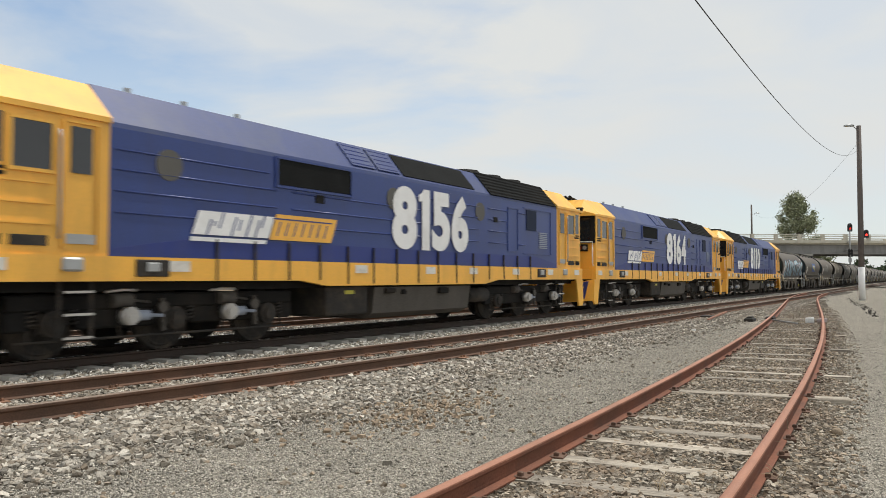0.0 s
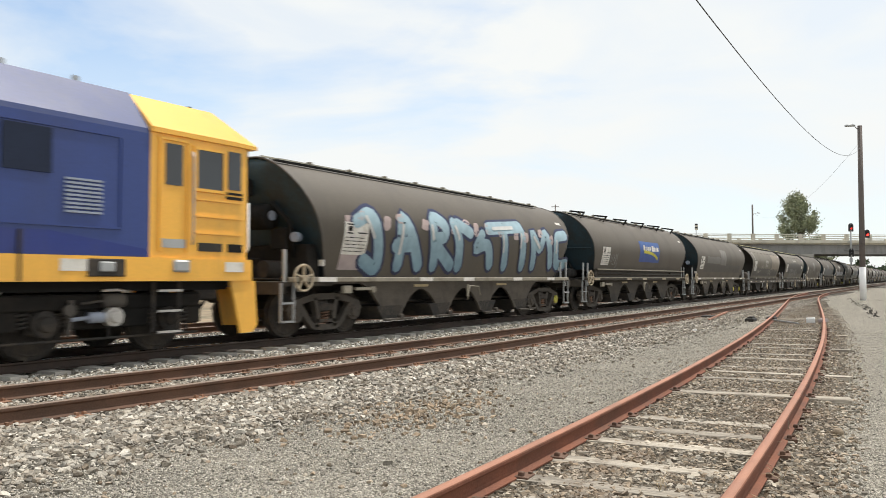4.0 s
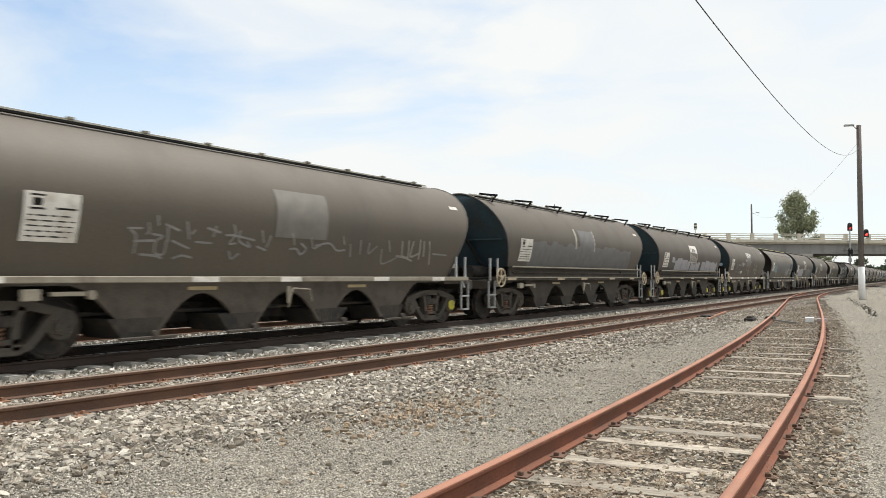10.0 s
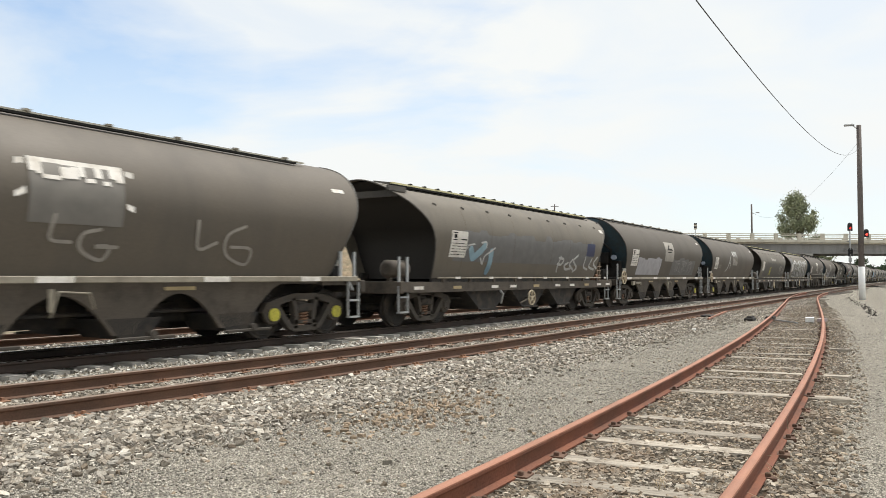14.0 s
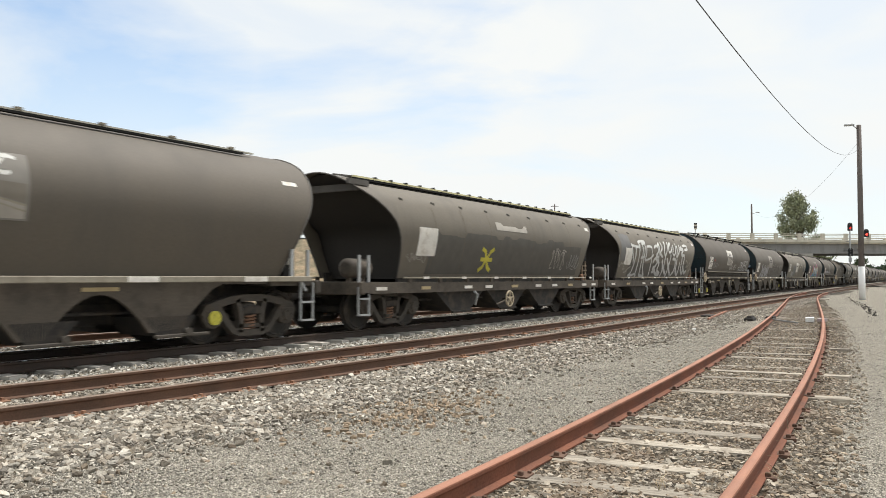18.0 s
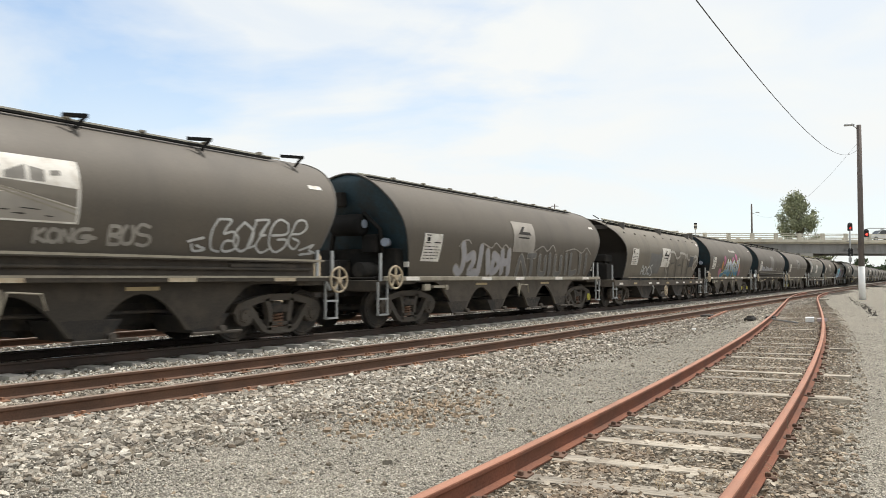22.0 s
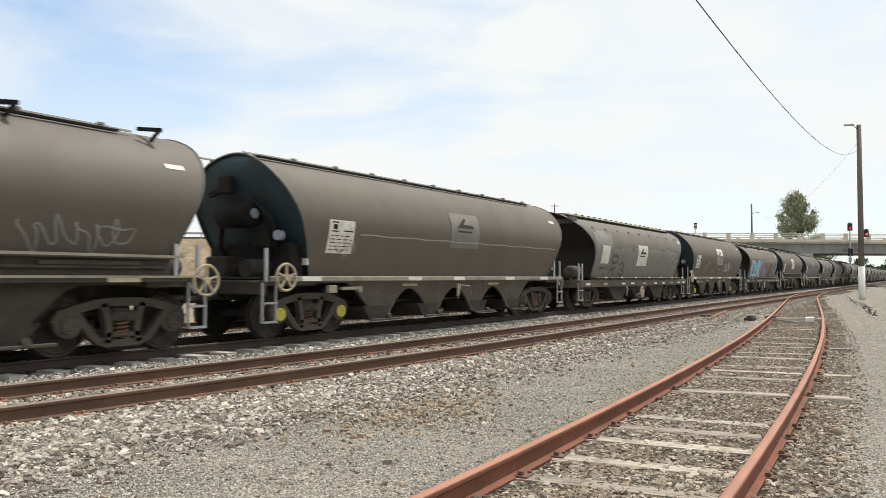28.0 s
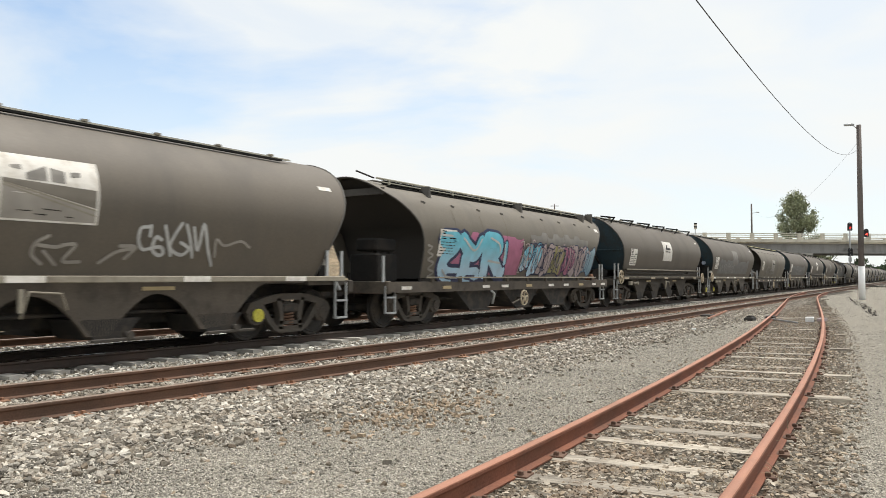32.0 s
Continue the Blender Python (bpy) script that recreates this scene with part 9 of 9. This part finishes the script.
    # W5: scratched zigzag
    # W0: pale blue lettering with dark edges
    strokes(w[0], M["p_blue"], 0.34, "pale blue graffiti lettering with dark edges",
           [(-4.43, 1.56, -3.95, 1.39, -3.98, 1.82, -4.3, 2.54, -4.82, 2.38),
           (-3.14, 1.47, -3.15, 2.56, -2.31, 1.48),
           (-3.33, 1.92, -2.69, 1.97),
           (-1.65, 1.48, -1.9, 2.59, -1.4, 2.5, -1.4, 2.2, -1.82, 2.07, -0.87, 1.49),
           (-0.95, 2.56, -0.67, 2.11, -0.49, 1.49),
           (-0.75, 2.57, -0.12, 2.36),
           (0.49, 2.34, 0.24, 1.98, 0.82, 2.07, 1.16, 1.55),
           (0.86, 2.54, 2.8, 2.69),
           (1.73, 2.51, 2.02, 1.52),
           (2.87, 2.56, 3.13, 1.53),
           (3.87, 1.54, 3.6, 2.55, 4.12, 2.08, 4.54, 2.58, 5.14, 1.6),
           (6.08, 2.6, 5.34, 2.43, 5.58, 1.65, 6.29, 1.66)], outline=(M["p_navy"], 0.48))
    strokes(w[0], PW, 0.1, "white highlights of the lettering",
           [(-4.51, 2.49, -4.21, 2.07),
           (-3.19, 1.75, -3.17, 2.38),
           (-1.97, 2.44, -1.89, 2.14),
           (-0.89, 2.48, -0.69, 2.18),
           (1.08, 2.55, 2.28, 2.64),
           (1.69, 2.35, 1.78, 1.93),
           (2.82, 2.47, 2.8, 2.09),
           (3.67, 2.42, 4.1, 2.12),
           (5.34, 2.38, 5.37, 2.02)], lift=0.026)
    # W22: large cyan letters
    strokes(w[22], M["p_cyan"], 0.44, "cyan graffiti letters with navy edges",
           [(-4.68, 2.12, -4.09, 2.13, -4.1, 1.98, -4.43, 1.74, -4.55, 1.48, -4.29, 1.25, -3.73, 1.22),
           (-3.76, 2.15, -3.53, 1.97, -3.05, 1.8, -2.8, 2.11),
           (-3.48, 1.71, -3.34, 1.25, -2.79, 1.22),
           (-2.51, 2.22, -2.46, 1.74, -2.33, 1.22),
           (-2.45, 2.22, -1.92, 2.18, -1.78, 1.96, -2.1, 1.79, -2.39, 1.72),
           (-2.05, 1.7, -1.37, 1.23)], outline=(M["p_navy"], 0.60))
    strokes(w[22], M["p_cyan"], 0.16, "cyan exclamation stroke",
           [(-1.37, 2.14, -1.28, 1.59),
           (-1.24, 1.39, -1.21, 1.29)], outline=(M["p_navy"], 0.26))
    strokes(w[22], PW, 0.06, "white highlights on the letters",
           [(-4.81, 2.23, -4.33, 2.23),
           (-3.77, 2.19, -3.15, 1.89, -2.82, 2.2),
           (-2.33, 2.26, -1.84, 2.12, -1.69, 1.9),
           (-4.51, 1.36, -4.21, 1.19, -3.69, 1.16),
           (-2.28, 1.63, -1.59, 1.58),
           (-1.47, 2.1, -1.39, 1.65)], lift=0.028)
    strokes(w[22], M["p_line"], 0.06, "small pale tag",
           [(-5.37, 1.96, -5.18, 1.91, -5.31, 1.8, -5.07, 1.72, -5.25, 1.61, -4.96, 1.53, -5.14, 1.39, -4.85, 1.3, -5.09, 1.19)])


decorate()

# ---- far things ----
_a = radians(32.005)
AHEAD, RIGHT = Vector((math.cos(_a), math.sin(_a), 0)), Vector((math.sin(_a), -math.cos(_a), 0))


def spot(ahead, right, z=0.0):
    """A place told by metres ahead of and to the right of the tripod's main direction."""
    p = AHEAD * ahead + RIGHT * right
    return Vector((p.x, p.y, z))


# the road that crosses on an embankment and a bridge
B0, B1 = spot(100.5, -54.0), spot(112.0, 63.0)
BU = (B1 - B0).normalized()
BN = Vector((BU.y, -BU.x, 0))
if BN.dot(AHEAD) < 0:
    BN = -BN


def road_at(u, across, z):
    """u: metres along the road from its left reference; across: away from the tripod."""
    p = B0 + BU * u + BN * across
    return Vector((p.x, p.y, z))


def road_box(geo, u0, u1, a0, a1, z0, z1):
    p = [road_at(u, a, z) for u in (u0, u1) for a in (a0, a1) for z in (z0, z1)]
    return geo.add(p, [(0, 1, 3, 2), (4, 6, 7, 5), (0, 4, 5, 1), (2, 3, 7, 6), (0, 2, 6, 4), (1, 5, 7, 3)])


DECK = 6.85
g = Geo()
us = [-260 + i * 6 for i in range(59)]
rows = []
for u in us:
    if u > 90:
        break
    zt = DECK - 0.35 - max(0.0, (-u - 60)) * 0.02
    wob = [0.35 * noise.noise((u * 0.15, k * 1.7, 5.0)) for k in range(6)]
    rows.append([road_at(u, a, z) for a, z in ((-15.0, -0.1), (-11 + wob[0], zt * 0.30 + wob[1]), (-6.5, zt * 0.65 + wob[2]), (-2.0, zt), (13.0, zt), (28.0, -0.1))])
g.grid(rows)
n_r = len(rows)
g.f.append(tuple((n_r - 1) * 6 + k for k in range(6)))
g.smooth.append(False)
solid("road_embankment", g, M["dry_grass"], "dry grassy road embankment leading to the bridge", "embankment", kind="structure")

g = Geo()
g.grid([[road_at(u, ac, z) for ac, z in ((-15.0, -0.1), (-6.5, DECK * 0.6), (-2.0, DECK - 0.35), (13.0, DECK - 0.35), (28.0, -0.1))] for u in range(150, 460, 10)])
solid("road_embankment", g, M["dry_grass"], "dry grassy road embankment beyond the bridge", "embankment", kind="structure")
solid("road", road_box(Geo(), -260, 450, 0.9, 10.2, DECK - 0.34, DECK + 0.02), M["road"], "worn asphalt road over the bridge", "road", kind="structure")
bridge = thing("road_bridge", pose(0, 0, 0), "concrete road bridge over the railway with post-and-rail parapets", "bridge")
U0, U1 = 88.0, 150.0
part("deck", road_box(road_box(Geo(), U0, U1, 0.0, 11.0, DECK - 0.55, DECK), U0, U1, -0.35, 0.0, DECK - 0.35, DECK + 0.05), M["concrete_pale"], bridge, "pale concrete deck edge")
for a in (0.35, 2.8, 5.3, 7.8, 10.1):
    part("girder", road_box(road_box(Geo(), U0, U1, a, a + 0.5, DECK - 1.75, DECK - 0.55), U0, U1, a - 0.12, a + 0.62, DECK - 1.95, DECK - 1.72), M["girder"], bridge, "grey bridge girder")
for u in (107.2,):
    pr = Geo()
    for a in (0.8, 5.0, 9.2):
        road_box(pr, u - 0.8, u + 0.8, a, a + 1.0, -0.2, DECK - 2.6)
    part("pier", pr, M["concrete"], bridge, "concrete pier columns")
    part("pier_cap", road_box(Geo(), u - 1.0, u + 1.0, 0.2, 10.8, DECK - 2.6, DECK - 1.95), M["concrete"], bridge)
part("abutment", road_box(Geo(), U0 - 1.5, U0 + 0.6, 0.0, 11.0, -0.2, DECK - 0.55), M["concrete"], bridge, "concrete abutment wall")
for side, a in ((-1, -0.30), (1, 11.0)):
    u = U0 + 0.2
    k = 0
    while u < U1:
        part("parapet_post", road_box(Geo(), u - 0.25, u + 0.25, a, a + 0.3, DECK, DECK + 0.95), M["concrete_pale"], bridge)
        u += 3.55
    for z in (DECK + 0.30, DECK + 0.62, DECK + 0.86):
        part("parapet_rail", road_box(Geo(), U0, U1, a + 0.10, a + 0.2, z - 0.05, z + 0.05), M["concrete_pale"], bridge)
part("end_pillar", road_box(Geo(), U0 - 1.2, U0 - 0.2, -0.35, 0.1, DECK - 0.5, DECK + 1.2), M["concrete_pale"], bridge, "square end pillar")

fence = thing("guard_rail", pose(0, 0, 0), "steel guard rail along the road embankment", "guard rail")
for z in (0.0,):
    part("rail_beam", road_box(Geo(), -200, U0 - 1.3, -1.45, -1.40, DECK + 0.25, DECK + 0.55), M["galv"], fence)
u = -150
pm = road_box(Geo(), -0.06, 0.06, -1.40, -1.28, DECK - 0.5, DECK + 0.55).mesh("post", M["galv"])
while u < U0 - 2:
    part("post", pm, M["galv"], fence, "", Matrix.Translation(BU * u))
    u += 4.0


def pole(name, at, height, r0, r1, label, mat=None):
    ob = thing(name, Matrix.Translation(at), label, "pole")
    part("shaft", Geo().tube([(0, 0, -0.3), (0, 0, height * 0.5), (0, 0, height)], [r0, (r0 + r1) / 2, r1], 14), mat or M["pole"], ob)
    return ob


lp = pole("lamp_pole", (56.4, 3.35, 0), 11.35, 0.19, 0.14, "dark timber yard pole with a small street light and white-painted foot")
part("painted_foot", Geo().tube([(0, 0, -0.02), (0, 0, 2.15)], [0.205, 0.193], 14), M["white"], lp, "white-painted foot")
la = -RIGHT
part("lamp_arm", Geo().tube([Vector((0, 0, 11.0)), la * 0.35 + Vector((0, 0, 11.30)), la * 0.75 + Vector((0, 0, 11.34))], 0.03, 6), M["galv"], lp)
part("lamp_head", Geo().tube([la * 0.3 + Vector((0, 0, 11.36)), la * 0.5 + Vector((0, 0, 11.38)), la * 0.95 + Vector((0, 0, 11.33))], [0.05, 0.10, 0.07], 8), M["galv"], lp, "grey street light head")


def cable(name, a, b, sag, r, label, n=28):
    pts = []
    for i in range(n + 1):
        t = i / n
        p = Vector(a).lerp(Vector(b), t)
        p.z -= sag * 4 * t * (1 - t)
        pts.append(p)
    return solid(name, Geo().tube(pts, r, 5), M["wire"], label, "cable")


top = Vector((56.4, 3.35, 10.9))
cable("overhead_wire", top - Vector((0, 0, 1.0)), spot(-9.7, -8.1, 5.32), 2.31, 0.008, "black overhead wire sagging from the yard pole", 48)
tp = pole("power_pole", spot(130, 52.4), 13.9, 0.17, 0.13, "dark timber pole behind the road bridge")
part("lamp_arm", Geo().tube([(0, 0, 12.2), Vector((0, 0, 12.5)) + RIGHT * 0.9], 0.04, 6).tube([Vector((0, 0, 12.5)) + RIGHT * 0.8, Vector((0, 0, 12.45)) + RIGHT * 1.3], 0.09, 6), M["galv"], tp)
cable("overhead_wire", top - Vector((0, 0, 0.6)), spot(130, 52.4, 12.6), 2.6, 0.007, "thin overhead wire between two poles")
for ah, ri, h in ((175, 25.5, 18.2),):
    q = pole("power_pole", spot(ah, ri), h, 0.16, 0.12, "distant power pole with a cross arm")
    part("cross_arm", Geo().bar(RIGHT * -0.9 + Vector((0, 0, h - 0.5)), RIGHT * 0.9 + Vector((0, 0, h - 0.5)), 0.12, 0.14), M["pole"], q)

sg = pole("road_sign", spot(106, 34.9), 8.95, 0.06, 0.06, "striped marker board on a post beside the road", M["galv"])
for z, mt in ((8.84, "signal_black"), (8.62, "concrete_pale"), (8.40, "signal_black"), (8.18, "concrete_pale")):
    part("board_stripe", Geo().bar(RIGHT * -0.2 + Vector((0, 0, z)) - AHEAD * 0.09, RIGHT * 0.2 + Vector((0, 0, z)) - AHEAD * 0.09, 0.03, 0.22), M[mt], sg)

# colour-light signals beside the pole
def signal(at, z_heads, label, lit, arm=0.0, z_low=3.3):
    ob = thing("railway_signal", Matrix.Translation(at), label, "railway signal")
    zt = max(z_heads) + 0.5
    part("mast", Geo().tube([(0, 0, z_low), (0, 0, zt)], 0.11, 10), M["galv"], ob, "grey steel mast fixed to the bridge")
    for z in (DECK - 0.2, DECK - 1.4):
        part("wall_bracket", Geo().bar((0, 0, z), BN * 1.4 + Vector((0, 0, z)), 0.12, 0.14), M["galv"], ob, "steel bracket to the bridge")
    part("relay_box", Geo().box(-0.24, 0.24, -0.2, 0.2, z_low + 0.4, z_low + 1.0, 0.02), M["galv"], ob, "grey relay box")
    f = -AHEAD
    for i, z in enumerate(z_heads):
        c = RIGHT * arm + Vector((0, 0, z))
        if arm:
            part("bracket", Geo().bar((0, 0, z - 0.45), RIGHT * arm + Vector((0, 0, z - 0.45)), 0.08, 0.08), M["galv"], ob)
        hd = Geo()
        pts = [(0.36 * math.cos(a), 0.28 + 0.36 * math.sin(a)) for a in [math.pi * k / 14 for k in range(15)]] + [(-0.36, -0.50), (-0.30, -0.56), (0.0, -0.56), (0.30, -0.56), (0.36, -0.50)]
        pl = [c + RIGHT * x + Vector((0, 0, y)) + f * 0.10 for x, y in pts]
        hd.add(pl + [p - f * 0.05 for p in pl], [tuple(range(20)), tuple(reversed(range(20, 40)))] + [(k, k + 20, (k + 1) % 20 + 20, (k + 1) % 20) for k in range(20)])
        bb = part("backboard", hd, M["signal_black"], ob, "black round-topped backboard")
        for j, dz in enumerate((0.24, -0.12)):
            lens = c + Vector((0, 0, dz)) + f * 0.12
            part("lens", Geo().tube([lens, lens + f * 0.06], 0.15, 14), lit[i][j], bb, "signal lens")
            hood = Geo()
            rw = []
            for k in range(9):
                a = math.pi * (k / 8)
                e = RIGHT * (0.18 * math.cos(a)) + Vector((0, 0, 0.18 * math.sin(a)))
                rw.append([lens + e, lens + e + f * 0.28])
            hood.grid(rw)
            part("hood", hood, M["signal_black"], bb)
    return ob


DARK = M["signal_black"]
signal(spot(110.6, 58.7), (8.7, 5.05), "two-head colour-light signal showing dim red on the bridge", ((DARK, M["red_dim"]), (DARK, DARK)))
signal(spot(110.8, 60.4), (7.8,), "colour-light signal showing red on the bridge", ((DARK, M["red_light"]),), 0.75, 5.2)


# ---- trees ----
def tree(at, height, radius, seed, mat, label, base=0.18, leaves=2600, leaf=0.34, top_heavy=0.0):
    """Tapered trunk, forking limbs and a crown of small leaf clumps with gaps."""
    r = random.Random(seed)
    ob = thing("tree", Matrix.Translation(at), label, "tree")
    tr = Geo().tube([(0, 0, -0.3), (0.1, 0, height * 0.3), (0.0, 0.15, height * 0.6), (0.1, 0, height * 0.9)], [height * 0.022, height * 0.017, height * 0.01, 0.03], 9)
    tips = []
    for k in range(26 if top_heavy == 0 else 44):
        t = r.uniform(base, 0.92)
        a = r.uniform(0, 2 * math.pi)
        reach = radius * (0.35 + top_heavy + (0.65 - top_heavy) * math.sin(math.pi * min(1.0, (t - base) / (1 - base) * 0.85 + 0.12))) * r.uniform(0.65, 1.08)
        p0 = Vector((0, 0, height * t * 0.86))
        p2 = Vector((math.cos(a) * reach, math.sin(a) * reach, height * t + r.uniform(0.02, 0.08) * height))
        p1 = p0.lerp(p2, 0.5) + Vector((0, 0, -0.03 * height))
        tr.tube([p0, p1, p2], [0.012 * height * (1.1 - t), 0.007 * height * (1.1 - t), 0.02], 6)
        tips += [p1.lerp(p2, 0.5), p2, p0.lerp(p2, 0.75)]
    part("trunk", tr, M["bark"], ob, "grey trunk and limbs")
    pts, fc = [], []
    centres = [(p, r.uniform(0.14, 0.30) * radius) for p in tips] + [(Vector((0, 0, height * r.uniform(0.6, 0.97))), 0.2 * radius) for _ in range(8)]
    for i in range(leaves):
        c, s = centres[i % len(centres)]
        d = Vector((r.gauss(0, 1), r.gauss(0, 1), r.gauss(0, 1.1))) * s * 0.5
        p = c + d
        u = Vector((r.gauss(0, 1), r.gauss(0, 1), r.gauss(0, 1))).normalized()
        v = u.cross(Vector((r.gauss(0, 1), r.gauss(0, 1), r.gauss(0, 1)))).normalized()
        sz = leaf * r.uniform(0.5, 1.2)
        o = len(pts)
        pts += [p - u * sz, p + v * sz * 0.5, p + u * sz, p - v * sz * 0.5 + u.cross(v) * sz * 0.2]
        fc += [(o, o + 1, o + 2), (o, o + 2, o + 3)]
    part("crown", Geo().add(pts, fc), mat, ob, "uneven leafy crown")
    return ob


tree(spot(142, 66.0), 17.4, 3.7, 3, M["leaf"], "tall dense green tree behind the road bridge", 0.10, 26000, 0.2, 0.16)
tree(spot(150, 72.5), 8.5, 3.4, 5, M["leaf"], "green shrub beneath the road bridge", 0.05, 3000, 0.34)
rt = random.Random(11)
for k in range(26):
    ah = rt.uniform(330, 420)
    ri = ah * (0.545 + 0.012 * k + rt.uniform(-0.005, 0.005))
    tree(spot(ah, ri), rt.uniform(6.5, 10.5), rt.uniform(3.5, 5.5), 40 + k, M["leaf_far"], "distant dark green tree beyond the yard", 0.05, 700, 0.9)


# ---- road traffic on the bridge ----
def car(label, kind, paint, heading):
    """A road vehicle in parts; its front points along +x before it is turned."""
    ob = thing({"ute": "utility_truck", "sedan": "car"}[kind], pose(0, 0, 0), label, "car")
    low = [(-2.3, 0.35), (2.25, 0.35), (2.35, 0.6), (2.3, 0.82), (1.2, 0.98), (-2.35, 1.0), (-2.4, 0.6)]
    part("body", Geo().prism(low, -0.86, 0.86), paint, ob, "painted body")
    if kind == "sedan":
        roof, glass = [(-1.35, 1.40), (0.35, 1.42), (0.25, 1.46), (-1.25, 1.45)], [(-1.95, 0.98), (1.1, 0.98), (0.35, 1.42), (-1.35, 1.41)]
    else:
        roof, glass = [(-0.75, 1.62), (0.45, 1.62), (0.35, 1.68), (-0.70, 1.68)], [(-0.85, 0.98), (1.15, 0.98), (0.45, 1.62), (-0.75, 1.62)]
        part("tray", Geo().box(-2.38, -0.95, -0.88, 0.88, 0.95, 1.22, 0.02), paint, ob, "tray at the back")
    part("windows", Geo().prism(glass, -0.74, 0.74), M["glass"], ob, "dark side windows")
    part("roof", Geo().prism(roof, -0.72, 0.72), paint, ob)
    for s in (-1, 1):
        part("pillar", Geo().bar((roof[1][0], s * 0.745, roof[1][1]), (glass[1][0], s * 0.76, 0.98), 0.05, 0.06).bar((roof[0][0], s * 0.745, roof[0][1]), (glass[0][0], s * 0.76, 0.98), 0.05, 0.06), paint, ob)
        for x in (-1.4, 1.4):
            wh = part("wheel", Geo().disc((x, s * 0.8, 0.33), 0.33, 0.2, n=20), M["rubber"], ob)
            part("rim", Geo().disc((x, s * 0.9, 0.33), 0.2, 0.03, n=14), M["galv"], wh)
        part("headlight", Geo().box(2.26, 2.36, s * 0.62 - 0.14, s * 0.62 + 0.14, 0.62, 0.76), M["galv"], ob)
    return ob


# (vehicle, lane, moment it passes the reference point, that point, speed along the road)
TRAFFIC = []
TRAFFIC.append((car("white utility truck driving over the bridge", "ute", M["car_white"], 1), 7.6, 11.2, 100.2, 20.9))
TRAFFIC.append((car("dark sedan driving over the bridge", "sedan", M["car_dark"], -1), 3.2, 16.6, 93.0, -24.0))
rack = car("pale utility truck with a long ladder on its roof", "ute", M["car_white"], -1)
part("ladder", Geo().bar((-2.9, -0.3, 1.95), (2.0, -0.3, 1.95), 0.06, 0.08).bar((-2.9, 0.3, 1.95), (2.0, 0.3, 1.95), 0.06, 0.08).bar((-2.2, 0, 1.2), (-2.2, 0, 1.93), 0.06, 0.5).bar((-0.2, 0, 1.66), (-0.2, 0, 1.93), 0.06, 0.5), M["galv"], rack, "long ladder on a roof rack")
TRAFFIC.append((rack, 3.2, 23.0, 100.8, -20.1))
TRAFFIC.append((car("red sedan driving over the bridge", "sedan", M["car_red"], 1), 7.6, 25.2, 111.0, 19.4))


def road_place(u, lane, v):
    p = road_at(max(-250.0, min(440.0, u)), lane, DECK + 0.02)
    return Matrix.Translation(p) @ Matrix.Rotation(math.atan2(BU.y, BU.x) + (math.pi if v < 0 else 0.0), 4, "Z")


# ---- movement ----
def motions():
    times = [0.0] + [float(k) for k in range(1, 32)] + [32.0]
    for car, s0, turned in CARS:
        walk(car, [(t, pose(s0 - travelled(t), Y_TRAIN, Z_RAIL, 0, 0, 180 if turned else 0)) for t in times])
    # wheels roll while their car is in front of the tripod
    for car, s0, turned in CARS:
        axles = [o for o in car.children_recursive if o.name.startswith("wheelset")]
        near = [k / FPS for k in range(0, 32 * FPS + 1) if -16.0 < s0 - travelled(k / FPS) < 26.0]
        if not near:
            continue
        ts = sorted({0.0, 32.0, *near})
        for ax in axles:
            x, r = ax.location.x, ax.location.z
            rows = []
            for t in ts:
                d = travelled(min(max(t, near[0]), near[-1]))
                rows.append((t, pose(x, 0, r, 0, math.degrees((1 if turned else -1) * d / r) % 360, 0)))
            walk(ax, rows)

    # road vehicles cross the bridge and run on to the ends of the road
    for vehicle, lane, t0, u0, v in TRAFFIC:
        walk(vehicle, [(t, road_place(u0 + v * (t - t0), lane, v)) for t in times])


motions()
